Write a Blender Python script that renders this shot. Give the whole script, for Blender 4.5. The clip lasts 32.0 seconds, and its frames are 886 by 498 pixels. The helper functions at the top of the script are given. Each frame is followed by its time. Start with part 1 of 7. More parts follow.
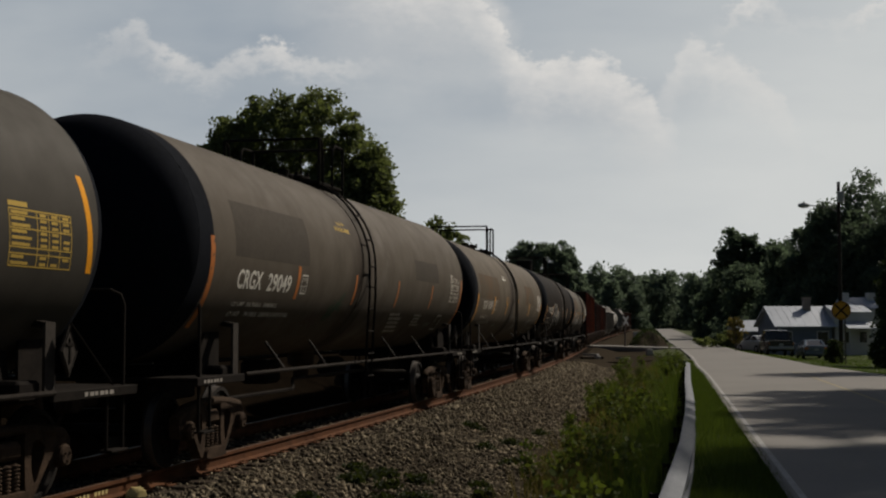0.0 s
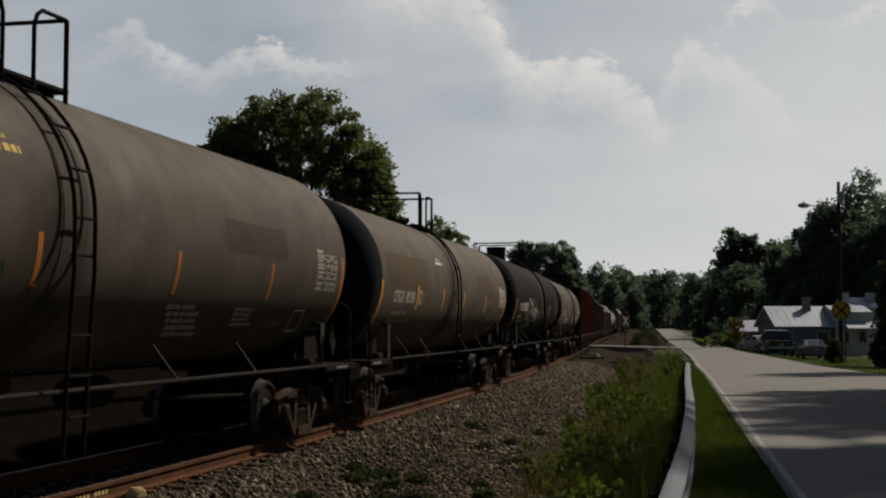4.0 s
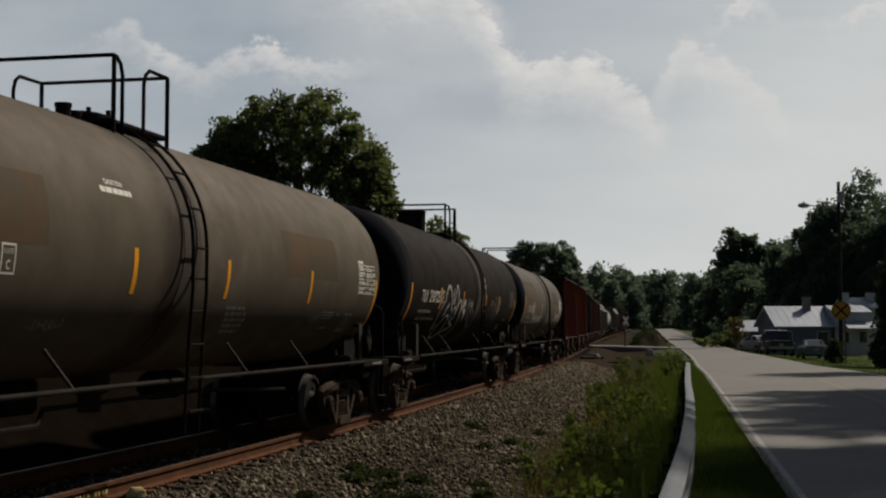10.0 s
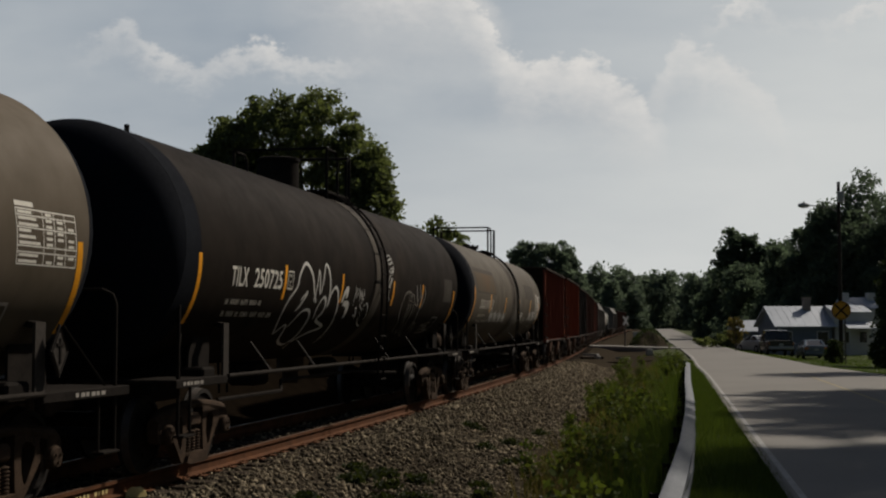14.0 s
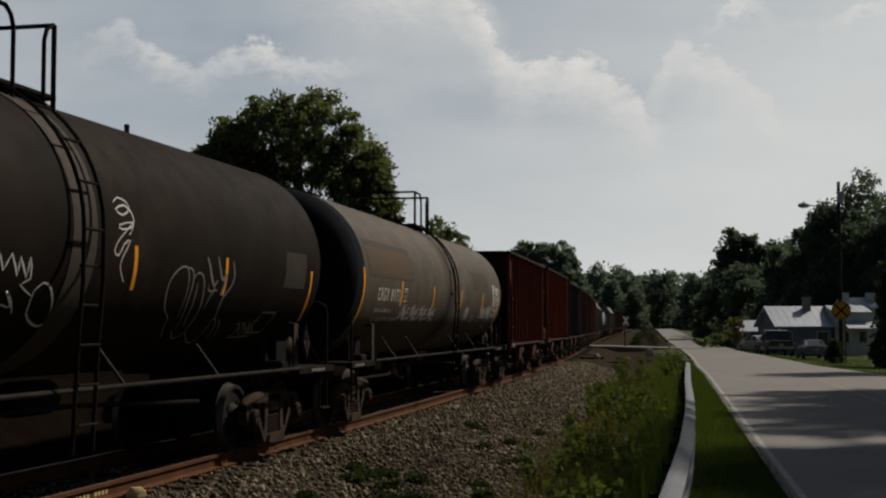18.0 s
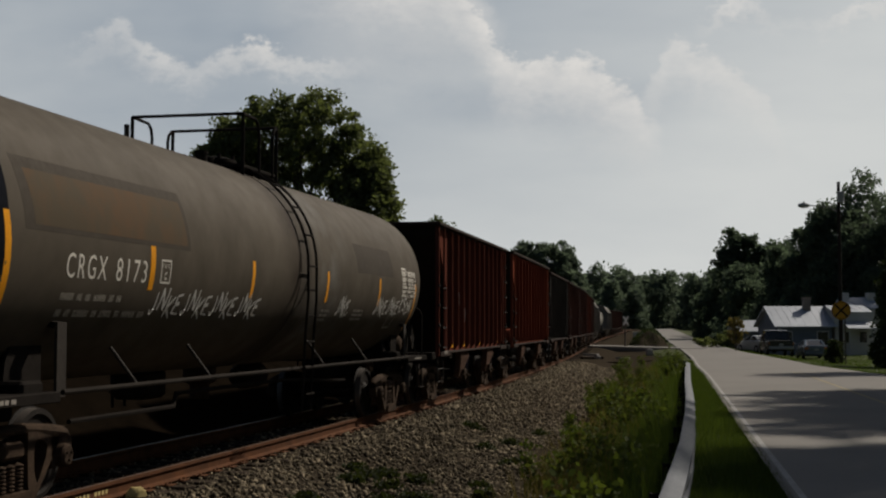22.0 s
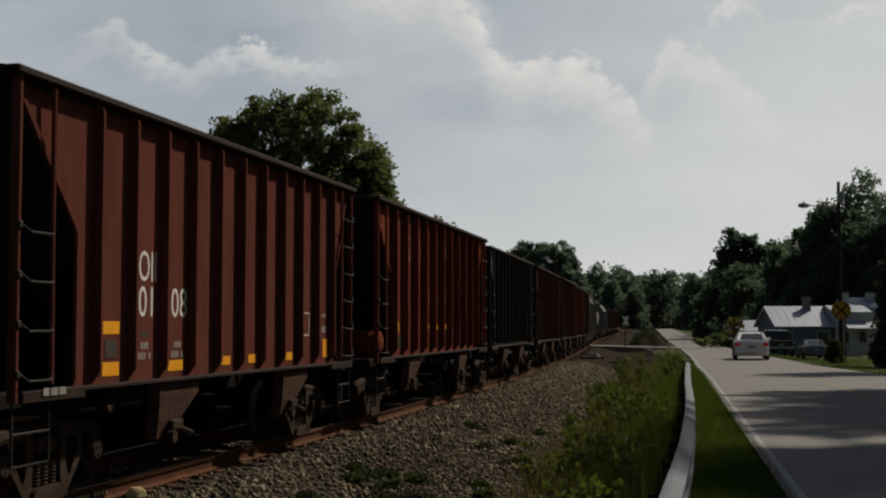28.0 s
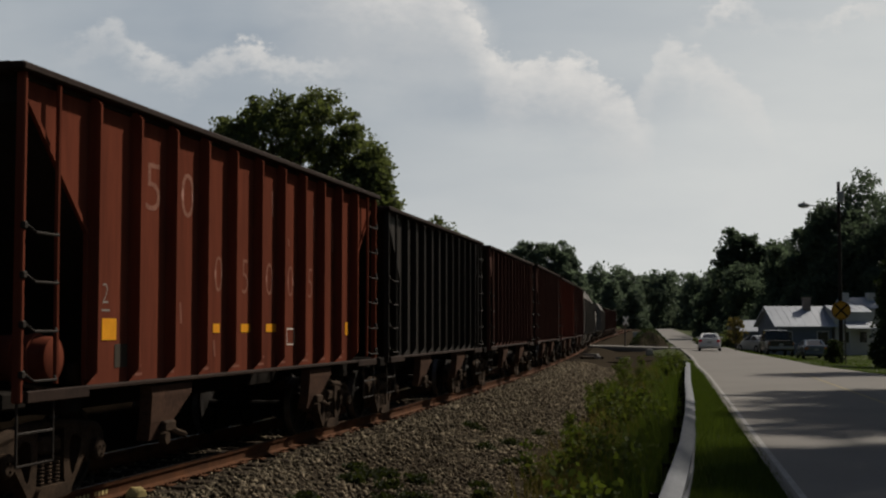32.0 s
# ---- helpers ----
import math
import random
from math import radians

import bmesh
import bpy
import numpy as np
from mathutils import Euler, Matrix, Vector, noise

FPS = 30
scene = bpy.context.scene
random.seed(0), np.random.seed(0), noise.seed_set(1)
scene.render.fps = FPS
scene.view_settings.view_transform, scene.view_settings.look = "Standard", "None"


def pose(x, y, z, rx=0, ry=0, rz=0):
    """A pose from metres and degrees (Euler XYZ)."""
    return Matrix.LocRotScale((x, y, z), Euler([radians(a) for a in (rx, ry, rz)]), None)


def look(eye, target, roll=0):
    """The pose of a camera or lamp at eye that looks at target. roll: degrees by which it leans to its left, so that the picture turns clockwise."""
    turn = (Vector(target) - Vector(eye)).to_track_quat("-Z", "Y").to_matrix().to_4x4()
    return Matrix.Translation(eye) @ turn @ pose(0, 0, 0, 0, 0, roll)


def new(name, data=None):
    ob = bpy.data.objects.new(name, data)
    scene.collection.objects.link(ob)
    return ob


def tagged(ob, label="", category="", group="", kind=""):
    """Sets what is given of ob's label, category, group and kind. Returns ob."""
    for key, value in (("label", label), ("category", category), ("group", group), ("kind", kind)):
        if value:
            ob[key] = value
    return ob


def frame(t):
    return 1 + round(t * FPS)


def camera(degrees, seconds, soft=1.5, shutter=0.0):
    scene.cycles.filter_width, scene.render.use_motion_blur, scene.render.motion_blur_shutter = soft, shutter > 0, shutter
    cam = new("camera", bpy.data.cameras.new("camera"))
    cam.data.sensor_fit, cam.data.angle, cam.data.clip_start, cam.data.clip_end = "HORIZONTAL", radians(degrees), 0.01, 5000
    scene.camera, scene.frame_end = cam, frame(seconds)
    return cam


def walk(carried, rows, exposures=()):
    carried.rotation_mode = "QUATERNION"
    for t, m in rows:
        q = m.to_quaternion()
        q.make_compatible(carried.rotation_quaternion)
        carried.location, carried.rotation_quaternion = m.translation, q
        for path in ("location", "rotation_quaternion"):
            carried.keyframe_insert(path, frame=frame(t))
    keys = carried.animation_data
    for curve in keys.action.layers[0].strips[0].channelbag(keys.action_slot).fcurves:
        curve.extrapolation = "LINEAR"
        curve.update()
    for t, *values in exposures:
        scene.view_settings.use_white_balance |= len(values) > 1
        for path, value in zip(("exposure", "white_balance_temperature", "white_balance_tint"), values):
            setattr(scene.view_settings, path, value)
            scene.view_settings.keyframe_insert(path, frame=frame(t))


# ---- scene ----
cam = camera(37.40, 32.0, soft=2.2)
walk(cam, [(0.0, pose(0, 0, 1.729, 93.352, 0, 0)), (32.0, pose(0, 0, 1.729, 93.352, 0, 0))])

# ---- light ----
SUN_AZ, SUN_EL = 47.0, 43.0          # degrees clockwise from +y, and above the horizon
scene.view_settings.exposure = 0.0
world = bpy.data.worlds.new("sky")
scene.world = world
world.use_nodes = True
wn = world.node_tree
sky = wn.nodes.new("ShaderNodeTexSky")
sky.sky_type, sky.sun_disc = "NISHITA", False
sky.sun_elevation, sky.sun_rotation = radians(SUN_EL), radians(SUN_AZ)
sky.air_density, sky.dust_density = 1.0, 2.0
wn.links.new(sky.outputs[0], wn.nodes["Background"].inputs[0])
wn.nodes["Background"].inputs[1].default_value = 0.029
sun = new("sun", bpy.data.lights.new("sun", "SUN"))
sun.data.energy, sun.data.angle, sun.data.color = 3.45, radians(1.8), (1.0, 0.92, 0.81)
sun_from = Vector((math.sin(radians(SUN_AZ)) * math.cos(radians(SUN_EL)), math.cos(radians(SUN_AZ)) * math.cos(radians(SUN_EL)), math.sin(radians(SUN_EL))))
sun.matrix_world = look(sun_from * 50, (0, 0, 0))

# ---- materials ----


def node(nt, kind, **values):
    n = nt.nodes.new("ShaderNode" + kind)
    for k, v in values.items():
        n.inputs[k].default_value = v
    return n


def mat(name, a, b=None, rough=0.7, metal=0.0, scale=2.0, fine=30.0, bump=0.15, stretch=(1, 1, 1), rand=0.0, spec=0.12, mix=(0.35, 0.65), glow=0.0, trans=0.0, island=False):
    """A surface of two colours, mixed by coarse and fine noise, with fine relief."""
    m = bpy.data.materials.new(name)
    m.use_nodes = True
    nt = m.node_tree
    p = nt.nodes["Principled BSDF"]
    b = b or tuple(c * 0.7 for c in a)
    co = nt.nodes.new("ShaderNodeTexCoord")
    mp = node(nt, "Mapping")
    mp.inputs["Scale"].default_value = stretch
    nt.links.new(co.outputs["Object"], mp.inputs["Vector"])
    n1, n2 = node(nt, "TexNoise", Scale=scale, Detail=5.0, Roughness=0.6), node(nt, "TexNoise", Scale=fine, Detail=3.0, Roughness=0.6)
    for n in (n1, n2):
        nt.links.new(mp.outputs[0], n.inputs["Vector"])
    add = nt.nodes.new("ShaderNodeMix")
    add.inputs[0].default_value = 0.4
    nt.links.new(n1.outputs["Fac"], add.inputs[2])
    nt.links.new(n2.outputs["Fac"], add.inputs[3])
    rng = node(nt, "MapRange")
    rng.inputs["From Min"].default_value, rng.inputs["From Max"].default_value = mix
    nt.links.new(add.outputs[0], rng.inputs["Value"])
    col = nt.nodes.new("ShaderNodeMix")
    col.data_type = "RGBA"
    col.inputs[6].default_value, col.inputs[7].default_value = (*a, 1), (*b, 1)
    nt.links.new(rng.outputs[0], col.inputs[0])
    out = col.outputs[2]
    if rand:
        src = nt.nodes.new("ShaderNodeNewGeometry" if island else "ShaderNodeObjectInfo")
        r2 = node(nt, "MapRange")
        r2.inputs["To Min"].default_value, r2.inputs["To Max"].default_value = 1 - rand, 1 + rand
        nt.links.new(src.outputs["Random Per Island" if island else "Random"], r2.inputs["Value"])
        hsv = nt.nodes.new("ShaderNodeHueSaturation")
        nt.links.new(out, hsv.inputs["Color"])
        nt.links.new(r2.outputs[0], hsv.inputs["Value"])
        out = hsv.outputs[0]
    nt.links.new(out, p.inputs["Base Color"])
    r3 = node(nt, "MapRange")
    r3.inputs["To Min"].default_value, r3.inputs["To Max"].default_value = max(0.02, rough - 0.12), min(1, rough + 0.12)
    nt.links.new(n2.outputs["Fac"], r3.inputs["Value"])
    nt.links.new(r3.outputs[0], p.inputs["Roughness"])
    p.inputs["Metallic"].default_value = metal
    p.inputs["Specular IOR Level"].default_value = spec
    if bump:
        bp = node(nt, "Bump", Strength=bump, Distance=0.02)
        nt.links.new(n2.outputs["Fac"], bp.inputs["Height"])
        nt.links.new(bp.outputs[0], p.inputs["Normal"])
    if glow:
        p.inputs["Emission Color"].default_value = (*a, 1)
        p.inputs["Emission Strength"].default_value = glow
    if trans:
        p.inputs["Transmission Weight"].default_value = trans
    return m


def leaf_mat(name, a, b, rand=0.35, through_leaf=0.25, yellow=0.6):
    """Leaves: both sides lit, some light coming through."""
    m = mat(name, a, b, rough=0.8, scale=0.8, fine=6.0, bump=0, rand=rand, spec=0.1, island=True)
    nt = m.node_tree
    p, o = nt.nodes["Principled BSDF"], nt.nodes["Material Output"]
    tr = nt.nodes.new("ShaderNodeBsdfTranslucent")
    tr.inputs[0].default_value = (a[0] * 1.3, a[1] * 1.4, a[2] * yellow, 1)
    mx = nt.nodes.new("ShaderNodeMixShader")
    mx.inputs[0].default_value = through_leaf
    nt.links.new(p.outputs[0], mx.inputs[1])
    nt.links.new(tr.outputs[0], mx.inputs[2])
    nt.links.new(mx.outputs[0], o.inputs[0])
    return m



def tank_paint(name, a, b, ladder, stain, worn, rough=0.66, spec=0.07):
    """Old tank paint: cloudy dust, a stain round the girth ladder, a worn pale place with painted sheen beside it,
    uneven gloss.
    """
    m = mat(name, a, b, rough=rough, spec=spec, scale=0.5, fine=3.2, bump=0.012, stretch=(0.7, 1, 0.6), mix=(0.38, 0.62))
    nt = m.node_tree
    p = nt.nodes["Principled BSDF"]
    base = p.inputs["Base Color"].links[0].from_socket
    co = nt.nodes.new("ShaderNodeTexCoord")
    sep = nt.nodes.new("ShaderNodeSeparateXYZ")
    nt.links.new(co.outputs["Object"], sep.inputs[0])
    blot = node(nt, "TexNoise", Scale=1.3, Detail=5.0, Roughness=0.6)
    nt.links.new(co.outputs["Object"], blot.inputs["Vector"])

    def ring(x, near, far, low, high):
        d = nt.nodes.new("ShaderNodeMath")
        d.operation = "SUBTRACT"
        d.inputs[1].default_value = x
        nt.links.new(sep.outputs[0], d.inputs[0])
        ab = nt.nodes.new("ShaderNodeMath")
        ab.operation = "ABSOLUTE"
        nt.links.new(d.outputs[0], ab.inputs[0])
        r = node(nt, "MapRange")
        r.interpolation_type = "SMOOTHSTEP"
        for k, v in (("From Min", near), ("From Max", far), ("To Min", 1.0), ("To Max", 0.0)):
            r.inputs[k].default_value = v
        nt.links.new(ab.outputs[0], r.inputs["Value"])
        q = node(nt, "MapRange")
        q.inputs["From Min"].default_value, q.inputs["From Max"].default_value = low, high
        nt.links.new(blot.outputs["Fac"], q.inputs["Value"])
        k = nt.nodes.new("ShaderNodeMath")
        k.operation = "MULTIPLY"
        nt.links.new(r.outputs[0], k.inputs[0])
        nt.links.new(q.outputs[0], k.inputs[1])
        return k.outputs[0]

    def tint(old, fac, colour):
        c = nt.nodes.new("ShaderNodeMix")
        c.data_type = "RGBA"
        c.inputs[7].default_value = (*colour, 1)
        nt.links.new(fac, c.inputs[0])
        nt.links.new(old, c.inputs[6])
        return c.outputs[2]
    # worn paint and its sheen beside the ladder, both laid into the base colour
    out = tint(base, ring(ladder + 1.2, 0.1, 1.5, 0.42, 0.7), worn)
    out = tint(out, ring(ladder - 0.25, 0.1, 0.95, 0.2, 0.62), stain)
    nt.links.new(out, p.inputs["Base Color"])
    return m


# ladder stain, and the pale grey that paints sheen next to it
STAIN, WORN_SHEEN = (0.036, 0.026, 0.019), (0.155, 0.145, 0.13)
tank_grey = tank_paint("tank_grey", (0.116, 0.096, 0.074), (0.082, 0.067, 0.05), -1.15, STAIN, (0.15, 0.13, 0.11))
tank_old = tank_paint("tank_old", (0.075, 0.067, 0.055), (0.056, 0.05, 0.041), 0.35, STAIN, (0.08, 0.07, 0.06))
tank_tan = tank_paint("tank_tan", (0.128, 0.102, 0.074), (0.09, 0.072, 0.05), -0.6, STAIN, (0.17, 0.14, 0.11))
tank_dun = tank_paint("tank_dun", (0.108, 0.09, 0.068), (0.074, 0.061, 0.045), 0.2, STAIN, WORN_SHEEN)
tank_black = tank_paint("tank_black", (0.02, 0.0145, 0.0105), (0.012, 0.009, 0.0068), 0.4, (0.011, 0.0085, 0.0065), (0.036, 0.025, 0.017), rough=0.7, spec=0.03)
tank_light = mat("tank_light", (0.36, 0.34, 0.3), (0.27, 0.25, 0.22), rough=0.6, scale=0.5, fine=9, bump=0.05)
# black end paint, made deeper still for the ends' side away from the sun
head_black_shaded = mat("head_black_shaded", (0.009, 0.0105, 0.0145), (0.006, 0.007, 0.0095), rough=0.9, scale=1.2, fine=14, bump=0.02, spec=0.03)
patch_dark = mat("patch_dark", (0.066, 0.054, 0.04), (0.05, 0.04, 0.03), rough=0.8, spec=0.12, scale=1.5, fine=14, bump=0.03)
panel_dull = mat("panel_dull", (0.058, 0.05, 0.041), (0.038, 0.033, 0.027), rough=0.8, scale=2.5, fine=20, bump=0.03, spec=0.05)
patch_ochre = mat("patch_ochre", (0.082, 0.063, 0.04), (0.115, 0.068, 0.036), rough=0.75, spec=0.08, scale=0.55, fine=3, bump=0.01, mix=(0.44, 0.62))
frame_black = mat("frame_black", (0.024, 0.02, 0.017), (0.012, 0.0105, 0.0092), rough=0.85, scale=2, fine=25, bump=0.1, spec=0.02)
rail_dull = mat("rail_dull", (0.034, 0.028, 0.023), (0.018, 0.015, 0.0125), rough=0.8, scale=2, fine=25, bump=0.1, spec=0.04)
sill_grey = mat("sill_grey", (0.05, 0.042, 0.035), (0.025, 0.021, 0.018), rough=0.7, scale=2, fine=25, bump=0.1, spec=0.08)
cast_brown = mat("cast_brown", (0.072, 0.047, 0.031), (0.024, 0.017, 0.012), rough=0.85, spec=0.05, scale=4, fine=40, bump=0.25)
wheel_steel = mat("wheel_steel", (0.02, 0.0155, 0.012), (0.01, 0.008, 0.0068), rough=0.75, metal=0.1, scale=5, fine=40, bump=0.1)
tread_steel = mat("tread_steel", (0.17, 0.15, 0.135), (0.1, 0.088, 0.078), rough=0.5, metal=0.6, scale=5, fine=60, bump=0.03)
gate_brown = mat("gate_brown", (0.1, 0.056, 0.038), (0.05, 0.03, 0.022), rough=0.9, scale=3, fine=18, bump=0.2, spec=0.03)
chord_brown = mat("chord_brown", (0.042, 0.026, 0.019), (0.022, 0.014, 0.011), rough=0.8, scale=2, fine=20, bump=0.1, spec=0.08)
# far bank earth: near-black, the shade behind the train put into its colour
bank_shade_earth = mat("bank_shade_earth", (0.0095, 0.0068, 0.0045), (0.0045, 0.0034, 0.0024), rough=1.0, scale=1.6, fine=14, bump=0.9, spec=0.0)
rib_red = mat("rib_red", (0.15, 0.051, 0.036), (0.09, 0.033, 0.024), rough=0.9, spec=0.0, scale=1.3, fine=9, bump=0.06, stretch=(1, 1, 0.16), mix=(0.3, 0.7))
rust_red = mat("rust_red", (0.2, 0.058, 0.034), (0.1, 0.032, 0.021), rough=0.9, spec=0.0, scale=1.8, fine=9, bump=0.08, stretch=(1, 1, 0.14), mix=(0.3, 0.7))
dark_red = mat("dark_red", (0.092, 0.044, 0.034), (0.058, 0.029, 0.023), rough=0.9, spec=0.02, scale=1.1, fine=16, bump=0.12, stretch=(1, 1, 0.35))
coal_black = mat("coal_black", (0.033, 0.027, 0.022), (0.018, 0.015, 0.013), rough=0.6, scale=1.1, fine=16, bump=0.12, stretch=(1, 1, 0.35))
car_grey = mat("car_grey", (0.17, 0.152, 0.13), (0.11, 0.098, 0.085), rough=0.65, scale=1, fine=14, bump=0.05)
letter_white = mat("letter_white", (0.78, 0.74, 0.66), (0.62, 0.58, 0.5), rough=0.6, scale=8, fine=60, bump=0)
letter_faded = mat("letter_faded", (0.34, 0.31, 0.27), (0.2, 0.18, 0.155), rough=0.65, scale=7, fine=50, bump=0)
letter_faint = mat("letter_faint", (0.26, 0.105, 0.07), (0.2, 0.07, 0.045), rough=0.8, scale=5, fine=30, bump=0)
letter_ghost = mat("letter_ghost", (0.32, 0.15, 0.1), (0.17, 0.06, 0.038), rough=0.7, scale=5, fine=30, bump=0)
letter_yellow = mat("letter_yellow", (0.62, 0.42, 0.09), (0.45, 0.3, 0.07), rough=0.6, scale=8, fine=60, bump=0)
letter_worn = mat("letter_worn", (0.5, 0.46, 0.39), (0.34, 0.31, 0.26), rough=0.6, scale=8, fine=60, bump=0)
spray_white = mat("spray_white", (0.68, 0.66, 0.61), (0.5, 0.48, 0.44), rough=0.6, scale=7, fine=50, bump=0)
spray_green = mat("spray_green", (0.035, 0.085, 0.045), (0.05, 0.07, 0.045), rough=0.7, scale=5, fine=30, bump=0)
spray_rose = mat("spray_rose", (0.095, 0.055, 0.048), (0.08, 0.06, 0.05), rough=0.7, scale=5, fine=30, bump=0)
spray_faint = mat("spray_faint", (0.26, 0.25, 0.23), (0.17, 0.16, 0.15), rough=0.6, scale=7, fine=50, bump=0)
stripe_amber = mat("stripe_amber", (0.92, 0.4, 0.025), (0.75, 0.3, 0.018), rough=0.35, scale=6, fine=60, bump=0)
stripe_orange = mat("stripe_orange", (0.55, 0.19, 0.05), (0.4, 0.14, 0.045), rough=0.5, scale=6, fine=60, bump=0)
rail_rust = mat("rail_rust", (0.125, 0.05, 0.02), (0.06, 0.026, 0.012), rough=0.9, spec=0.1, scale=3, fine=45, bump=0.3)
rail_head = mat("rail_head", (0.12, 0.07, 0.045), (0.08, 0.045, 0.028), rough=0.6, metal=0.4, scale=2, fine=60, bump=0.03)
tie_wood = mat("tie_wood", (0.065, 0.05, 0.038), (0.03, 0.024, 0.019), rough=1.0, spec=0.0, scale=3, fine=30, bump=0.5, stretch=(1, 0.25, 1), rand=0.35)
stone_mat = mat("ballast_stone", (0.235, 0.19, 0.128), (0.06, 0.049, 0.033), rough=0.95, spec=0.03, scale=3, fine=50, bump=0.2, rand=0.6, island=True)
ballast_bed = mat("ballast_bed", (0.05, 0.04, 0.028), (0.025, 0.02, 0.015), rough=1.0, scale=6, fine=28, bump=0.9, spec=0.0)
asphalt = mat("asphalt", (0.225, 0.21, 0.19), (0.175, 0.163, 0.147), rough=0.85, scale=0.35, fine=60, bump=0.15, mix=(0.25, 0.75))
line_white = mat("line_white", (0.4, 0.385, 0.36), (0.22, 0.21, 0.195), rough=0.7, scale=3, fine=40, bump=0.05)
line_yellow = mat("line_yellow", (0.3, 0.25, 0.13), (0.24, 0.21, 0.14), rough=0.7, scale=3, fine=40, bump=0.05)
soil = mat("soil", (0.07, 0.085, 0.03), (0.045, 0.05, 0.024), rough=0.95, scale=0.25, fine=8, bump=0.6, spec=0.04)
grass_blade = leaf_mat("grass_blade", (0.085, 0.115, 0.028), (0.05, 0.072, 0.019))
lawn_blade = leaf_mat("lawn_blade", (0.09, 0.13, 0.026), (0.06, 0.09, 0.02))
weed_leaf = leaf_mat("weed_leaf", (0.105, 0.128, 0.034), (0.056, 0.074, 0.022), 0.5)
weed_dry = leaf_mat("weed_dry", (0.17, 0.13, 0.06), (0.1, 0.08, 0.04), 0.4)
tree_leaf = leaf_mat("tree_leaf", (0.12, 0.135, 0.07), (0.08, 0.092, 0.05), 0.4, 0.42, 0.7)
# far foliage, paler and bluer: distance haze put into the leaf colour
wood_leaf_hazed = leaf_mat("wood_leaf_hazed", (0.085, 0.108, 0.078), (0.064, 0.084, 0.062), 0.12, 0.5, 1.1)
far_leaf_hazed = leaf_mat("far_leaf_hazed", (0.115, 0.14, 0.11), (0.09, 0.112, 0.09), 0.1, 0.5, 1.1)
# scrub leaves: shade beyond the train put into their near-black colour
hedge_shade_leaf = leaf_mat("hedge_shade_leaf", (0.0065, 0.0065, 0.004), (0.004, 0.0042, 0.003), 0.45, 0.1)
weed_dark = leaf_mat("weed_dark", (0.042, 0.05, 0.022), (0.026, 0.031, 0.015), 0.4)
dark_leaf = leaf_mat("dark_leaf", (0.032, 0.042, 0.022), (0.021, 0.028, 0.015), 0.35)
pole_wood = mat("pole_wood", (0.036, 0.029, 0.025), (0.02, 0.017, 0.015), rough=0.9, scale=3, fine=25, bump=0.4, stretch=(1, 1, 0.2))
bark = mat("bark", (0.1, 0.08, 0.065), (0.055, 0.045, 0.038), rough=0.95, scale=2, fine=20, bump=0.8, stretch=(1, 1, 0.2))
galv = mat("galvanised", (0.102, 0.109, 0.12), (0.07, 0.075, 0.083), rough=0.65, metal=0.25, spec=0.2, scale=2, fine=30, bump=0.05)
post_wood = mat("post_wood", (0.16, 0.135, 0.11), (0.09, 0.075, 0.062), rough=0.9, scale=3, fine=25, bump=0.4, stretch=(1, 1, 0.2))
roof_metal = mat("roof_metal", (0.42, 0.445, 0.48), (0.34, 0.36, 0.39), rough=0.45, metal=0.3, scale=0.8, fine=12, bump=0.05)
wall_blue = mat("wall_blue", (0.15, 0.17, 0.2), (0.11, 0.125, 0.15), rough=0.8, scale=1, fine=12, bump=0.1)
wall_white = mat("wall_white", (0.5, 0.49, 0.47), (0.4, 0.39, 0.37), rough=0.8, scale=1, fine=12, bump=0.1)
brick_grey = mat("brick_grey", (0.26, 0.22, 0.19), (0.17, 0.145, 0.13), rough=0.9, scale=2, fine=20, bump=0.3)
glass_dark = mat("glass_dark", (0.02, 0.022, 0.025), (0.012, 0.013, 0.015), rough=0.12, scale=2, fine=8, bump=0, spec=0.6)
sign_yellow = mat("sign_yellow", (0.62, 0.33, 0.04), (0.5, 0.26, 0.035), rough=0.5, scale=3, fine=30, bump=0)
sign_black = mat("sign_black", (0.015, 0.015, 0.015), rough=0.6)
paint_white = mat("paint_white", (0.72, 0.72, 0.7), (0.66, 0.66, 0.65), rough=0.25, scale=1, fine=20, bump=0, spec=0.6)
paint_dark = mat("paint_dark", (0.03, 0.028, 0.032), (0.02, 0.02, 0.022), rough=0.25, scale=1, fine=20, bump=0, spec=0.6)
paint_blue = mat("paint_blue", (0.12, 0.15, 0.19), (0.095, 0.12, 0.155), rough=0.25, scale=1, fine=20, bump=0, spec=0.6)
paint_silver = mat("paint_silver", (0.4, 0.41, 0.41), (0.33, 0.34, 0.34), rough=0.3, metal=0.3, scale=1, fine=20, bump=0)
tyre = mat("tyre", (0.025, 0.025, 0.025), (0.016, 0.016, 0.016), rough=0.85, scale=4, fine=40, bump=0.2)
rim_alloy = mat("rim_alloy", (0.45, 0.45, 0.46), (0.35, 0.35, 0.36), rough=0.35, metal=0.8, bump=0)
lamp_red = mat("lamp_red", (0.4, 0.02, 0.025), (0.28, 0.012, 0.018), rough=0.3, bump=0, glow=0.1)
lamp_clear = mat("lamp_clear", (0.7, 0.7, 0.68), (0.6, 0.6, 0.58), rough=0.2, bump=0)
plate_grey = mat("plate_grey", (0.35, 0.36, 0.36), (0.3, 0.3, 0.3), rough=0.5, bump=0)
concrete = mat("concrete", (0.4, 0.38, 0.35), (0.3, 0.285, 0.26), rough=0.9, scale=1.5, fine=25, bump=0.2)
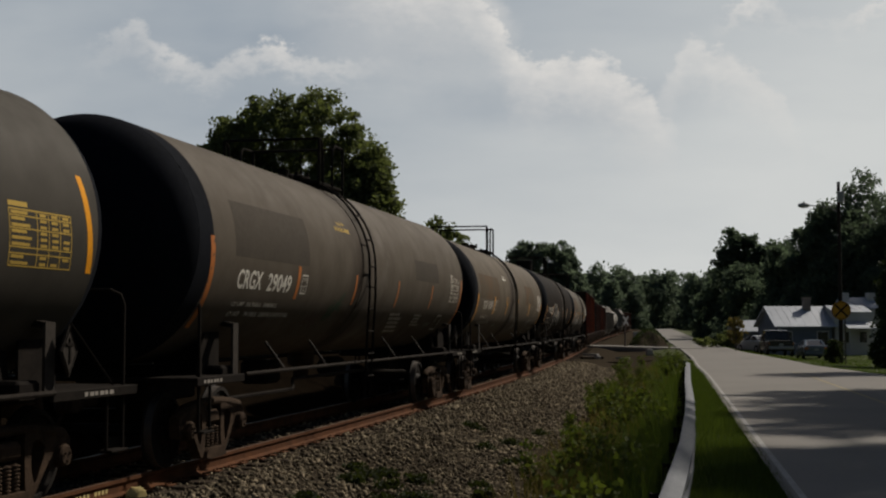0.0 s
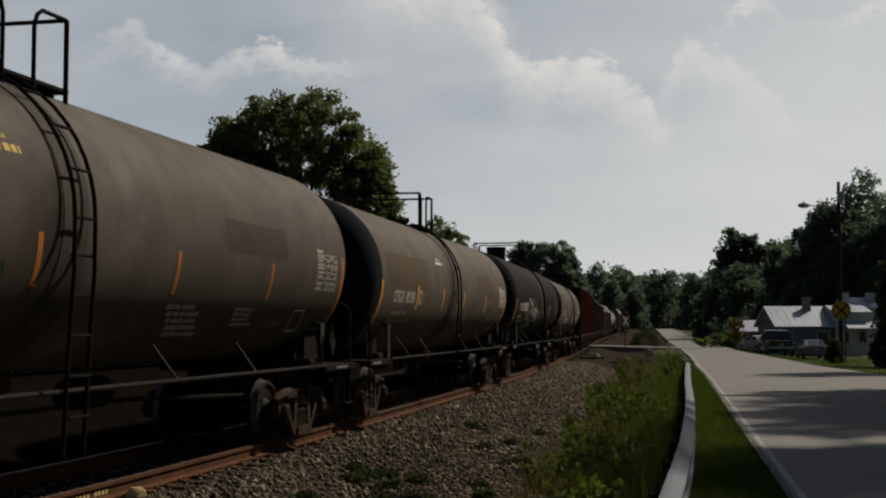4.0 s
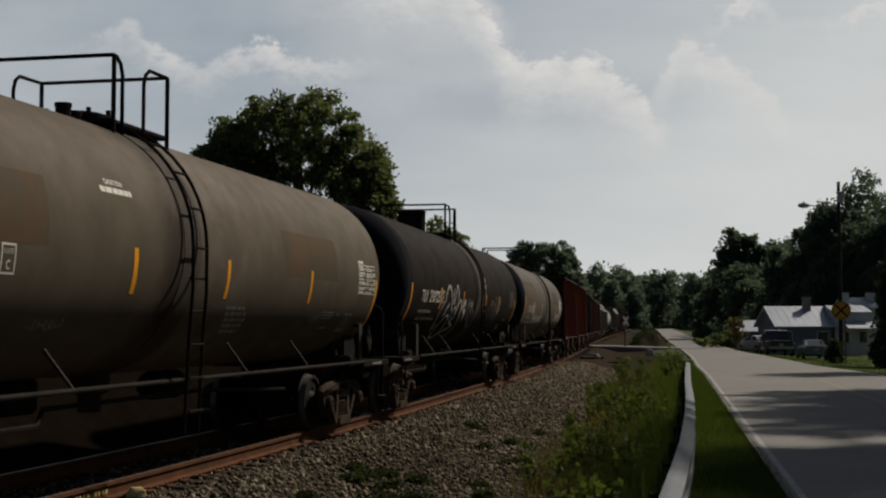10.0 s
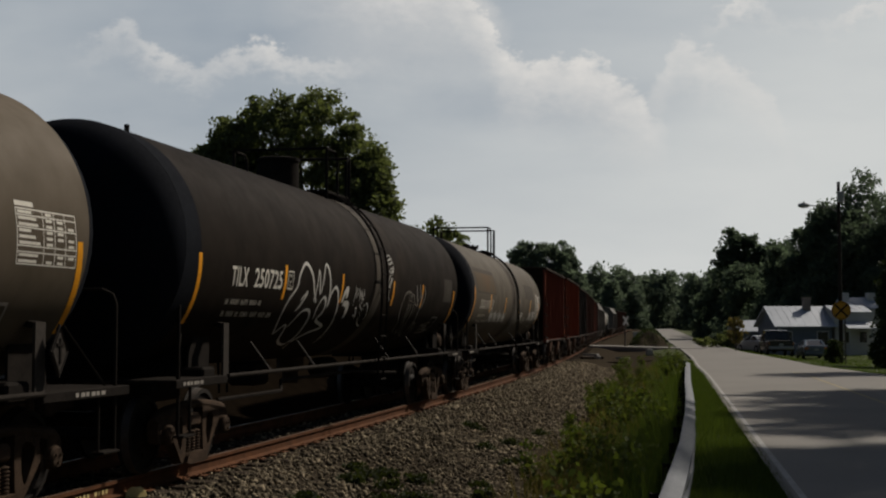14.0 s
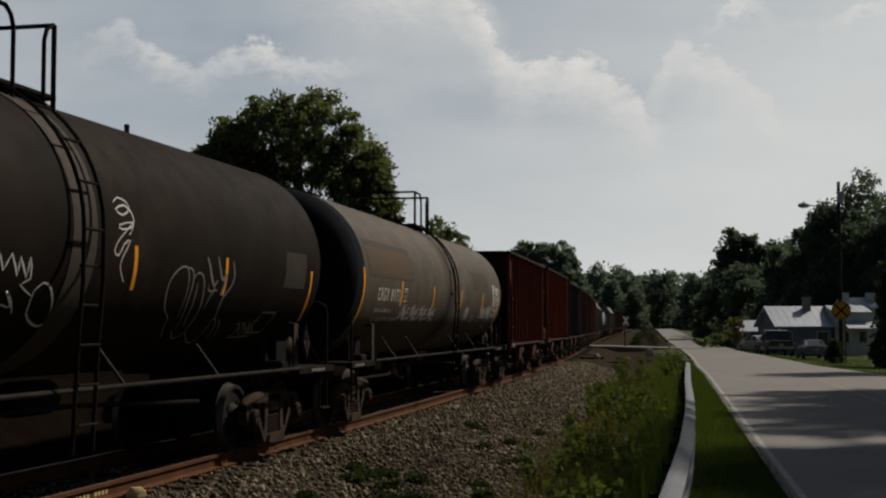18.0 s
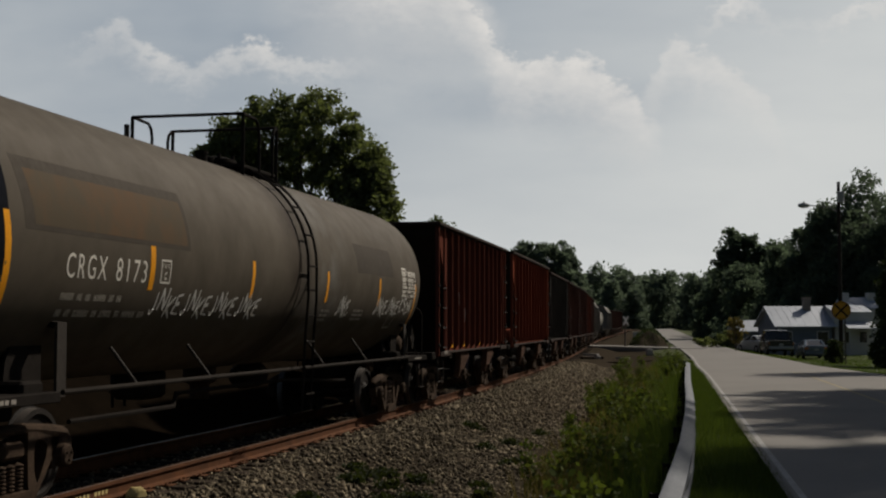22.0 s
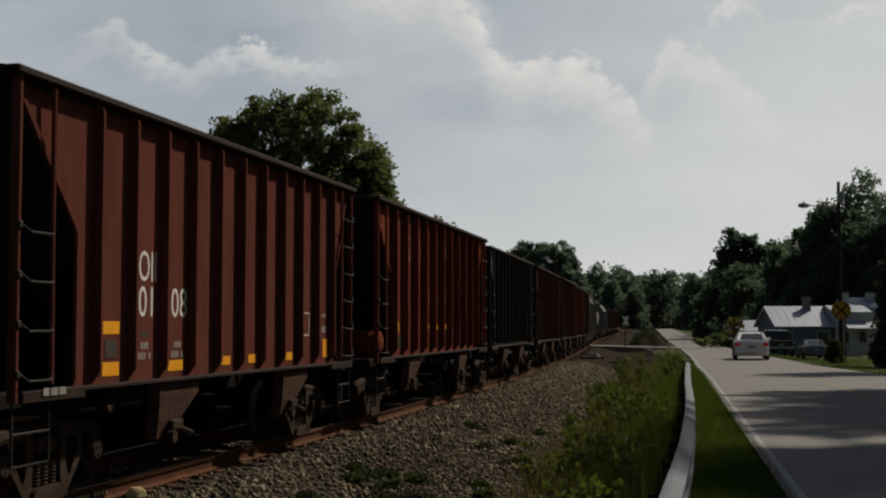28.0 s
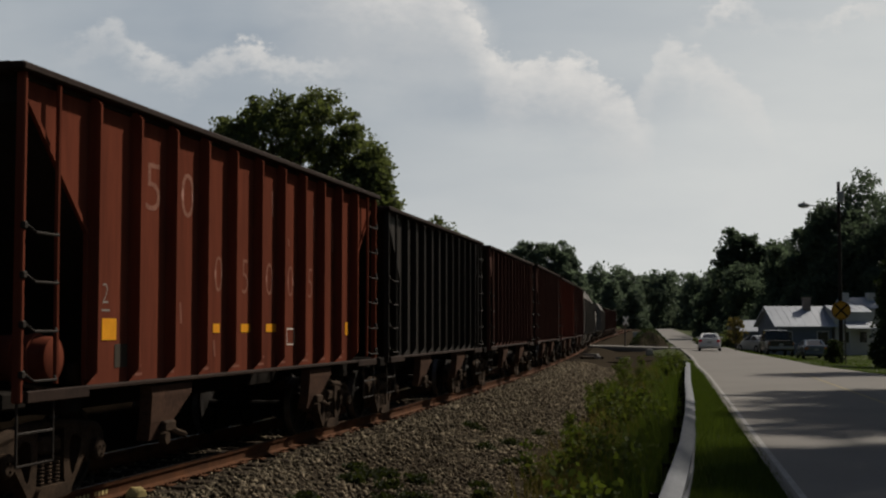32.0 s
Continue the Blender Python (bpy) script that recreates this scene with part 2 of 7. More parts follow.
soil_brown = mat("soil_brown", (0.05, 0.04, 0.028), (0.026, 0.022, 0.016), rough=0.95, scale=1.2, fine=12, bump=0.6, spec=0.0)
rag_yellow = mat("rag_yellow", (0.62, 0.5, 0.22), (0.45, 0.35, 0.14), rough=0.8, scale=5, fine=40, bump=0.3)

# ---- mesh tools ----


class Geo:
    """Collects vertices and faces of one mesh."""

    def __init__(self):
        self.v, self.f = [], []

    def add(self, v, f):
        n = len(self.v)
        self.v += [tuple(p) for p in v]
        self.f += [tuple(i + n for i in q) for q in f]
        return self

    def box(self, c, s, bev=0.0, rz=0.0, ry=0.0, rx=0.0):
        h = [a / 2 for a in s]
        b = min(bev, *(a * 0.45 for a in h)) if bev else 0
        rot = Euler((rx, ry, rz)).to_matrix()
        if not b:
            v = [(x * h[0], y * h[1], z * h[2]) for x in (-1, 1) for y in (-1, 1) for z in (-1, 1)]
            f = [(0, 1, 3, 2), (4, 6, 7, 5), (0, 4, 5, 1), (2, 3, 7, 6), (0, 2, 6, 4), (1, 5, 7, 3)]
        else:
            v, idx = [], {}
            for x in (-1, 1):
                for y in (-1, 1):
                    for z in (-1, 1):
                        for k in range(3):
                            idx[x, y, z, k] = len(v)
                            v.append(tuple(s1 * (h[j] - (0 if j == k else b)) for j, s1 in enumerate((x, y, z))))
            f = []
            for k in range(3):
                for s1 in (-1, 1):
                    quad = []
                    for a1, a2 in ((-1, -1), (1, -1), (1, 1), (-1, 1)):
                        key = [0, 0, 0]
                        key[k], key[(k + 1) % 3], key[(k + 2) % 3] = s1, a1, a2
                        quad.append(idx[(*key, k)])
                    f.append(tuple(quad if s1 > 0 else quad[::-1]))
            for k in range(3):
                i, j = (k + 1) % 3, (k + 2) % 3
                for si in (-1, 1):
                    for sj in (-1, 1):
                        lo, hi = [0, 0, 0], [0, 0, 0]
                        lo[k], hi[k] = -1, 1
                        lo[i] = hi[i] = si
                        lo[j] = hi[j] = sj
                        q = (idx[(*lo, i)], idx[(*hi, i)], idx[(*hi, j)], idx[(*lo, j)])
                        f.append(q if si * sj > 0 else q[::-1])
            for x in (-1, 1):
                for y in (-1, 1):
                    for z in (-1, 1):
                        t = tuple(idx[x, y, z, k] for k in range(3))
                        f.append(t if x * y * z > 0 else t[::-1])
        cc = Vector(c)
        return self.add([rot @ Vector(p) + cc for p in v], f)

    def cyl(self, p, q, r, n=12, r2=None, cap=True):
        p, q = Vector(p), Vector(q)
        r2 = r if r2 is None else r2
        d = (q - p).normalized()
        a = d.orthogonal().normalized()
        b = d.cross(a)
        v = []
        for c, rr in ((p, r), (q, r2)):
            v += [c + (a * math.cos(2 * math.pi * i / n) + b * math.sin(2 * math.pi * i / n)) * rr for i in range(n)]
        f = [(i, (i + 1) % n, n + (i + 1) % n, n + i) for i in range(n)]
        if cap:
            f += [tuple(range(n))[::-1], tuple(range(n, 2 * n))]
        return self.add(v, f)

    def tube(self, pts, r, n=6):
        """A bent pipe through the points."""
        pts = [Vector(p) for p in pts]
        v, f = [], []
        a = None
        for i, p in enumerate(pts):
            d = (pts[min(i + 1, len(pts) - 1)] - pts[max(i - 1, 0)]).normalized()
            a = d.orthogonal().normalized() if a is None else (a - d * a.dot(d)).normalized()
            b = d.cross(a)
            v += [p + (a * math.cos(2 * math.pi * k / n) + b * math.sin(2 * math.pi * k / n)) * r for k in range(n)]
        for i in range(len(pts) - 1):
            f += [(i * n + k, i * n + (k + 1) % n, (i + 1) * n + (k + 1) % n, (i + 1) * n + k) for k in range(n)]
        f += [tuple(range(n))[::-1], tuple(range((len(pts) - 1) * n, len(pts) * n))]
        return self.add(v, f)

    def lathe(self, prof, axis="x", c=(0, 0, 0), n=24):
        """prof: (along the axis, radius) from one end to the other; a radius of 0 closes it."""
        v, f, rows = [], [], []
        for s, r in prof:
            if r < 1e-6:
                rows.append([len(v)])
                ring = [(s, 0, 0)]
            else:
                rows.append(list(range(len(v), len(v) + n)))
                ring = [(s, r * math.cos(2 * math.pi * i / n), r * math.sin(2 * math.pi * i / n)) for i in range(n)]
            v += ring
        for a, b in zip(rows, rows[1:]):
            for i in range(n):
                j = (i + 1) % n
                if len(a) == 1 and len(b) > 1:
                    f.append((a[0], b[i], b[j]))
                elif len(b) == 1 and len(a) > 1:
                    f.append((a[i], b[0], a[j]))
                elif len(a) > 1:
                    f.append((a[i], b[i], b[j], a[j]))
        turn = {"x": lambda p: p, "y": lambda p: (p[1], p[0], p[2]), "z": lambda p: (p[1], p[2], p[0])}[axis]
        return self.add([Vector(turn(p)) + Vector(c) for p in v], f)

    def prism(self, poly, lo, hi, axis="y"):
        """A flat outline, given in the two other axes, drawn out from lo to hi."""
        n = len(poly)
        put = {"y": lambda a, b, t: (a, t, b), "x": lambda a, b, t: (t, a, b), "z": lambda a, b, t: (a, b, t)}[axis]
        v = [put(a, b, lo) for a, b in poly] + [put(a, b, hi) for a, b in poly]
        f = [tuple(range(n)), tuple(range(n, 2 * n))[::-1]] + [(i, n + i, n + (i + 1) % n, (i + 1) % n) for i in range(n)]
        return self.add(v, f)

    def plate(self, outer, inner, lo, hi):
        """An upright cast plate in x and z with an opening; both outlines have as many points."""
        n = len(outer)
        v = [(a, y, b) for y in (lo, hi) for loop in (outer, inner) for a, b in loop]
        f = []
        for i in range(n):
            j = (i + 1) % n
            f += [(i, j, n + j, n + i), (2 * n + i, 3 * n + i, 3 * n + j, 2 * n + j), (i, 2 * n + i, 2 * n + j, j), (n + i, n + j, 3 * n + j, 3 * n + i)]
        return self.add(v, f)

    def loft(self, rings, cap=True):
        n = len(rings[0])
        v = [p for r in rings for p in r]
        f = [(i * n + k, i * n + (k + 1) % n, (i + 1) * n + (k + 1) % n, (i + 1) * n + k) for i in range(len(rings) - 1) for k in range(n)]
        if cap:
            f += [tuple(range(n))[::-1], tuple(range((len(rings) - 1) * n, len(rings) * n))]
        return self.add(v, f)

    def mesh(self, name, material, smooth=True, angle=35):
        me = bpy.data.meshes.new(name)
        me.from_pydata([tuple(p) for p in self.v], [], self.f)
        bm = bmesh.new()
        bm.from_mesh(me)
        bmesh.ops.recalc_face_normals(bm, faces=bm.faces[:])
        bm.to_mesh(me)
        bm.free()
        if smooth:
            me.shade_smooth()
            me.set_sharp_from_angle(angle=radians(angle))
        me.materials.append(material)
        return me


def part(name, geo, material=None, parent=None, label="", m=None, smooth=True):
    """One mesh object under a thing or a part. geo: a Geo or a ready mesh."""
    me = geo.mesh(name, material, smooth) if isinstance(geo, Geo) else geo
    ob = new(name, me)
    if parent is not None:
        ob.parent = parent
    if m is not None:
        ob.matrix_basis = m
    if label:
        ob["label"] = label
    return ob


def raw_mesh(name, v, f, material):
    """A large mesh straight from arrays; f is (n, 3) or (n, 4)."""
    me = bpy.data.meshes.new(name)
    v, f = np.asarray(v, np.float32), np.asarray(f, np.int32)
    k = f.shape[1]
    me.vertices.add(len(v))
    me.vertices.foreach_set("co", v.ravel())
    me.loops.add(f.size)
    me.loops.foreach_set("vertex_index", f.ravel())
    me.polygons.add(len(f))
    me.polygons.foreach_set("loop_start", np.arange(0, f.size, k, dtype=np.int32))
    me.update(calc_edges=True)
    me.validate()
    me.materials.append(material)
    return me


def thing(name, label, category, group="", m=None, kind=""):
    ob = new(name)
    ob.empty_display_size = 0.2
    if m is not None:
        ob.matrix_basis = m
    return tagged(ob, label, category, group, kind)


# ---- the line of the track, the road and the lie of the land ----
STEP = 0.5
S_LINE = np.arange(-60, 420, STEP)


def heading(s):
    s = np.asarray(s, float)
    c = np.clip(s, 0, 110)
    base = 0.228556 - 0.00172572 * c + 0.00195857 * c ** 2 / 200 - 0.00128287 * c ** 3 / 6e4
    return base + np.clip((s - 110) / 90, 0, 1) * 0.04


_h = heading(S_LINE)
_i0 = int(60 / STEP)
_x = np.concatenate([[0], np.cumsum(np.sin((_h[1:] + _h[:-1]) / 2)) * STEP])
_y = np.concatenate([[0], np.cumsum(np.cos((_h[1:] + _h[:-1]) / 2)) * STEP])
LINE_X, LINE_Y = _x - _x[_i0] - 6.4275, _y - _y[_i0] + 6.0


def on_track(s, lat=0.0, z=0.0):
    """A point s metres along the track, lat metres to its right."""
    x, y, h = np.interp(s, S_LINE, LINE_X), np.interp(s, S_LINE, LINE_Y), float(heading(s))
    return Vector((x + lat * math.cos(h), y - lat * math.sin(h), z))


def smooth01(a):
    a = np.clip(a, 0, 1)
    return a * a * (3 - 2 * a)


ROAD_Y = np.array([-330, 0, 20, 45, 56, 73, 104, 153, 350, 640.0])
ROAD_L = np.array([-56, 1.27, 4.74, 9.08, 10.85, 13.85, 19.1, 26.6, 57, 103.0])
ROAD_R = np.array([-49.6, 7.5, 11.0, 15.3, 15.9, 18.3, 23.4, 31.0, 61.5, 108.0])


def road_z(y):
    return 0.03 - 0.27 * smooth01((np.asarray(y, float) - 62) / 45) + 1.1 * smooth01((np.asarray(y, float) - 140) / 260)


def ground_z(x, y):
    """Height of the land: ballast bed, ditch, road bank, and the lower yard beyond the road."""
    x, y = np.asarray(x, float), np.asarray(y, float)
    tx = np.interp(y, LINE_Y, LINE_X)
    lat = (x - tx) * 0.983
    rz = road_z(y)
    rl, rr = np.interp(y, ROAD_Y, ROAD_L), np.interp(y, ROAD_Y, ROAD_R)
    far = 1.05 * smooth01((y - 140) / 260)
    bed = -0.23 - 0.35 * smooth01((np.abs(lat) - 1.7) / 1.9) + far
    left = bed + 0.5 * smooth01((-lat - 4) / 8) + 1.3 * smooth01((-lat - 2.4) / 2.8) * (1 - smooth01((-lat - 6.5) / 4))
    bank = smooth01((lat - 4.6) / np.maximum(0.8, (rl - tx) * 0.983 - 5.6))
    mid = bed * (1 - bank) + (rz - 0.06) * bank
    d = x - rr
    yard = rz - 0.07 - 0.06 * np.clip(d - 0.5, 0, 4) - 0.22 * smooth01((y - 55) / 40) * smooth01(d / 4) + 0.25 * smooth01((d - 40) / 60)
    z = np.where(x > rl, rz - 0.06, np.where(lat > 0, mid, left))
    z = np.where(d > 0, yard, z)
    return z


def ground_at(x, y):
    return float(ground_z(x, y))

# ---- ground, road, track bed ----


def build_ground():
    ys = np.unique(np.concatenate([np.arange(-340, -20, 20), np.arange(-20, 130, 0.6), np.arange(130, 420, 6), np.geomspace(420, 4000, 14)]))
    us = np.unique(np.concatenate([-np.geomspace(30, 2500, 14), np.arange(-30, -6, 2), np.arange(-6, 34, 0.3), np.arange(34, 90, 4), np.geomspace(90, 2500, 12)]))
    yy, uu = np.meshgrid(ys, us, indexing="ij")
    xx = uu + np.interp(yy, LINE_Y, LINE_X)
    zz = ground_z(xx, yy)
    near = (yy > -15) & (yy < 130)
    bump = np.array([noise.noise(Vector((a * 0.7, b * 0.7, 0))) if n else 0 for a, b, n in zip(xx.ravel(), yy.ravel(), near.ravel())]).reshape(xx.shape)
    on_road = (xx > np.interp(yy, ROAD_Y, ROAD_L) - 0.5) & (xx < np.interp(yy, ROAD_Y, ROAD_R) + 0.3)
    zz = zz + np.where(on_road, -0.03, 0.035 * bump)
    n, m = xx.shape
    idx = np.arange(n * m).reshape(n, m)
    f = np.stack([idx[:-1, :-1], idx[:-1, 1:], idx[1:, 1:], idx[1:, :-1]], -1).reshape(-1, 4)
    me = raw_mesh("ground", np.stack([xx, yy, zz], -1).reshape(-1, 3), f, soil)
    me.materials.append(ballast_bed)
    me.materials.append(soil_brown)
    me.materials.append(bank_shade_earth)
    cx = (xx[:-1, :-1] + xx[1:, 1:]) / 2
    cy = (yy[:-1, :-1] + yy[1:, 1:]) / 2
    lat = (cx - np.interp(cy, LINE_Y, LINE_X)) * 0.983
    edge = np.array([noise.noise(Vector((a * 0.35, b * 0.35, 5))) for a, b in zip(cx.ravel(), cy.ravel())]).reshape(cx.shape)
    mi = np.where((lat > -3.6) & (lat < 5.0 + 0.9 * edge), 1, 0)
    mi = np.where((mi == 0) & (lat > -14) & (lat < 6.2 + edge) & (cy < 130), 2, mi)
    mi = np.where((lat < -2.2) & (lat > -14) & (cy < 130), 3, mi)      # bare earth bank on the far side, near-black for the shade behind the train
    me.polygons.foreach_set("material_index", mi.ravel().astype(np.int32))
    me.shade_smooth()
    tagged(new("ground", me), "grassy ground with a grey gravel track bed", "ground", kind="structure")


def strip(name, ys, left, right, lift, material, label, category, kind="structure", parent=None):
    g = Geo()
    v = []
    for y, a, b in zip(ys, left, right):
        z = float(road_z(y)) + lift
        v += [(a, y, z), (b, y, z)]
    g.add(v, [(2 * i, 2 * i + 1, 2 * i + 3, 2 * i + 2) for i in range(len(ys) - 1)])
    me = g.mesh(name, material)
    ob = new(name, me)
    if parent is not None:
        ob.parent = parent
        return ob
    return tagged(ob, label, category, kind=kind)


def build_road():
    ys = np.concatenate([np.arange(-330, -10, 20), np.arange(-10, 160, 2.0), np.arange(160, 640, 12)])
    rl, rr = np.interp(ys, ROAD_Y, ROAD_L), np.interp(ys, ROAD_Y, ROAD_R)
    road = strip("road", ys, rl - 0.12, rr, 0.0, asphalt, "sun-bleached grey asphalt road with worn edges", "road")
    strip("edge_line", ys, rl - 0.01, rl + 0.065, 0.004, line_white, "", "", parent=road)
    mid = rl + np.clip((rr - rl) * 0.53, 2.3, 3.4)
    keep = ys < 50
    strip("centre_line", ys[keep], mid[keep] + 0.05, mid[keep] + 0.15, 0.004, line_yellow, "", "", parent=road)
    # the side road over the track
    g = Geo()
    a, b = Vector((10.2, 121.2, 0)), Vector((23.0, 114.6, 0))
    w = Vector((0.5, 2.6, 0))
    n = 14
    v = []
    for i in range(n + 1):
        p = a.lerp(b, i / n)
        z = -0.02 + (float(road_z(p.y)) + 0.025 + 0.02) * smooth01(i / n)
        v += [(p.x - w.x, p.y - w.y, z), (p.x + w.x, p.y + w.y, z), (p.x + w.x, p.y + w.y, z - 0.4), (p.x - w.x, p.y - w.y, z - 0.4)]
    g.add(v, [(4 * i + k, 4 * i + (k + 1) % 4, 4 * i + 4 + (k + 1) % 4, 4 * i + 4 + k) for i in range(n) for k in range(4)])
    tagged(new("crossing_road", g.mesh("crossing_road", asphalt)), "narrow paved road that crosses the railway", "road", kind="structure")


def sweep(poly, s0, s1, lat, step=1.0):
    """A profile (across, up) drawn along the track at lat."""
    ss = np.arange(s0, s1 + step / 2, step)
    rings = []
    for s in ss:
        far = 1.05 * float(smooth01((np.interp(s, S_LINE, LINE_Y) - 140) / 260))
        rings.append([on_track(s, lat + a, b + far) for a, b in poly])
    return rings


def build_track():
    track = thing("railway_track", "rusty steel railway track on old wooden sleepers", "railway track", kind="structure")
    prof = [(-0.036, 0), (0.036, 0), (0.037, -0.036), (0.009, -0.05), (0.009, -0.145), (0.07, -0.168), (0.07, -0.18), (-0.07, -0.18), (-0.07, -0.168), (-0.009, -0.145), (-0.009, -0.05), (-0.037, -0.036)]
    for lat in (-0.755, 0.755):
        g = Geo().loft(sweep(prof, -30, 330, lat))
        rail = part("rail", g, rail_rust, track, "rust-brown steel rail")
        top = [(-0.03, 0.0035), (0.03, 0.0035), (0.03, 0.0005), (-0.03, 0.0005)]
        part("rail_head", Geo().loft(sweep(top, -30, 330, lat)), rail_head, rail, "worn bright running surface")
    # short yellow bars that stand for lettering on the rail web
    marks = Geo()
    for k in range(9):
        if k not in (4,):
            a, b = on_track(8.25 + 0.085 * k, 0.768), on_track(8.25 + 0.085 * k + 0.05, 0.768)
            marks.add([(a.x, a.y, -0.12), (b.x, b.y, -0.12), (b.x, b.y, -0.075), (a.x, a.y, -0.075)], [(0, 1, 2, 3)])
    tagged(part("rail_marks", marks, rag_yellow, track, "row of small yellow marks on the rail web"), kind="stuff")
    return track


def build_ties(track):
    rng = random.Random(4)
    tie = Geo().box((0, 0, 0), (0.22, 2.6, 0.17), 0.015).mesh("sleeper", tie_wood)
    plate = Geo()
    for sy in (-1, 1):
        plate.box((0, sy * 0.755, 0.092), (0.2, 0.34, 0.014), 0.004)
        for ax in (-0.06, 0.06):
            for ay in (-0.1, 0.1):
                plate.box((ax, sy * 0.755 + ay, 0.108), (0.03, 0.03, 0.024), 0.006)
    plate = plate.mesh("tie_plate", rail_rust)
    far = Geo()
    s, k = -6.0, 0
    while s < 300:
        turn = 90 - math.degrees(float(heading(s))) + rng.uniform(-1.2, 1.2)
        up = 1.05 * float(smooth01((np.interp(s, S_LINE, LINE_Y) - 140) / 260))
        p = on_track(s, rng.uniform(-0.04, 0.04), -0.277 + up)
        if k < 230:
            t = part("sleeper", tie, parent=track, m=pose(*p, 0, rng.uniform(-0.5, 0.5), turn))
            if k < 110:
                part("tie_plate", plate, parent=t)
        else:
            far.box(p, (0.22, 2.6, 0.17), 0, rz=radians(turn))
        s += 0.53 + rng.uniform(-0.03, 0.03)
        k += 1
    tagged(part("far_sleepers", far, tie_wood, track), kind="stuff")


def build_ballast():
    """Loose crushed stone, thousands of pieces."""
    rng = np.random.default_rng(3)
    ico = np.array([(0, 0, 1), (0.89, 0, 0.45), (0.28, 0.85, 0.45), (-0.72, 0.53, 0.45), (-0.72, -0.53, 0.45), (0.28, -0.85, 0.45), (0.72, 0.53, -0.45), (-0.28, 0.85, -0.45), (-0.89, 0, -0.45), (-0.28, -0.85, -0.45), (0.72, -0.53, -0.45), (0, 0, -1)])
    tri = np.array([(0, 1, 2), (0, 2, 3), (0, 3, 4), (0, 4, 5), (0, 5, 1), (1, 6, 2), (2, 7, 3), (3, 8, 4), (4, 9, 5), (5, 10, 1), (6, 7, 2), (7, 8, 3), (8, 9, 4), (9, 10, 5), (10, 6, 1), (11, 7, 6), (11, 8, 7), (11, 9, 8), (11, 10, 9), (11, 6, 10)])
    n = 54000
    s = 3 + 62 * rng.random(n) ** 1.7
    lat = np.where(rng.random(n) < 0.86, 0.9 + 4.4 * rng.random(n), -0.9 + 1.8 * rng.random(n))
    lat = lat + 0.6 * (rng.random(n) ** 4) * np.sign(lat)
    h = heading(s)
    x = np.interp(s, S_LINE, LINE_X) + lat * np.cos(h)
    y = np.interp(s, S_LINE, LINE_Y) - lat * np.sin(h)
    thin = 0.5 + 0.5 * np.array([noise.noise(Vector((a * 0.5, b * 0.5, 2))) for a, b in zip(x, y)])
    keep = (thin > 0.2) & ((lat < 4.2) | (rng.random(n) < 0.45))
    x, y, s, lat = x[keep], y[keep], s[keep], lat[keep]
    n = len(x)
    z = ground_z(x, y) + rng.uniform(0.0, 0.03, n)
    size = (0.014 + 0.027 * rng.random(n) ** 2.2) * (1 + 0.014 * s)
    q = rng.normal(size=(n, 4))
    q /= np.linalg.norm(q, axis=1)[:, None]
    w, a, b, c = q.T
    rot = np.stack([1 - 2 * (b * b + c * c), 2 * (a * b - c * w), 2 * (a * c + b * w), 2 * (a * b + c * w), 1 - 2 * (a * a + c * c), 2 * (b * c - a * w), 2 * (a * c - b * w), 2 * (b * c + a * w), 1 - 2 * (a * a + b * b)], 1).reshape(n, 3, 3)
    shape = ico[None] * rng.uniform(0.6, 1.25, (n, 12, 1)) * rng.uniform(0.6, 1.3, (n, 1, 3)) * size[:, None, None]
    v = np.einsum("nij,nkj->nki", rot, shape) + np.stack([x, y, z], 1)[:, None]
    f = tri[None] + 12 * np.arange(n)[:, None, None]
    tagged(new("ballast_stones", raw_mesh("ballast_stones", v.reshape(-1, 3), f.reshape(-1, 3), stone_mat)), "loose grey crushed stone beside the rusty rails", "gravel", kind="stuff")


build_ground()
build_road()
track = build_track()

# ---- the train ----
WHEEL_R = 0.457


def travelled(t):
    return 2.78871 * t + 1.46879 * (t - 16) ** 2 / 200 + 0.248732 * (t - 16) ** 3 / 6000


movers, rollers = [], []      # (thing, its middle on the train, half truck distance), wheelsets
MESH = {}


def kept(key, make):
    if key not in MESH:
        MESH[key] = make()
    return MESH[key]


def wheelset_mesh():
    g = Geo()
    g.cyl((0, -1.02, 0), (0, 1.02, 0), 0.075, 10)
    for sy in (-1, 1):
        prof = [(0.69, 0.0), (0.69, 0.16), (0.705, 0.2), (0.71, 0.36), (0.685, 0.4), (0.683, 0.475), (0.7, 0.485), (0.712, 0.47), (0.72, WHEEL_R), (0.815, WHEEL_R - 0.004), (0.82, 0.4), (0.79, 0.38), (0.775, 0.2), (0.84, 0.15), (0.84, 0.0)]
        g.lathe([(sy * a, r) for a, r in prof], "y", n=28)
        for k in range(4):
            a = k * math.pi / 2
            g.cyl((0.25 * math.cos(a), sy * 0.77, 0.25 * math.sin(a)), (0.25 * math.cos(a), sy * 0.8, 0.25 * math.sin(a)), 0.035, 8)
    me = g.mesh("wheelset", wheel_steel)
    me.materials.append(tread_steel)
    for p in me.polygons:
        c = p.center
        if 0.72 < abs(c.y) < 0.815 and math.hypot(c.x, c.z) > WHEEL_R * 0.97:
            p.material_index = 1
    return me


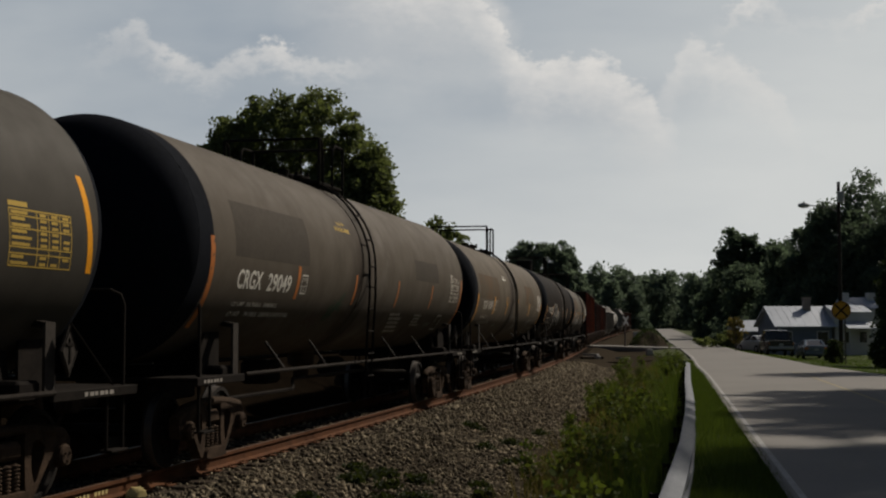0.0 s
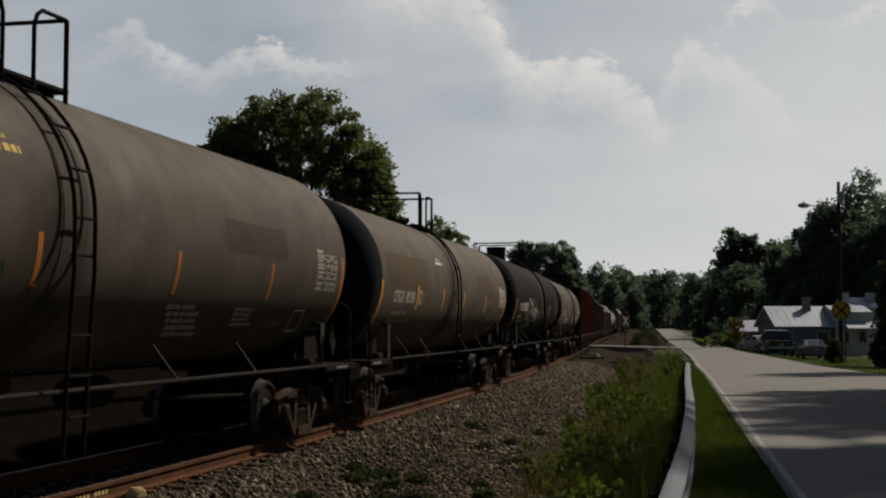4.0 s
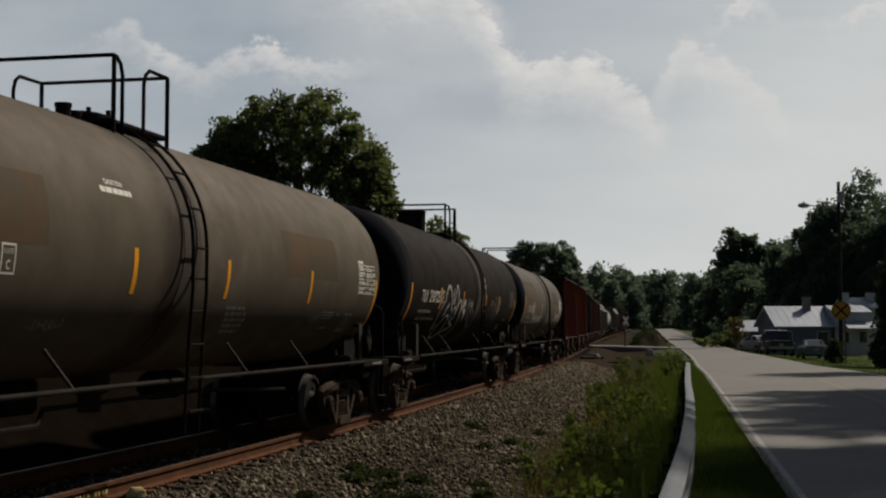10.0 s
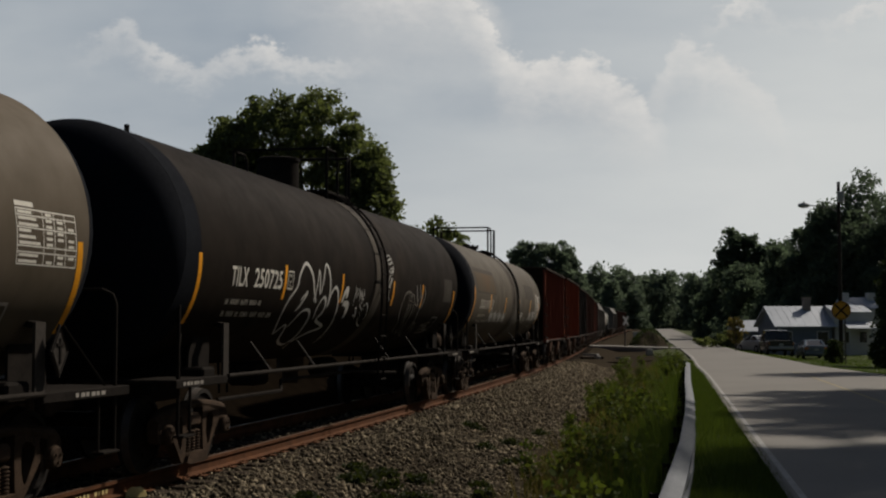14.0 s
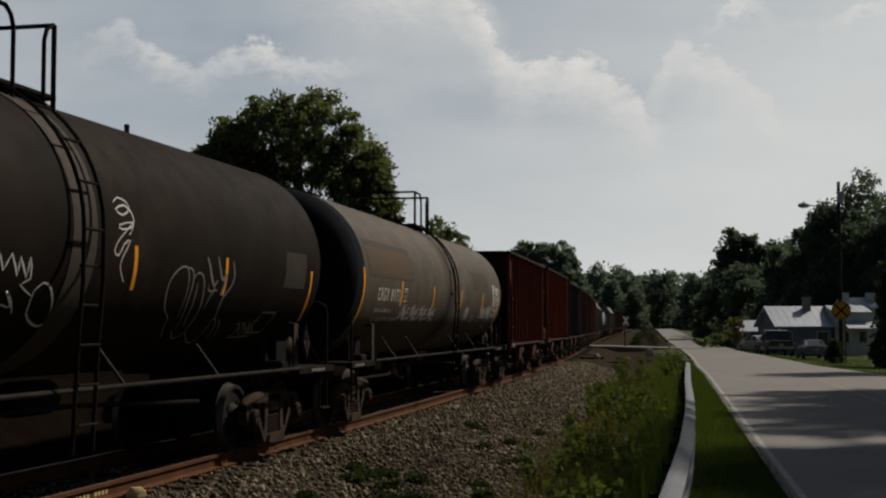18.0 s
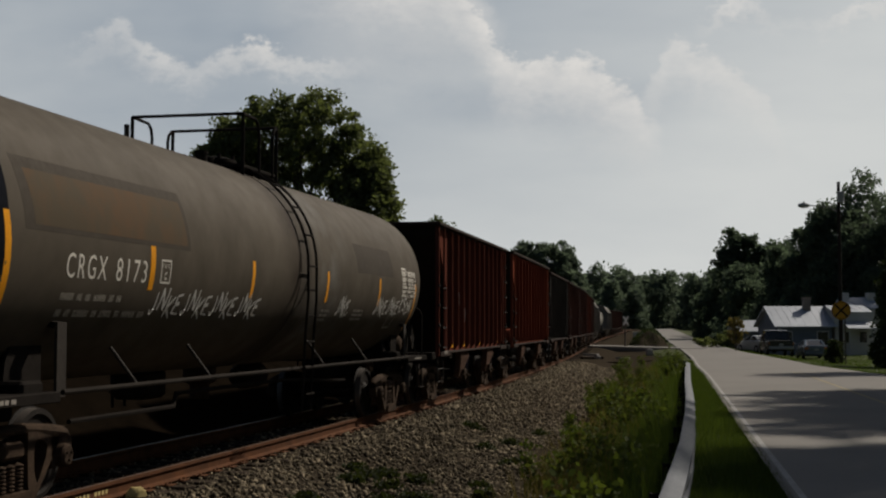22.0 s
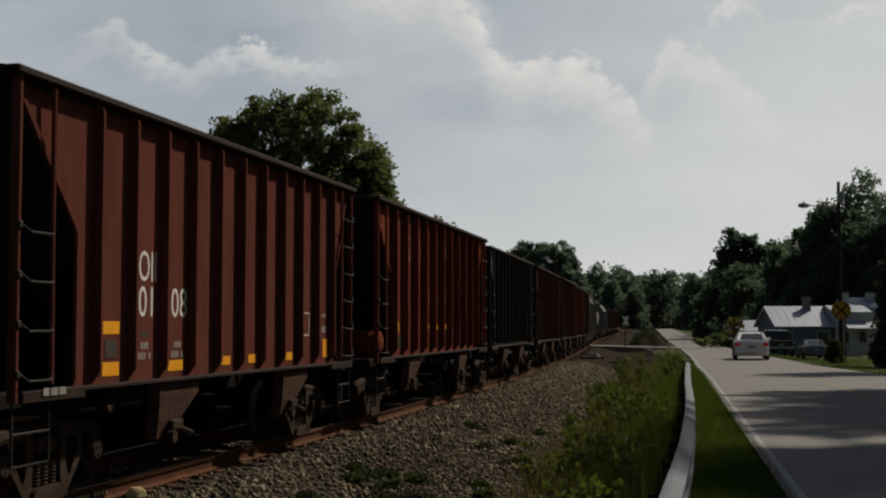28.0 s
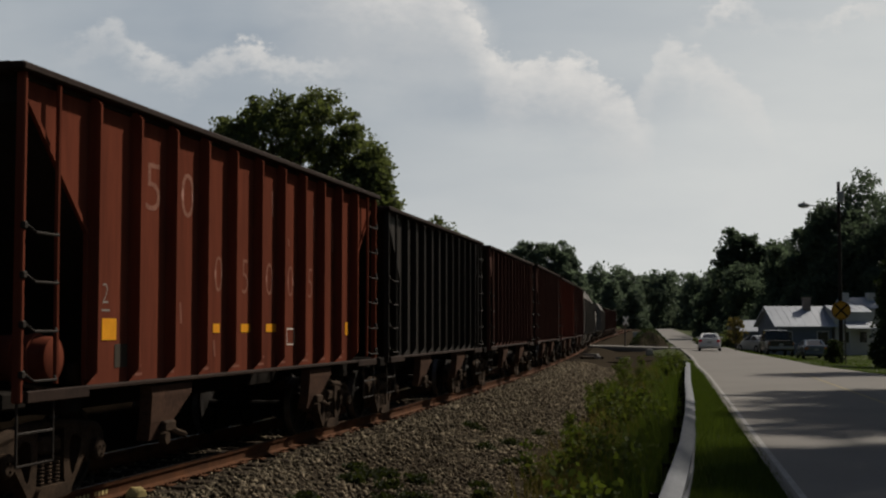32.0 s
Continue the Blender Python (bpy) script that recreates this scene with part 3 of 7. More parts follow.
def sideframe_mesh():
    """A cast truck side: a swelling top beam, two legs with teardrop openings, the spring seat, the bearing jaws."""
    g = Geo()
    y0, y1 = -0.065, 0.065
    beam = [(-1.1, 0.6, 0.06, 0.06), (-1.0, 0.66, 0.08, 0.075), (-0.75, 0.7, 0.085, 0.075), (-0.45, 0.74, 0.075, 0.06), (-0.2, 0.76, 0.07, 0.055), (0.2, 0.76, 0.07, 0.055), (0.45, 0.74, 0.075, 0.06), (0.75, 0.7, 0.085, 0.075), (1.0, 0.66, 0.08, 0.075), (1.1, 0.6, 0.06, 0.06)]
    g.loft([[(x, a * math.cos(q), z + b * math.sin(q)) for q in (k * math.pi / 5 for k in range(10))] for x, z, a, b in beam])
    for s in (-1, 1):
        outer = [(s * a, b) for a, b in ((0.26, 0.72), (0.45, 0.74), (0.66, 0.7), (0.86, 0.64), (0.78, 0.5), (0.64, 0.36), (0.5, 0.2), (0.4, 0.08), (0.3, 0.08), (0.27, 0.24), (0.26, 0.4), (0.25, 0.56))]
        inner = [(s * a, b) for a, b in ((0.4, 0.62), (0.47, 0.645), (0.55, 0.63), (0.62, 0.57), (0.6, 0.48), (0.54, 0.38), (0.48, 0.28), (0.44, 0.24), (0.41, 0.27), (0.38, 0.36), (0.37, 0.46), (0.375, 0.55))]
        g.plate(outer, inner, y0, y1)
        g.prism([(s * 1.1, 0.62), (s * 0.7, 0.66), (s * 0.7, 0.5), (s * 0.72, 0.34), (s * 0.78, 0.33), (s * 0.79, 0.52), (s * 0.99, 0.52), (s * 1.0, 0.36), (s * 1.06, 0.37), (s * 1.1, 0.5)], y0, y1)
    g.prism([(-0.34, 0.08), (-0.2, 0.055), (0.2, 0.055), (0.34, 0.08), (0.3, 0.15), (0.24, 0.19), (-0.24, 0.19), (-0.3, 0.15)], y0 - 0.05, y1 + 0.05)
    return g.mesh("sideframe", cast_brown)


def spring_mesh():
    g = Geo()
    for x in (-0.15, 0.0, 0.15):
        prof = [(0.2, 0.0)]
        for k in range(7):
            z = 0.215 + k * 0.036
            prof += [(z - 0.016, 0.045), (z - 0.006, 0.072), (z + 0.006, 0.072), (z + 0.016, 0.045)]
        prof += [(0.47, 0.0)]
        g.lathe(prof, "z", (x, 0, 0), 12)
    return g.mesh("spring_nest", cast_brown)


def bolster_mesh():
    g = Geo()
    g.box((0, 0, 0.57), (0.4, 2.16, 0.17), 0.05)
    g.cyl((0, 0, 0.66), (0, 0, 0.8), 0.25, 16)
    for s in (-1, 1):
        g.box((s * 0.42, 0, 0.4), (0.08, 1.5, 0.12), 0.02)
        for sy in (-0.72, 0.72):
            g.box((s * 0.4, sy, 0.44), (0.07, 0.1, 0.3), 0.02)
    return g.mesh("truck", cast_brown)


def bearing_mesh():
    g = Geo().lathe([(-0.12, 0), (-0.12, 0.09), (-0.1, 0.115), (0.07, 0.115), (0.09, 0.08), (0.1, 0.08), (0.1, 0)], "y", n=14)
    for k in range(3):
        a = k * 2.094 + 0.5
        g.cyl((0.05 * math.cos(a), 0.1 * -1, 0.05 * math.sin(a)), (0.05 * math.cos(a), -0.14, 0.05 * math.sin(a)), 0.014, 6)
    return g.mesh("bearing", cast_brown)


def add_truck(car, x, near=True):
    tr = part("truck", kept("bolster", bolster_mesh), parent=car, m=pose(x, 0, 0), label="rust-brown cast steel truck")
    for sy in (-1, 1):
        part("sideframe", kept("sideframe", sideframe_mesh), parent=tr, m=pose(0, sy * 1.0, 0))
        part("spring_nest", kept("spring", spring_mesh), parent=tr, m=pose(0, sy * 1.0, 0))
        for sx in (-0.889, 0.889):
            part("bearing", kept("bearing", bearing_mesh), parent=tr, m=pose(sx, sy * 1.03, WHEEL_R, 0, 0, 0 if sy < 0 else 180))
    for sx in (-0.889, 0.889):
        w = part("wheelset", kept("wheelset", wheelset_mesh), parent=tr, m=pose(sx, 0, WHEEL_R), label="worn steel wheels on an axle")
        if near:
            rollers.append((w, sx))


def coupler_geo(x, s, z=0.84):
    g = Geo()
    g.box((x + s * 0.2, 0, z), (0.55, 0.14, 0.16), 0.03)
    g.box((x + s * 0.52, 0.04, z), (0.22, 0.3, 0.26), 0.06)
    g.box((x + s * 0.66, -0.08, z), (0.14, 0.12, 0.24), 0.04)
    g.tube([(x + s * 0.1, 0.3, z - 0.1), (x + s * 0.35, 0.3, z - 0.35), (x + s * 0.62, 0.26, z - 0.4), (x + s * 0.8, 0.2, z - 0.2)], 0.025, 6)
    return g


class Skin:
    """The curved side of a tank, on which lettering and strips lie. along: metres from the middle; z: height over the rail."""

    def __init__(self, r, zc, dx=0.0, twist=0.2):
        self.r, self.zc, self.dx, self.twist = r, zc, dx, twist

    def at(self, x, arc_len, z0, lift):
        a = math.asin(max(-0.99, min(0.99, (z0 - self.zc) / self.r))) + arc_len / self.r
        x -= self.twist * (self.zc + self.r * math.sin(a) - 2.4)
        return (x + self.dx, -(self.r + lift) * math.cos(a), self.zc + (self.r + lift) * math.sin(a))

    def patch(self, x0, x1, z0, z1, lift=0.004, lean=0.0, n=8):
        a0, a1 = (math.asin((z - self.zc) / self.r) for z in (z0, z1))
        v = []
        for i in range(n + 1):
            a = a0 + (a1 - a0) * i / n
            off = lean * i / n + self.dx - self.twist * (self.zc + self.r * math.sin(a) - 2.4)
            for x in (x0 + off, x1 + off):
                v.append((x, -(self.r + lift) * math.cos(a), self.zc + (self.r + lift) * math.sin(a)))
        return Geo().add(v, [(2 * i, 2 * i + 1, 2 * i + 3, 2 * i + 2) for i in range(n)])

    def border(self, x0, x1, z0, z1, w=0.025, lift=0.002, lean=0.0):
        g = Geo()
        for a in ((x0, x0 + w, z0, z1, 0), (x1 - w, x1, z0, z1, 0)):
            p = self.patch(*a[:4], lift, lean)
            g.add(p.v, p.f)
        for za, zb, o in ((z0, z0 + w, 0), (z1 - w, z1, lean)):
            p = self.patch(x0 + o, x1 + o, za, zb, lift, 0, 1)
            g.add(p.v, p.f)
        return g

    def bars(self, rows, lift=0.002):
        g = Geo()
        for x0, x1, z, h in rows:
            p = self.patch(x0, x1, z, z + h, lift, 0, 2)
            g.add(p.v, p.f)
        return g

    def stroke(self, pts, w, z0, lift=0.003):
        """A painted line through (x, height over z0) points."""
        g = Geo()
        n = len(pts)
        v = []
        for i, (x, h) in enumerate(pts):
            a, b = pts[max(0, i - 1)], pts[min(n - 1, i + 1)]
            d = Vector((b[0] - a[0], b[1] - a[1]))
            d = d.normalized() if d.length else Vector((1, 0))
            ww = w * (0.55 + 0.45 * math.sin(math.pi * min(1, i / max(1, n - 1)))) / 2
            for s in (-1, 1):
                v.append(self.at(x - s * d.y * ww, h + s * d.x * ww, z0, lift))
        return g.add(v, [(2 * i, 2 * i + 1, 2 * i + 3, 2 * i + 2) for i in range(n - 1)])


class FlatSkin(Skin):
    """The same for a flat side at distance y."""

    def __init__(self, y, dx=0.0):
        self.y, self.dx = y, dx      # dx: shift towards the far end

    def at(self, x, arc_len, z0, lift):
        return (x * 1.025 + self.dx, -self.y - lift, z0 + arc_len)

    def patch(self, x0, x1, z0, z1, lift=0.004, lean=0.0, n=1):
        y = -self.y - lift
        x0, x1 = x0 * 1.025 + self.dx, x1 * 1.025 + self.dx
        return Geo().add([(x0, y, z0), (x1, y, z0), (x1 + lean, y, z1), (x0 + lean, y, z1)], [(0, 1, 2, 3)])


def letters(text, height, width, x, z, skin, lift=0.008, thin=0.0, space=1.0):
    """The words as a mesh lying on a skin, from x on, their foot at z."""
    cu = bpy.data.curves.new("letters", "FONT")
    cu.body, cu.size, cu.resolution_u, cu.offset, cu.space_character = text, 1.0, 3, thin, space
    tmp = new("letters", cu)
    me = bpy.data.meshes.new_from_object(tmp.evaluated_get(bpy.context.evaluated_depsgraph_get()))
    bpy.data.objects.remove(tmp)
    bpy.data.curves.remove(cu)
    bm = bmesh.new()
    bm.from_mesh(me)
    bpy.data.meshes.remove(me)
    lo, hi = min(v.co.x for v in bm.verts), max(v.co.x for v in bm.verts)
    lov, hiv = min(v.co.y for v in bm.verts), max(v.co.y for v in bm.verts)
    for k in range(1, 6):
        bmesh.ops.bisect_plane(bm, geom=bm.verts[:] + bm.edges[:] + bm.faces[:], plane_co=(0, lov + (hiv - lov) * k / 6, 0), plane_no=(0, 1, 0))
    for v in bm.verts:
        v.co = skin.at(x + (v.co.x - lo) / (hi - lo) * width, (v.co.y - lov) / (hiv - lov) * height, z, lift)
    me = bpy.data.meshes.new("lettering")
    bm.to_mesh(me)
    bm.free()
    return me


def lettering(text, height, width, x, z, skin, material, parent, thin=0.0, space=1.0):
    """Painted words: each large letter is a part of its own, small print stays one part."""
    me = letters(text, height, width, x, z, skin, 0.002, thin, space)
    me.materials.append(material)
    if height < 0.15 or len(text) == 1:
        ob = part("lettering", me, parent=parent)
        return tagged(ob, kind="stuff") if len(text) > 1 else ob
    bm = bmesh.new()
    bm.from_mesh(me)
    bpy.data.meshes.remove(me)
    left = set(bm.verts)
    groups = []
    while left:
        seed = min(left, key=lambda v: v.index)
        todo, grp = [seed], {seed}
        while todo:
            for e in todo.pop().link_edges:
                for v in e.verts:
                    if v not in grp:
                        grp.add(v)
                        todo.append(v)
        left -= grp
        groups.append(grp)
    for grp in groups:
        one = sorted(grp, key=lambda v: v.index)
        at = {v: k for k, v in enumerate(one)}
        lm = bpy.data.meshes.new("letter")
        lm.from_pydata([tuple(v.co) for v in one], [], [tuple(at[v] for v in f.verts) for f in bm.faces if f.verts[0] in grp])
        lm.materials.append(material)
        part("letter", lm, parent=parent)
    bm.free()


def scrawl(seed, x0, x1, h, loops, squeeze=1.0):
    """Points of a looping spray-can line."""
    rng = random.Random(seed)
    pts = []
    n = loops * 9
    ph = rng.uniform(0, 6)
    for i in range(n + 1):
        t = i / n
        a = ph + t * loops * 2 * math.pi
        k = 0.6 + 0.4 * math.sin(a * 0.37 + seed)
        pts.append((x0 + (x1 - x0) * t + squeeze * (x1 - x0) / loops * 0.5 * math.cos(a), h / 2 + h / 2 * k * math.sin(a) + 0.12 * h * math.sin(a * 2.3 + seed)))
    return pts


def head_profile(half, r, n=7):
    """(x, radius) from the tip of one dished end to the other."""
    dish = 0.44 * r
    left = [(-half - dish * math.cos(math.pi / 2 * i / n), r * math.sin(math.pi / 2 * i / n)) for i in range(n + 1)]
    return left, [(-x, q) for x, q in left[::-1]]


def tank_car(label, u, half, r, zc, skin_mat, head_mat, marks, xn=-0.3, dome="valves", near=True, drum=False, xa=-8.05, xl=None, arms=(0.22, 0.22), group="tank cars of the train"):
    """One tank car: shell, ends, platform, ladders, running gear, lettering."""
    car = thing("tank_car", label, "tank car", group)
    xb = 7.75          # the far rim of the shell
    a, b = head_profile(half, r)
    a, b = [(x + half + xa - 0.45, q) for x, q in a], [(x - half + xb, q) for x, q in b]
    shell = part("tank", Geo().lathe([(xa + (xb - xa) * i / 4, r) for i in range(5)], "x", (0, 0, zc), 144), skin_mat, car, "long dusty cylindrical tank shell")
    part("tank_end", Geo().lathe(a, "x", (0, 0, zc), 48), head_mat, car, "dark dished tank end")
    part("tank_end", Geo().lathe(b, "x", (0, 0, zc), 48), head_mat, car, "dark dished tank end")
    part("end_course", Geo().lathe([(xa - 0.45, r), (xa - 0.2, r), (xa, r)], "x", (0, 0, zc), 96), head_mat, shell, "black-painted end course of the tank, deepened for shade")
    for x in (xa + 0.02, xa * 0.5, xb * 0.47, xb - 0.02):      # ground-down welds
        seam = Geo().lathe([(x - 0.02, r), (x - 0.008, r + 0.0018), (x + 0.008, r + 0.0018), (x + 0.02, r)], "x", (0, 0, zc), 56)
        part("weld_seam", seam, skin_mat, shell)
    # girth band with the ladder
    xl = xn + 0.67 if xl is None else xl
    band = Geo().lathe([(xl - 0.24, r + 0.001), (xl - 0.24, r + 0.008), (xl + 0.24, r + 0.008), (xl + 0.24, r + 0.001)], "x", (0, 0, zc), 56)
    part("girth_band", band, patch_dark, shell, "darker rust-stained girth band")
    for sy in (-1, 1):
        stiles = Geo()
        for x in (xl - 0.2, xl + 0.2):
            pts = [(x, sy * (r + 0.09) * math.cos(q), zc + (r + 0.09) * math.sin(q)) for q in [radians(74 - 74 * i / 10) for i in range(11)]]
            stiles.tube(pts + [(x, sy * (r + 0.09), zc - 0.5), (x, sy * (r + 0.05), 1.6), (x, sy * r, 0.5)], 0.022, 6)
        lad = part("ladder", stiles, frame_black, car, "black steel side ladder")
        steps = [(sy * (r + 0.09) * math.cos(radians(68 - 17 * i)), zc + (r + 0.09) * math.sin(radians(68 - 17 * i))) for i in range(5)]
        steps += [(sy * (r + 0.06), zc - 0.35 - 0.38 * i) for i in range(5)]
        for y, z in steps:
            part("rung", Geo().tube([(xl - 0.2, y, z), (xl + 0.2, y, z)], 0.015, 6), frame_black, lad)
    # top platform with its rails, which run across the tank
    top = zc + r
    for sy in (-1, 1):
        plat = Geo().box((xn + 0.75, sy * 0.62 + 0.12, top - 0.03), (1.6, 0.36, 0.05), 0.01)
        for x in (xn + 0.1, xn + 0.75, xn + 1.4):
            plat.box((x, sy * 0.55 + 0.12, top - 0.13), (0.05, 0.3, 0.2), 0.01)
        part("platform", plat, frame_black, car, "black steel top platform")
    hi, lo = top + 0.73, top - 0.2
    for x, s, arm in ((xn, 1, arms[0]), (xn + 1.47, -1, arms[1])):
        rail = Geo()
        ya, yb = -0.68, 1.05
        rail.tube([(x + s * arm, ya, lo), (x + s * arm, ya, hi - 0.2), (x + s * (arm - 0.05), ya, hi - 0.08), (x + s * (arm - 0.15), ya, hi - 0.01), (x, ya, hi), (x, yb, hi), (x + s * (arm - 0.14), yb, hi - 0.01), (x + s * (arm - 0.04), yb, hi - 0.08), (x + s * arm, yb, hi - 0.2), (x + s * arm, yb, lo)], 0.024, 7)
        for y in (ya, yb):
            rail.tube([(x, y, lo), (x, y, hi)], 0.028, 7)
        part("safety_rail", rail, frame_black, car, "black bent-pipe safety rail")
    gear = Geo()
    if dome == "drum":
        gear.lathe([(top - 0.12, 0), (top - 0.12, 0.36), (top + 0.5, 0.36), (top + 0.5, 0.38), (top + 0.55, 0.38), (top + 0.57, 0.34), (top + 0.57, 0)], "z", (xn - 0.03, 0.2, 0), 24)
        part("valve_box", Geo().box((xn + 1.25, 0.1, top + 0.04), (0.5, 0.5, 0.12), 0.03), frame_black, car)
    else:
        gear.lathe([(top - 0.1, 0), (top - 0.1, 0.36), (top + 0.1, 0.36), (top + 0.1, 0.42), (top + 0.15, 0.42), (top + 0.19, 0.3), (top + 0.2, 0)], "z", (xn + 0.75, 0.15, 0), 20)
        for k in range(8):
            q = k * math.pi / 4
            gear.cyl((xn + 0.75 + 0.39 * math.cos(q), 0.15 + 0.39 * math.sin(q), top + 0.1), (xn + 0.75 + 0.39 * math.cos(q), 0.15 + 0.39 * math.sin(q), top + 0.22), 0.03, 6)
        for x, h in ((xn + 0.1, 0.16), (xn + 0.35, 0.1)):
            part("valve", Geo().cyl((x, 0.0, top - 0.05), (x, 0.0, top + h), 0.09, 10).cyl((x - 0.1, 0.0, top + h * 0.7), (x + 0.1, 0.0, top + h * 0.7), 0.05, 8).cyl((x, 0, top + h), (x, 0, top + h + 0.05), 0.1, 10), frame_black, car)
    part("manway", gear, frame_black, car, "black bolted manway")
    # underframe
    tn, tf = -7.18, 6.93          # the two trucks
    for s, xt in ((-1, tn), (1, tf)):
        sill = Geo()
        sill.box((xt - s * 0.1, 0, 0.92), (2.6, 0.5, 0.36), 0.03)
        sill.box((xt, 0, 1.12), (0.4, 2.5, 0.2), 0.03)
        for sy in (-1, 1):
            sill.prism([(sy * 0.3, 1.2), (sy * 0.95, 1.2), (sy * 0.9, zc - r * 0.72), (sy * 0.3, zc - r * 0.94)], xt - 0.15, xt + 0.15, "x")
        part("stub_sill", sill, frame_black, car, "black steel stub sill and saddle")
    part("brake_cylinder", Geo().box((-1.8, 0.2, 0.95), (0.7, 0.5, 0.4), 0.06), frame_black, car)
    part("air_reservoir", Geo().lathe([(1.55, 0), (1.6, 0.15), (1.75, 0.2), (2.5, 0.2), (2.6, 0.15), (2.65, 0)], "x", (0, 0.1, 0.92), 14), frame_black, car)
    outlet = Geo().lathe([(zc - r - 0.45, 0), (zc - r - 0.45, 0.14), (zc - r - 0.25, 0.14), (zc - r - 0.2, 0.24), (zc - r + 0.1, 0.24), (zc - r + 0.1, 0)], "z", (-0.2, 0, 0), 16)
    part("bottom_outlet", outlet, cast_brown, car)
    for s, x0, x1, xh, xs in ((-1, -8.5, -6.9, -8.26, xa + 1.3), (1, 7.13, 8.85, 8.68, 7.2)):
        deck = Geo()
        deck.box(((x0 + x1) / 2, 0, 1.085), (x1 - x0, 2.7, 0.05), 0.012)
        for sy in (-1, 1):
            deck.box(((x0 + x1) / 2, sy * 1.36, 1.06), (x1 - x0, 0.04, 0.1), 0.012)
        part("end_platform", deck, frame_black, car)
        rows = [(x0 + 0.4 + 0.1 * k, x0 + 0.46 + 0.1 * k + 0.02 * (k % 2), 1.04, 0.04) for k in range(6)]
        tagged(part("stencil_text", FlatSkin(1.382).bars(rows), letter_faded, car), kind="stuff")
        hr = Geo()
        for sy in (-1, 1):
            y = sy * 1.3
            hr.tube([(xh, y, 0.45), (xh, y, 1.95), (xh, y * 0.97, 2.05), (xh - s * 0.05, y * 0.9, 2.1), (xh - s * 0.05, 0.25 * sy, 2.1)], 0.02, 6)
            hr.tube([(xh - s * 0.35, y, 0.45), (xh - s * 0.35, y, 1.0)], 0.018, 6)
            hr.box((xh - s * 0.18, y, 0.45), (0.36, 0.14, 0.03), 0.008)
            hr.tube([(xh - s * 0.7, y * 0.8, 1.8), (xh - s * 0.1, y * 0.95, 1.12)], 0.014, 6)
        part("end_handrail", hr, frame_black, car)
        part("coupler", coupler_geo(s * 8.4, s), cast_brown, car)
        # saddle post and placard at the corner
        for sy in (-1, 1):
            st = Geo().prism([(xs + 0.09, 1.05), (xs - 0.09, 1.05), (xs - 0.09, 1.76), (xs + 0.09, 1.76)], sy * 1.3, sy * 1.27)
            part("corner_stake", st, sill_grey, car)
            # black plate and bracket added in place of the shade under the tank end
            gus = Geo().prism([(xs - s * 0.1, 1.1), (xs + s * 0.6, 1.1), (xs + s * 0.55, 1.4), (xs + s * 0.35, 1.7), (xs + s * 0.2, 1.78), (xs - s * 0.1, 1.7)], sy * 1.03, sy * 1.0)
            gus.prism([(sy * 1.27, 1.7), (sy * 0.98, 1.76), (sy * 0.98, 1.82), (sy * 1.27, 1.76)], xs - 0.09, xs + 0.09, "x")
            part("saddle_gusset", gus, frame_black, car, "black bracket plate added for the shade under the tank end")
        if s > 0:
            xm = xs + 0.16
            pl = part("placard_holder", Geo().prism([(xm, 1.24), (xm - 0.16, 1.49), (xm, 1.74), (xm + 0.16, 1.49)], -1.41, -1.385), sill_grey, car, "dark diamond placard holder")
            part("placard_rim", Geo().tube([(xm, -1.414, 1.27), (xm - 0.14, -1.414, 1.49), (xm, -1.414, 1.71), (xm + 0.14, -1.414, 1.49), (xm, -1.414, 1.27)], 0.008, 4), sill_grey, pl)
            part("placard_hinge", Geo().box((xm, -1.414, 1.49), (0.026, 0.012, 0.24), 0).box((xm, -1.416, 1.55), (0.13, 0.012, 0.026), 0), frame_black, pl)
    if drum:
        part("brake_reservoir", Geo().lathe([(-0.5, 0), (-0.48, 0.12), (-0.4, 0.21), (0.3, 0.21), (0.34, 0)], "y", (7.72, -0.6, 1.36), 18), cast_brown, car, "round brown brake reservoir")
    for sy in (-1, 1):
        y = sy * 1.37
        bar = Geo().tube([(-6.85, y, 1.1), (0.3, y, 1.1), (7.16, y, 1.1)], 0.027, 8)
        part("side_rail", bar, rail_dull, car, "long steel side handrail")
        for x in (-5.3, -3.25, 1.45, 4.0):
            part("brace", Geo().tube([(x - 0.07, sy * 1.12, 1.5), (x + 0.07, y, 1.1)], 0.02, 6), sill_grey, car)
    pipe = Geo().tube([(-half + 2.4, -0.6, 0.7), (-2.5, -0.6, 0.7), (-2.2, -0.5, 0.85), (2, -0.5, 0.85), (half - 2.4, -0.6, 0.72)], 0.03, 6)
    part("brake_pipe", pipe, frame_black, car)
    for x in (tn, tf):
        add_truck(car, x, near)
    if marks:
        marks(shell, Skin(r, zc, -0.03), half)
    movers.append((car, u, half - 1.35))
    return car


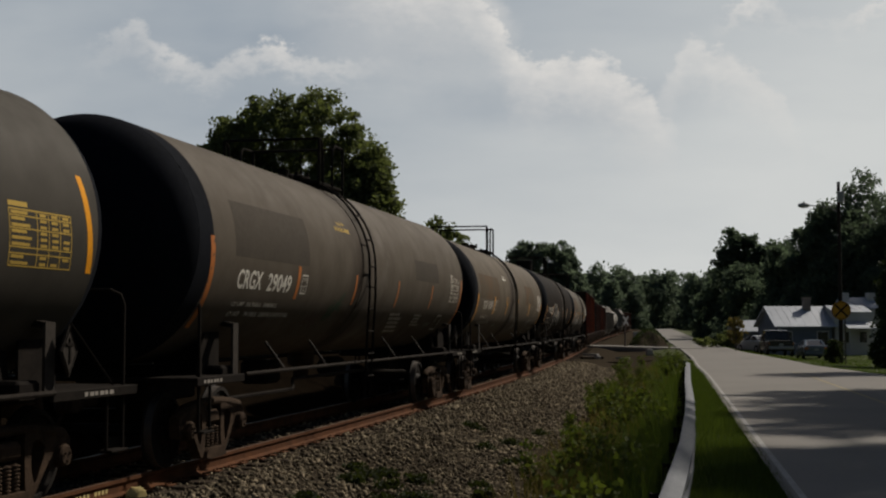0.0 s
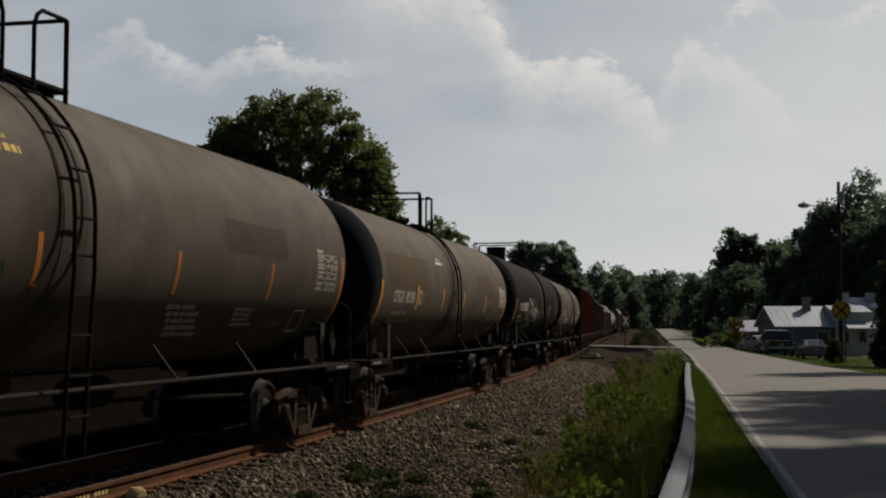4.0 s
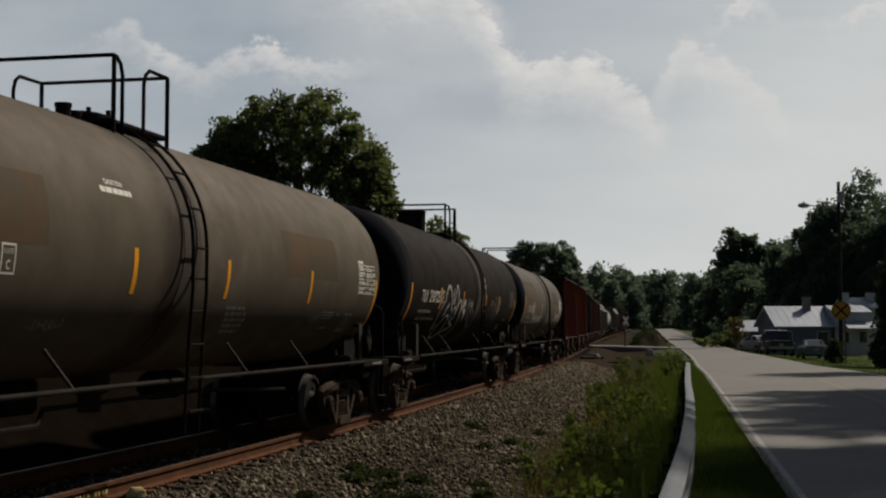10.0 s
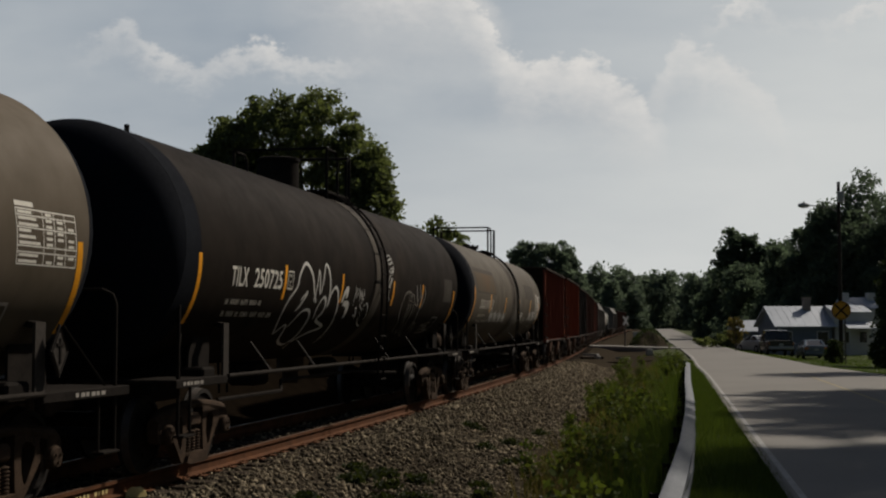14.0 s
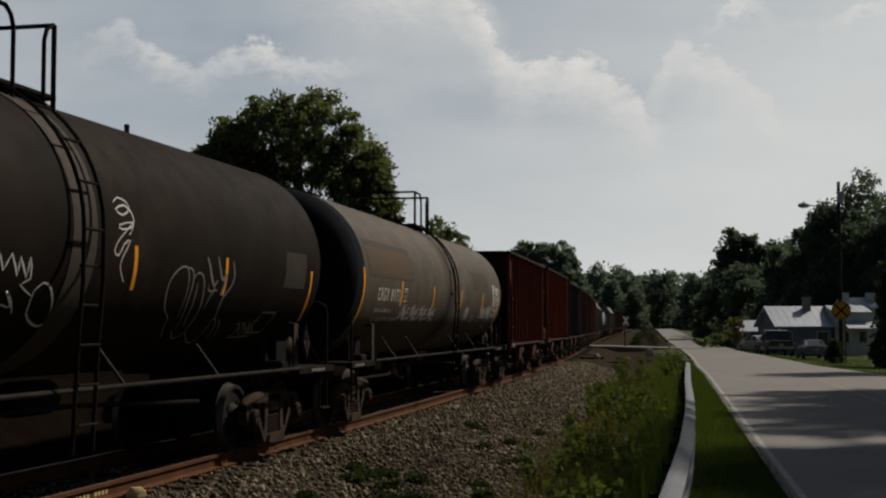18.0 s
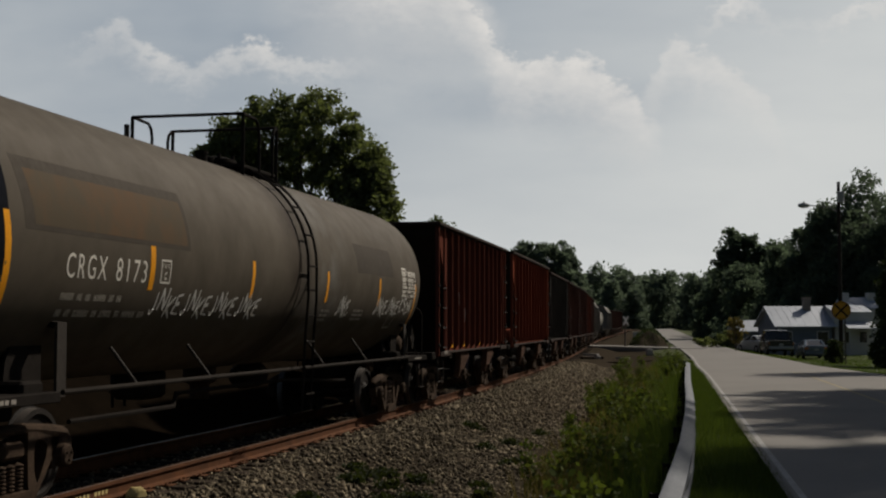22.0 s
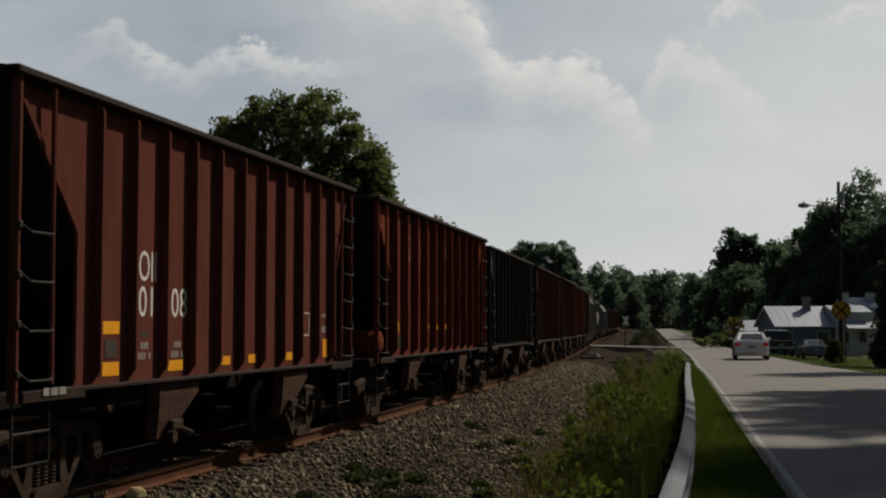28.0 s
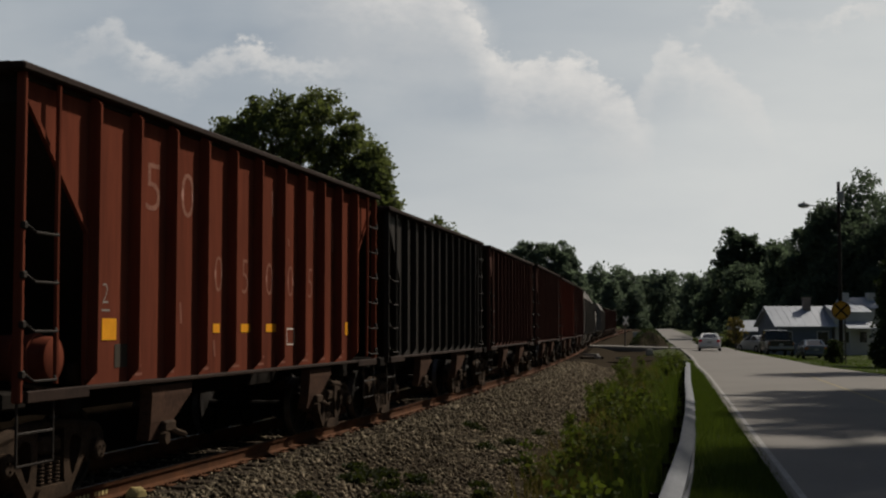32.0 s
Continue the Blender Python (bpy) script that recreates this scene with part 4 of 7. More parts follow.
def table_mark(shell, skin, x0, x1, z0, z1, material, seed):
    """A ruled data table: a title, a column of words, three columns of figures that cannot be read."""
    rng = random.Random(seed)
    w, h = x1 - x0, z1 - z0
    cols = [x0 + w * f for f in (0.0, 0.43, 0.62, 0.81, 1.0)]
    rows, lines = [(x0, x0 + 0.3 * w, z1 + 0.05 * h, 0.09 * h)], []
    n = 9
    for i in range(n):
        z = z0 + h * i / n
        if i in (0, 2, 3, 6, 8):
            lines.append((x0, x1, z - 0.006, 0.012))
        if i == 2:
            continue
        rows.append((cols[0] + 0.03, cols[0] + rng.uniform(0.22, 0.38) * w, z + 0.25 * h / n, 0.5 * h / n))
        for c, d in zip(cols[1:], cols[2:]):
            if rng.random() < 0.85:
                rows.append((c + 0.25 * (d - c), d - 0.2 * (d - c), z + 0.25 * h / n, 0.5 * h / n))
    lines += [(x0, x1, z1 - 0.006, 0.014)]
    tagged(part("data_table", skin.bars(rows), material, shell, "stencilled table of small marks"), kind="stuff")
    for row in lines:
        part("table_rule", skin.bars([row]), material, shell)
    for c in cols:
        part("table_rule", skin.patch(c - 0.006, c + 0.006, z0, z1, 0.002), material, shell)


def text_rows(shell, skin, rows, material):
    tagged(part("stencil_text", skin.bars(rows), material, shell), kind="stuff")


def stripe(shell, skin, x, z0, z1, material, w=0.1):
    part("reflective_strip", skin.patch(x - w / 2, x + w / 2, z0, z1, 0.0024), material, shell, "upright reflective strip")


def box_mark(shell, skin, x0, x1, z0, z1):
    part("stencil_box", skin.border(x0, x1, z0, z1, 0.02), letter_white, shell)
    lettering("PLATE", 0.045, (x1 - x0) * 0.6, x0 + (x1 - x0) * 0.2, z1 - 0.09, skin, letter_white, shell)
    lettering("C", 0.09, 0.065, (x0 + x1) / 2 - 0.03, z0 + 0.04, skin, letter_white, shell, 0.02)


def weight_rows(shell, skin, x0, z, words):
    """Two rows of small stencilled words and figures, too worn to read."""
    rng = random.Random(words)
    for k, (x, end) in enumerate(((x0, x0 + 1.36), (x0 + 0.02, x0 + 1.98))):
        rows = []
        while x < end - 0.1:
            n = rng.choice((2, 2, 5, 6))
            for q in range(n):
                w = 0.052
                if x + w < end:
                    rows += [(x, x + 0.014, z - 0.155 * k, 0.065), (x + 0.026, x + 0.04, z - 0.155 * k, 0.065), (x, x + 0.04, z - 0.155 * k + rng.choice((0.0, 0.026, 0.053)), 0.014)]
                x += w
            x += 0.07
        tagged(part("stencil_text", skin.bars(rows), letter_worn, shell), kind="stuff")


def block(x0, x1, z, n, h=0.04, gap=0.03, lean=0.0, seed=1):
    """Rows of short marks, as of words too small to read."""
    rng = random.Random(seed)
    rows = []
    for i in range(n):
        x, end = x0 - lean * i, x1 - lean * i - rng.uniform(0, 0.25) * (x1 - x0)
        while x < end:
            w = rng.uniform(0.05, 0.15)
            rows.append((x, min(end, x + w), z - i * (h + gap), h))
            x += w + rng.choice((0.018, 0.018, 0.05))
    return rows


def marks_old(shell, skin, half):
    stripe(shell, skin, 7.66, 2.23, 3.16, stripe_amber, 0.1)
    table_mark(shell, skin, 6.24, 7.3, 2.25, 2.74, letter_yellow, 9)


def marks_29049(shell, skin, half):
    lettering("CRGX", 0.255, 0.93, -7.34, 2.2, skin, letter_white, shell, 0.022)
    lettering("29049", 0.255, 1.0, -6.18, 2.19, skin, letter_white, shell, 0.022)
    lettering("LD LMT 206,900LB   93800KG", 0.075, 1.74, -7.26, 1.97, skin, letter_white, shell, 0.012)
    lettering("LT WT    79100LB  35800KG NEW 3-96", 0.075, 2.42, -7.25, 1.85, skin, letter_white, shell, 0.012)
    stripe(shell, skin, -4.86, 2.11, 2.58, stripe_orange, 0.12)
    box_mark(shell, skin, -4.7, -4.44, 2.19, 2.47)
    for x in (-1.72, 1.35, 4.45):
        stripe(shell, skin, x, 2.08, 2.57, stripe_orange, 0.09)
    stripe(shell, skin, -8.26, 1.7, 2.8, stripe_orange, 0.13)
    stripe(shell, skin, 7.7, 1.7, 2.8, stripe_orange, 0.13)
    part("repaint_patch", skin.patch(-7.5, -4.42, 2.6, 3.3, 0.0012, 0.1), patch_dark, shell, "dark overpainted patch")
    part("repaint_patch", skin.patch(2.8, 5.05, 2.64, 3.05, 0.0012), patch_dark, shell, "dark overpainted patch")
    lettering("CAUTION", 0.06, 0.42, -2.4, 3.36, skin, letter_yellow, shell, 0.02)
    lettering("NITROGEN", 0.075, 0.52, -2.66, 3.25, skin, letter_yellow, shell, 0.02)
    text_rows(shell, skin, [(-2.08, -1.98, 3.25, 0.07), (-1.95, -1.87, 3.25, 0.07), (-1.84, -1.8, 3.25, 0.07)], letter_yellow)
    table_mark(shell, skin, 6.4, 7.4, 2.27, 2.8, letter_worn, 3)
    text_rows(shell, skin, block(1.35, 2.45, 1.92, 5, 0.05, 0.03, seed=2, lean=-0.1), letter_worn)
    text_rows(shell, skin, block(3.45, 4.2, 1.92, 4, 0.04, 0.025, seed=4, lean=-0.05), letter_worn)
    part("stencil_box", skin.border(6.02, 6.5, 1.64, 1.96, 0.02, lean=-0.2), letter_white, shell)
    for k in range(5):
        part("graffiti", skin.stroke(scrawl(k + 30, -3.0 + 0.12 * k, -2.75 + 0.12 * k, 0.3 + 0.03 * k, 2), 0.03, 1.8 + 0.03 * k), spray_green, shell, "faint green spray-painted scrawl")
    part("graffiti", skin.stroke(scrawl(36, 5.0, 5.5, 0.16, 4), 0.026, 1.7), spray_faint, shell, "pale spray-painted scrawl")
    for k in range(2):
        part("graffiti", skin.stroke(scrawl(k + 40, -3.9 + 0.3 * k, -3.6 + 0.3 * k, 0.3, 2), 0.05, 1.7), spray_rose, shell, "faint dull red spray-painted scrawl")


def marks_8008(shell, skin, half):
    lettering("CRGX", 0.235, 0.82, -6.89, 2.17, skin, letter_white, shell, 0.0, 1.25)
    lettering("8008", 0.235, 0.76, -5.85, 2.17, skin, letter_white, shell, 0.0, 1.25)
    weight_rows(shell, skin, -6.86, 1.94, 1)
    stripe(shell, skin, -4.78, 2.06, 2.54, stripe_amber, 0.12)
    box_mark(shell, skin, -4.64, -4.4, 2.17, 2.44)
    for x in (-2.02, 0.62, 3.97):
        stripe(shell, skin, x, 2.06, 2.54, stripe_amber, 0.1)
    stripe(shell, skin, -7.92, 1.75, 2.56, stripe_amber, 0.11)
    stripe(shell, skin, 7.64, 1.65, 2.52, stripe_amber, 0.1)
    part("repaint_patch", skin.patch(-7.6, -3.85, 2.45, 3.1, 0.0012, 0.12), patch_ochre, shell, "ochre-brown overpainted patch")
    part("repaint_patch", skin.patch(2.75, 5.3, 2.42, 3.07, 0.0012), patch_ochre, shell, "ochre-brown overpainted patch")
    lettering("CAUTION", 0.06, 0.4, -2.45, 3.16, skin, letter_white, shell, 0.02)
    text_rows(shell, skin, block(-2.6, -1.8, 3.07, 1, 0.06, seed=3), letter_white)
    table_mark(shell, skin, 6.53, 7.56, 2.27, 2.75, letter_white, 5)
    text_rows(shell, skin, block(0.8, 1.6, 1.93, 5, 0.045, 0.03, seed=6, lean=-0.05), letter_faded)
    text_rows(shell, skin, [(4.85, 5.48, 1.925, 0.022), (4.87, 5.5, 1.88, 0.022), (4.89, 5.46, 1.835, 0.022), (5.1, 5.5, 1.68, 0.02), (5.7, 5.8, 1.88, 0.05)], letter_faded)
    part("stencil_box", skin.border(6.12, 6.57, 1.63, 1.93, 0.03, lean=0.0), letter_faded, shell)
    text_rows(shell, skin, [(6.28, 6.34, 1.72, 0.18), (6.44, 6.48, 1.74, 0.12), (6.14, 6.5, 1.67, 0.02)], letter_faded)
    part("graffiti", skin.stroke(scrawl(3, 4.3, 4.85, 0.16, 6), 0.022, 1.78), spray_faint, shell, "faint spray-painted scrawl")
    part("graffiti", skin.stroke(scrawl(5, -3.8, -3.2, 0.14, 6), 0.022, 1.68), spray_faint, shell, "faint spray-painted scrawl")


def rounded(pts, n=5):
    """A smooth line through the points."""
    out = []
    for i in range(len(pts) - 1):
        p0, p1, p2, p3 = (Vector(pts[max(0, min(len(pts) - 1, i + k))]) for k in (-1, 0, 1, 2))
        for q in range(n):
            t = q / n
            out.append(tuple(0.5 * (2 * p1 + (p2 - p0) * t + (2 * p0 - 5 * p1 + 4 * p2 - p3) * t * t + (3 * p1 - p0 - 3 * p2 + p3) * t ** 3)))
    return out + [tuple(pts[-1])]


def marks_250725(shell, skin, half):
    lettering("TILX", 0.25, 0.6, -6.94, 2.23, skin, letter_white, shell, 0.016, 1.1)
    lettering("250725", 0.26, 1.13, -6.1, 2.23, skin, letter_white, shell, 0.016, 1.05)
    weight_rows(shell, skin, -6.96, 2.0, 4)
    stripe(shell, skin, -4.83, 2.1, 2.57, stripe_amber, 0.1)
    box_mark(shell, skin, -4.73, -4.48, 2.24, 2.5)
    for x in (-1.91, 1.58, 4.11):
        stripe(shell, skin, x, 2.1, 2.56, stripe_amber, 0.08)
    stripe(shell, skin, -8.0, 1.75, 2.58, stripe_amber, 0.1)
    stripe(shell, skin, 7.44, 1.8, 2.53, stripe_amber, 0.08)
    skin = Skin(skin.r, skin.zc, skin.dx, 0.0)
    # the large outline: crown, belly, arrow, peaks with the tail, inner loop
    crown = [(-4.22, 0.08), (-4.46, 0.39), (-4.45, 0.67), (-4.24, 0.87), (-4.21, 1.06), (-3.97, 1.23), (-3.64, 1.1), (-3.37, 0.83), (-3.12, 0.65)]
    belly = [(-4.22, 0.08), (-3.97, 0.26), (-3.68, -0.05), (-3.2, -0.18), (-3.01, -0.04), (-3.05, 0.25), (-3.14, 0.44), (-3.35, 0.53), (-3.63, 0.48), (-3.85, 0.22)]
    arrow = [(-3.94, 0.5), (-3.82, 0.61), (-3.69, 0.81), (-3.91, 0.68)]
    peaks = [(-3.26, 0.67), (-3.29, 1.16), (-3.05, 0.8), (-2.98, 1.24), (-2.74, 1.15), (-2.51, 0.78), (-2.44, 0.59), (-2.45, 0.83), (-2.24, 0.92), (-1.95, 0.71), (-1.7, 0.36), (-1.59, 0.03), (-1.61, -0.18)]
    loop = [(-2.84, 0.37), (-2.93, 0.58), (-2.8, 0.75), (-2.61, 0.68), (-2.54, 0.5), (-2.65, 0.35), (-2.07, 0.22), (-2.59, 0.09), (-2.91, -0.1), (-2.84, -0.31)]
    for pts in (crown, belly, arrow, peaks, loop):
        part("graffiti", skin.stroke(rounded(pts), 0.055, 1.55), spray_white, shell, "large white spray-painted outline")
    drop = [(-1.73, 0.68), (-1.68, 0.85), (-1.56, 0.9), (-1.52, 0.76)]
    drop_low = [(-1.61, 0.67), (-1.35, 0.65), (-1.22, 0.5), (-1.24, 0.4)]
    for pts in (drop, drop_low):
        part("graffiti", skin.stroke(rounded(pts), 0.13, 1.55), spray_white, shell, "white spray-painted drop")
    zig = [(-1.0, 0.64), (-1.06, 0.98), (-0.91, 0.79), (-0.83, 0.94), (-0.66, 0.75), (-0.68, 0.92), (-0.5, 0.74), (-0.52, 0.93), (-0.42, 0.73), (-0.56, 0.67), (-0.31, 0.57)]
    ring, tick = [(-0.28, 0.61), (-0.17, 0.7), (0.01, 0.64), (0.19, 0.43), (0.19, 0.25), (0.01, 0.26), (-0.22, 0.38), (-0.28, 0.61)], [(-0.73, 0.47), (-0.54, 0.44), (-0.73, 0.6), (-0.57, 0.49), (-0.47, 0.38)]
    flower = [(1.06, 1.57), (1.18, 1.63), (1.36, 1.6), (1.4, 1.52), (1.23, 1.45), (1.09, 1.5), (1.3, 1.56), (1.46, 1.48), (1.46, 1.35), (1.21, 1.3), (1.14, 1.34), (1.47, 1.39), (1.37, 1.25)]
    stem = [(1.47, 1.39), (1.17, 1.21), (1.06, 1.08), (1.16, 1.03), (1.26, 1.15), (1.4, 1.2), (1.26, 1.02), (1.25, 0.9), (1.4, 0.76)]
    for pts, w in ((zig, 0.03), (ring, 0.03), (tick, 0.03), (flower, 0.022), (stem, 0.022)):
        part("graffiti", skin.stroke(rounded(pts, 2), w, 1.55), spray_white, shell, "white spray-painted tag")
    # the thin looping tag, its faint upper strokes, and a small signature
    arch = [(3.16, 0.04), (3.02, 0.16), (2.94, 0.26), (2.91, 0.35), (2.73, 0.44), (2.62, 0.53), (2.53, 0.68), (2.53, 0.81), (2.63, 0.92), (2.77, 0.98), (2.92, 0.98), (3.02, 0.86), (3.08, 0.69), (3.1, 0.54), (3.16, 0.36)]
    leaf = [(2.9, 0.98), (3.06, 0.97), (3.15, 0.87), (3.18, 0.72), (3.21, 0.58), (3.28, 0.36), (3.34, 0.18)]
    stem = [(3.31, 0.81), (3.34, 0.7), (3.38, 0.56), (3.43, 0.36), (3.52, 0.21)]
    hump = [(3.15, 0.85), (3.22, 0.92), (3.34, 0.93), (3.47, 0.85), (3.57, 0.68), (3.65, 0.49), (3.66, 0.3), (3.64, 0.11), (3.47, 0.04), (3.28, 0.16)]
    tick = [(3.65, 0.81), (3.69, 0.73), (3.86, 0.72), (3.79, 0.65), (3.78, 0.56), (3.79, 0.49)]
    slash = [(3.86, 0.87), (3.84, 0.75), (3.97, 0.74)]
    tail = [(3.7, 0.14), (3.95, 0.0), (4.16, -0.05), (4.26, 0.06), (4.24, 0.26), (4.28, 0.35), (4.41, 0.29), (4.52, 0.14), (4.57, 0.03)]
    tailb = [(4.44, 0.29), (4.51, 0.32), (4.64, 0.18), (4.73, 0.06)]
    for pts in (arch, leaf, stem, hump, tick, slash, tail, tailb):
        part("graffiti", skin.stroke(rounded(pts, 3), 0.024, 1.55), letter_faded, shell, "thin pale spray-painted tag")
    tall = [(3.46, 1.13), (3.56, 1.03), (3.65, 0.92), (3.8, 0.8), (3.89, 0.86)]
    tallb = [(3.79, 1.15), (3.91, 0.99), (4.03, 0.88), (4.13, 0.94), (4.11, 0.78), (4.08, 0.68)]
    tallc = [(4.28, 1.12), (4.39, 0.95), (4.37, 0.82), (4.29, 0.73), (4.21, 0.63), (4.24, 0.47), (4.31, 0.36)]
    for pts in (tall, tallb, tallc):
        part("graffiti", skin.stroke(rounded(pts, 3), 0.045, 1.55), spray_faint, shell, "faint blurred spray-painted stroke")
    signature = ([(5.16, 0.22), (5.19, 0.29), (5.31, 0.23), (5.32, 0.1), (5.26, 0.04), (5.53, 0.04)], [(5.56, 0.07), (5.39, 0.18), (5.33, 0.29), (5.46, 0.25), (5.59, 0.11), (5.56, 0.07)], [(5.46, 0.31), (5.8, 0.04)], [(5.61, 0.18), (5.72, 0.2)], [(5.56, 0.33), (5.92, 0.04)], [(5.87, 0.33), (5.7, 0.32), (5.77, 0.23), (5.97, 0.13), (5.97, 0.06)], [(5.29, 0.03), (5.69, 0.04), (6.0, 0.06)])
    for pts in signature:
        part("graffiti", skin.stroke(rounded(pts, 2), 0.026, 1.55), letter_faded, shell, "small pale spray-painted signature")
    part("data_panel", skin.patch(6.28, 7.16, 2.26, 2.76, 0.0014), panel_dull, shell, "dull grey data panel")
    part("stencil_box", skin.border(5.75, 6.3, 1.62, 1.92, 0.025, lean=0.1), spray_faint, shell)


SPRAY = {"J": (((0.5, 1), (0.55, 0.2), (0.3, 0), (0.05, 0.2)),), "N": (((0, 0), (0.15, 1), (0.7, 0.05), (0.9, 1.05)),), "K": (((0.05, 0), (0.15, 1.05)), ((0.85, 1), (0.12, 0.45), (0.9, -0.05))), "E": (((0.8, 0.95), (0.15, 0.85), (0.1, 0.5), (0.6, 0.52), (0.08, 0.45), (0.05, 0.05), (0.85, 0)),), "C": (((0.8, 0.9), (0.3, 1), (0, 0.5), (0.3, 0), (0.8, 0.15)),), "S": (((0.8, 0.95), (0.2, 0.9), (0.2, 0.6), (0.75, 0.4), (0.6, 0), (0, 0.1)),), "D": (((0.1, 0), (0.15, 1), (0.8, 0.7), (0.8, 0.2), (0.05, 0)),), ".": (((0.1, 0), (0.25, 0.03)),)}
TAGS = (("JNKE.", 2.18, 0.85, 1.9, 0.28), ("JNKE", 4.5, 0.85, 1.94, 0.28), ("JNKE", 5.38, 0.88, 1.95, 0.28), ("CSDN", 6.32, 0.95, 1.98, 0.26))


def spray_tag(shell, skin, text, x, w, z, h, line):
    """Quick spray-can capitals, drawn stroke by stroke in one run."""
    g = Geo()
    step = w / len(text)
    for k, ch in enumerate(text):
        for pts in SPRAY[ch]:
            fine = []
            for (a, b), (c, d) in zip(pts, pts[1:]):
                fine += [(x + step * (k + a + (c - a) * i / 3 + 0.12 * (b + (d - b) * i / 3)), h * (b + (d - b) * i / 3) + 0.05 * math.sin(k * 2.1)) for i in range(4)]
            q = skin.stroke(fine, line, z)
            g.add(q.v, q.f)
    part("graffiti", g, spray_white, shell, "white spray-painted letters")


def marks_8173(shell, skin, half):
    lettering("CRGX", 0.24, 0.83, -6.95, 2.18, skin, letter_white, shell, 0.0, 1.25)
    lettering("8173", 0.24, 0.72, -5.91, 2.18, skin, letter_white, shell, 0.0, 1.25)
    weight_rows(shell, skin, -6.95, 1.97, 5)
    stripe(shell, skin, -5.05, 2.11, 2.58, stripe_amber, 0.12)
    box_mark(shell, skin, -4.83, -4.57, 2.19, 2.45)
    for x in (-1.92, 1.43, 4.64):
        stripe(shell, skin, x, 2.09, 2.57, stripe_amber, 0.1)
    stripe(shell, skin, -8.0, 1.7, 2.72, stripe_amber, 0.1)
    stripe(shell, skin, 7.44, 1.65, 2.55, stripe_amber, 0.08)
    part("repaint_patch", skin.patch(-7.7, -4.02, 2.58, 3.24, 0.0012, 0.02), patch_dark, shell, "dark overpainted border")
    part("repaint_patch", skin.patch(-7.52, -4.1, 2.63, 3.13, 0.0017, 0.0), patch_ochre, shell, "ochre-brown overpainted patch")
    part("repaint_patch", skin.patch(3.15, 5.62, 2.62, 3.11, 0.0012), patch_dark, shell, "dark overpainted patch")
    table_mark(shell, skin, 6.32, 7.42, 2.29, 2.77, letter_white, 8)
    text_rows(shell, skin, block(1.38, 1.85, 1.94, 3, 0.04, 0.03, seed=12), letter_faded)
    text_rows(shell, skin, block(3.2, 3.85, 1.96, 3, 0.04, 0.03, seed=13), letter_faded)
    for k in range(4):
        spray_tag(shell, skin, "JNKE", -4.92 + 0.87 * k, 0.84, 1.86, 0.26, 0.046)
    for text, x, w, z, h in TAGS:
        spray_tag(shell, skin, text, x, w, z, h, 0.05)
    part("stencil_box", skin.border(5.72, 6.2, 1.68, 1.97, 0.03, lean=0.0), letter_faded, shell)


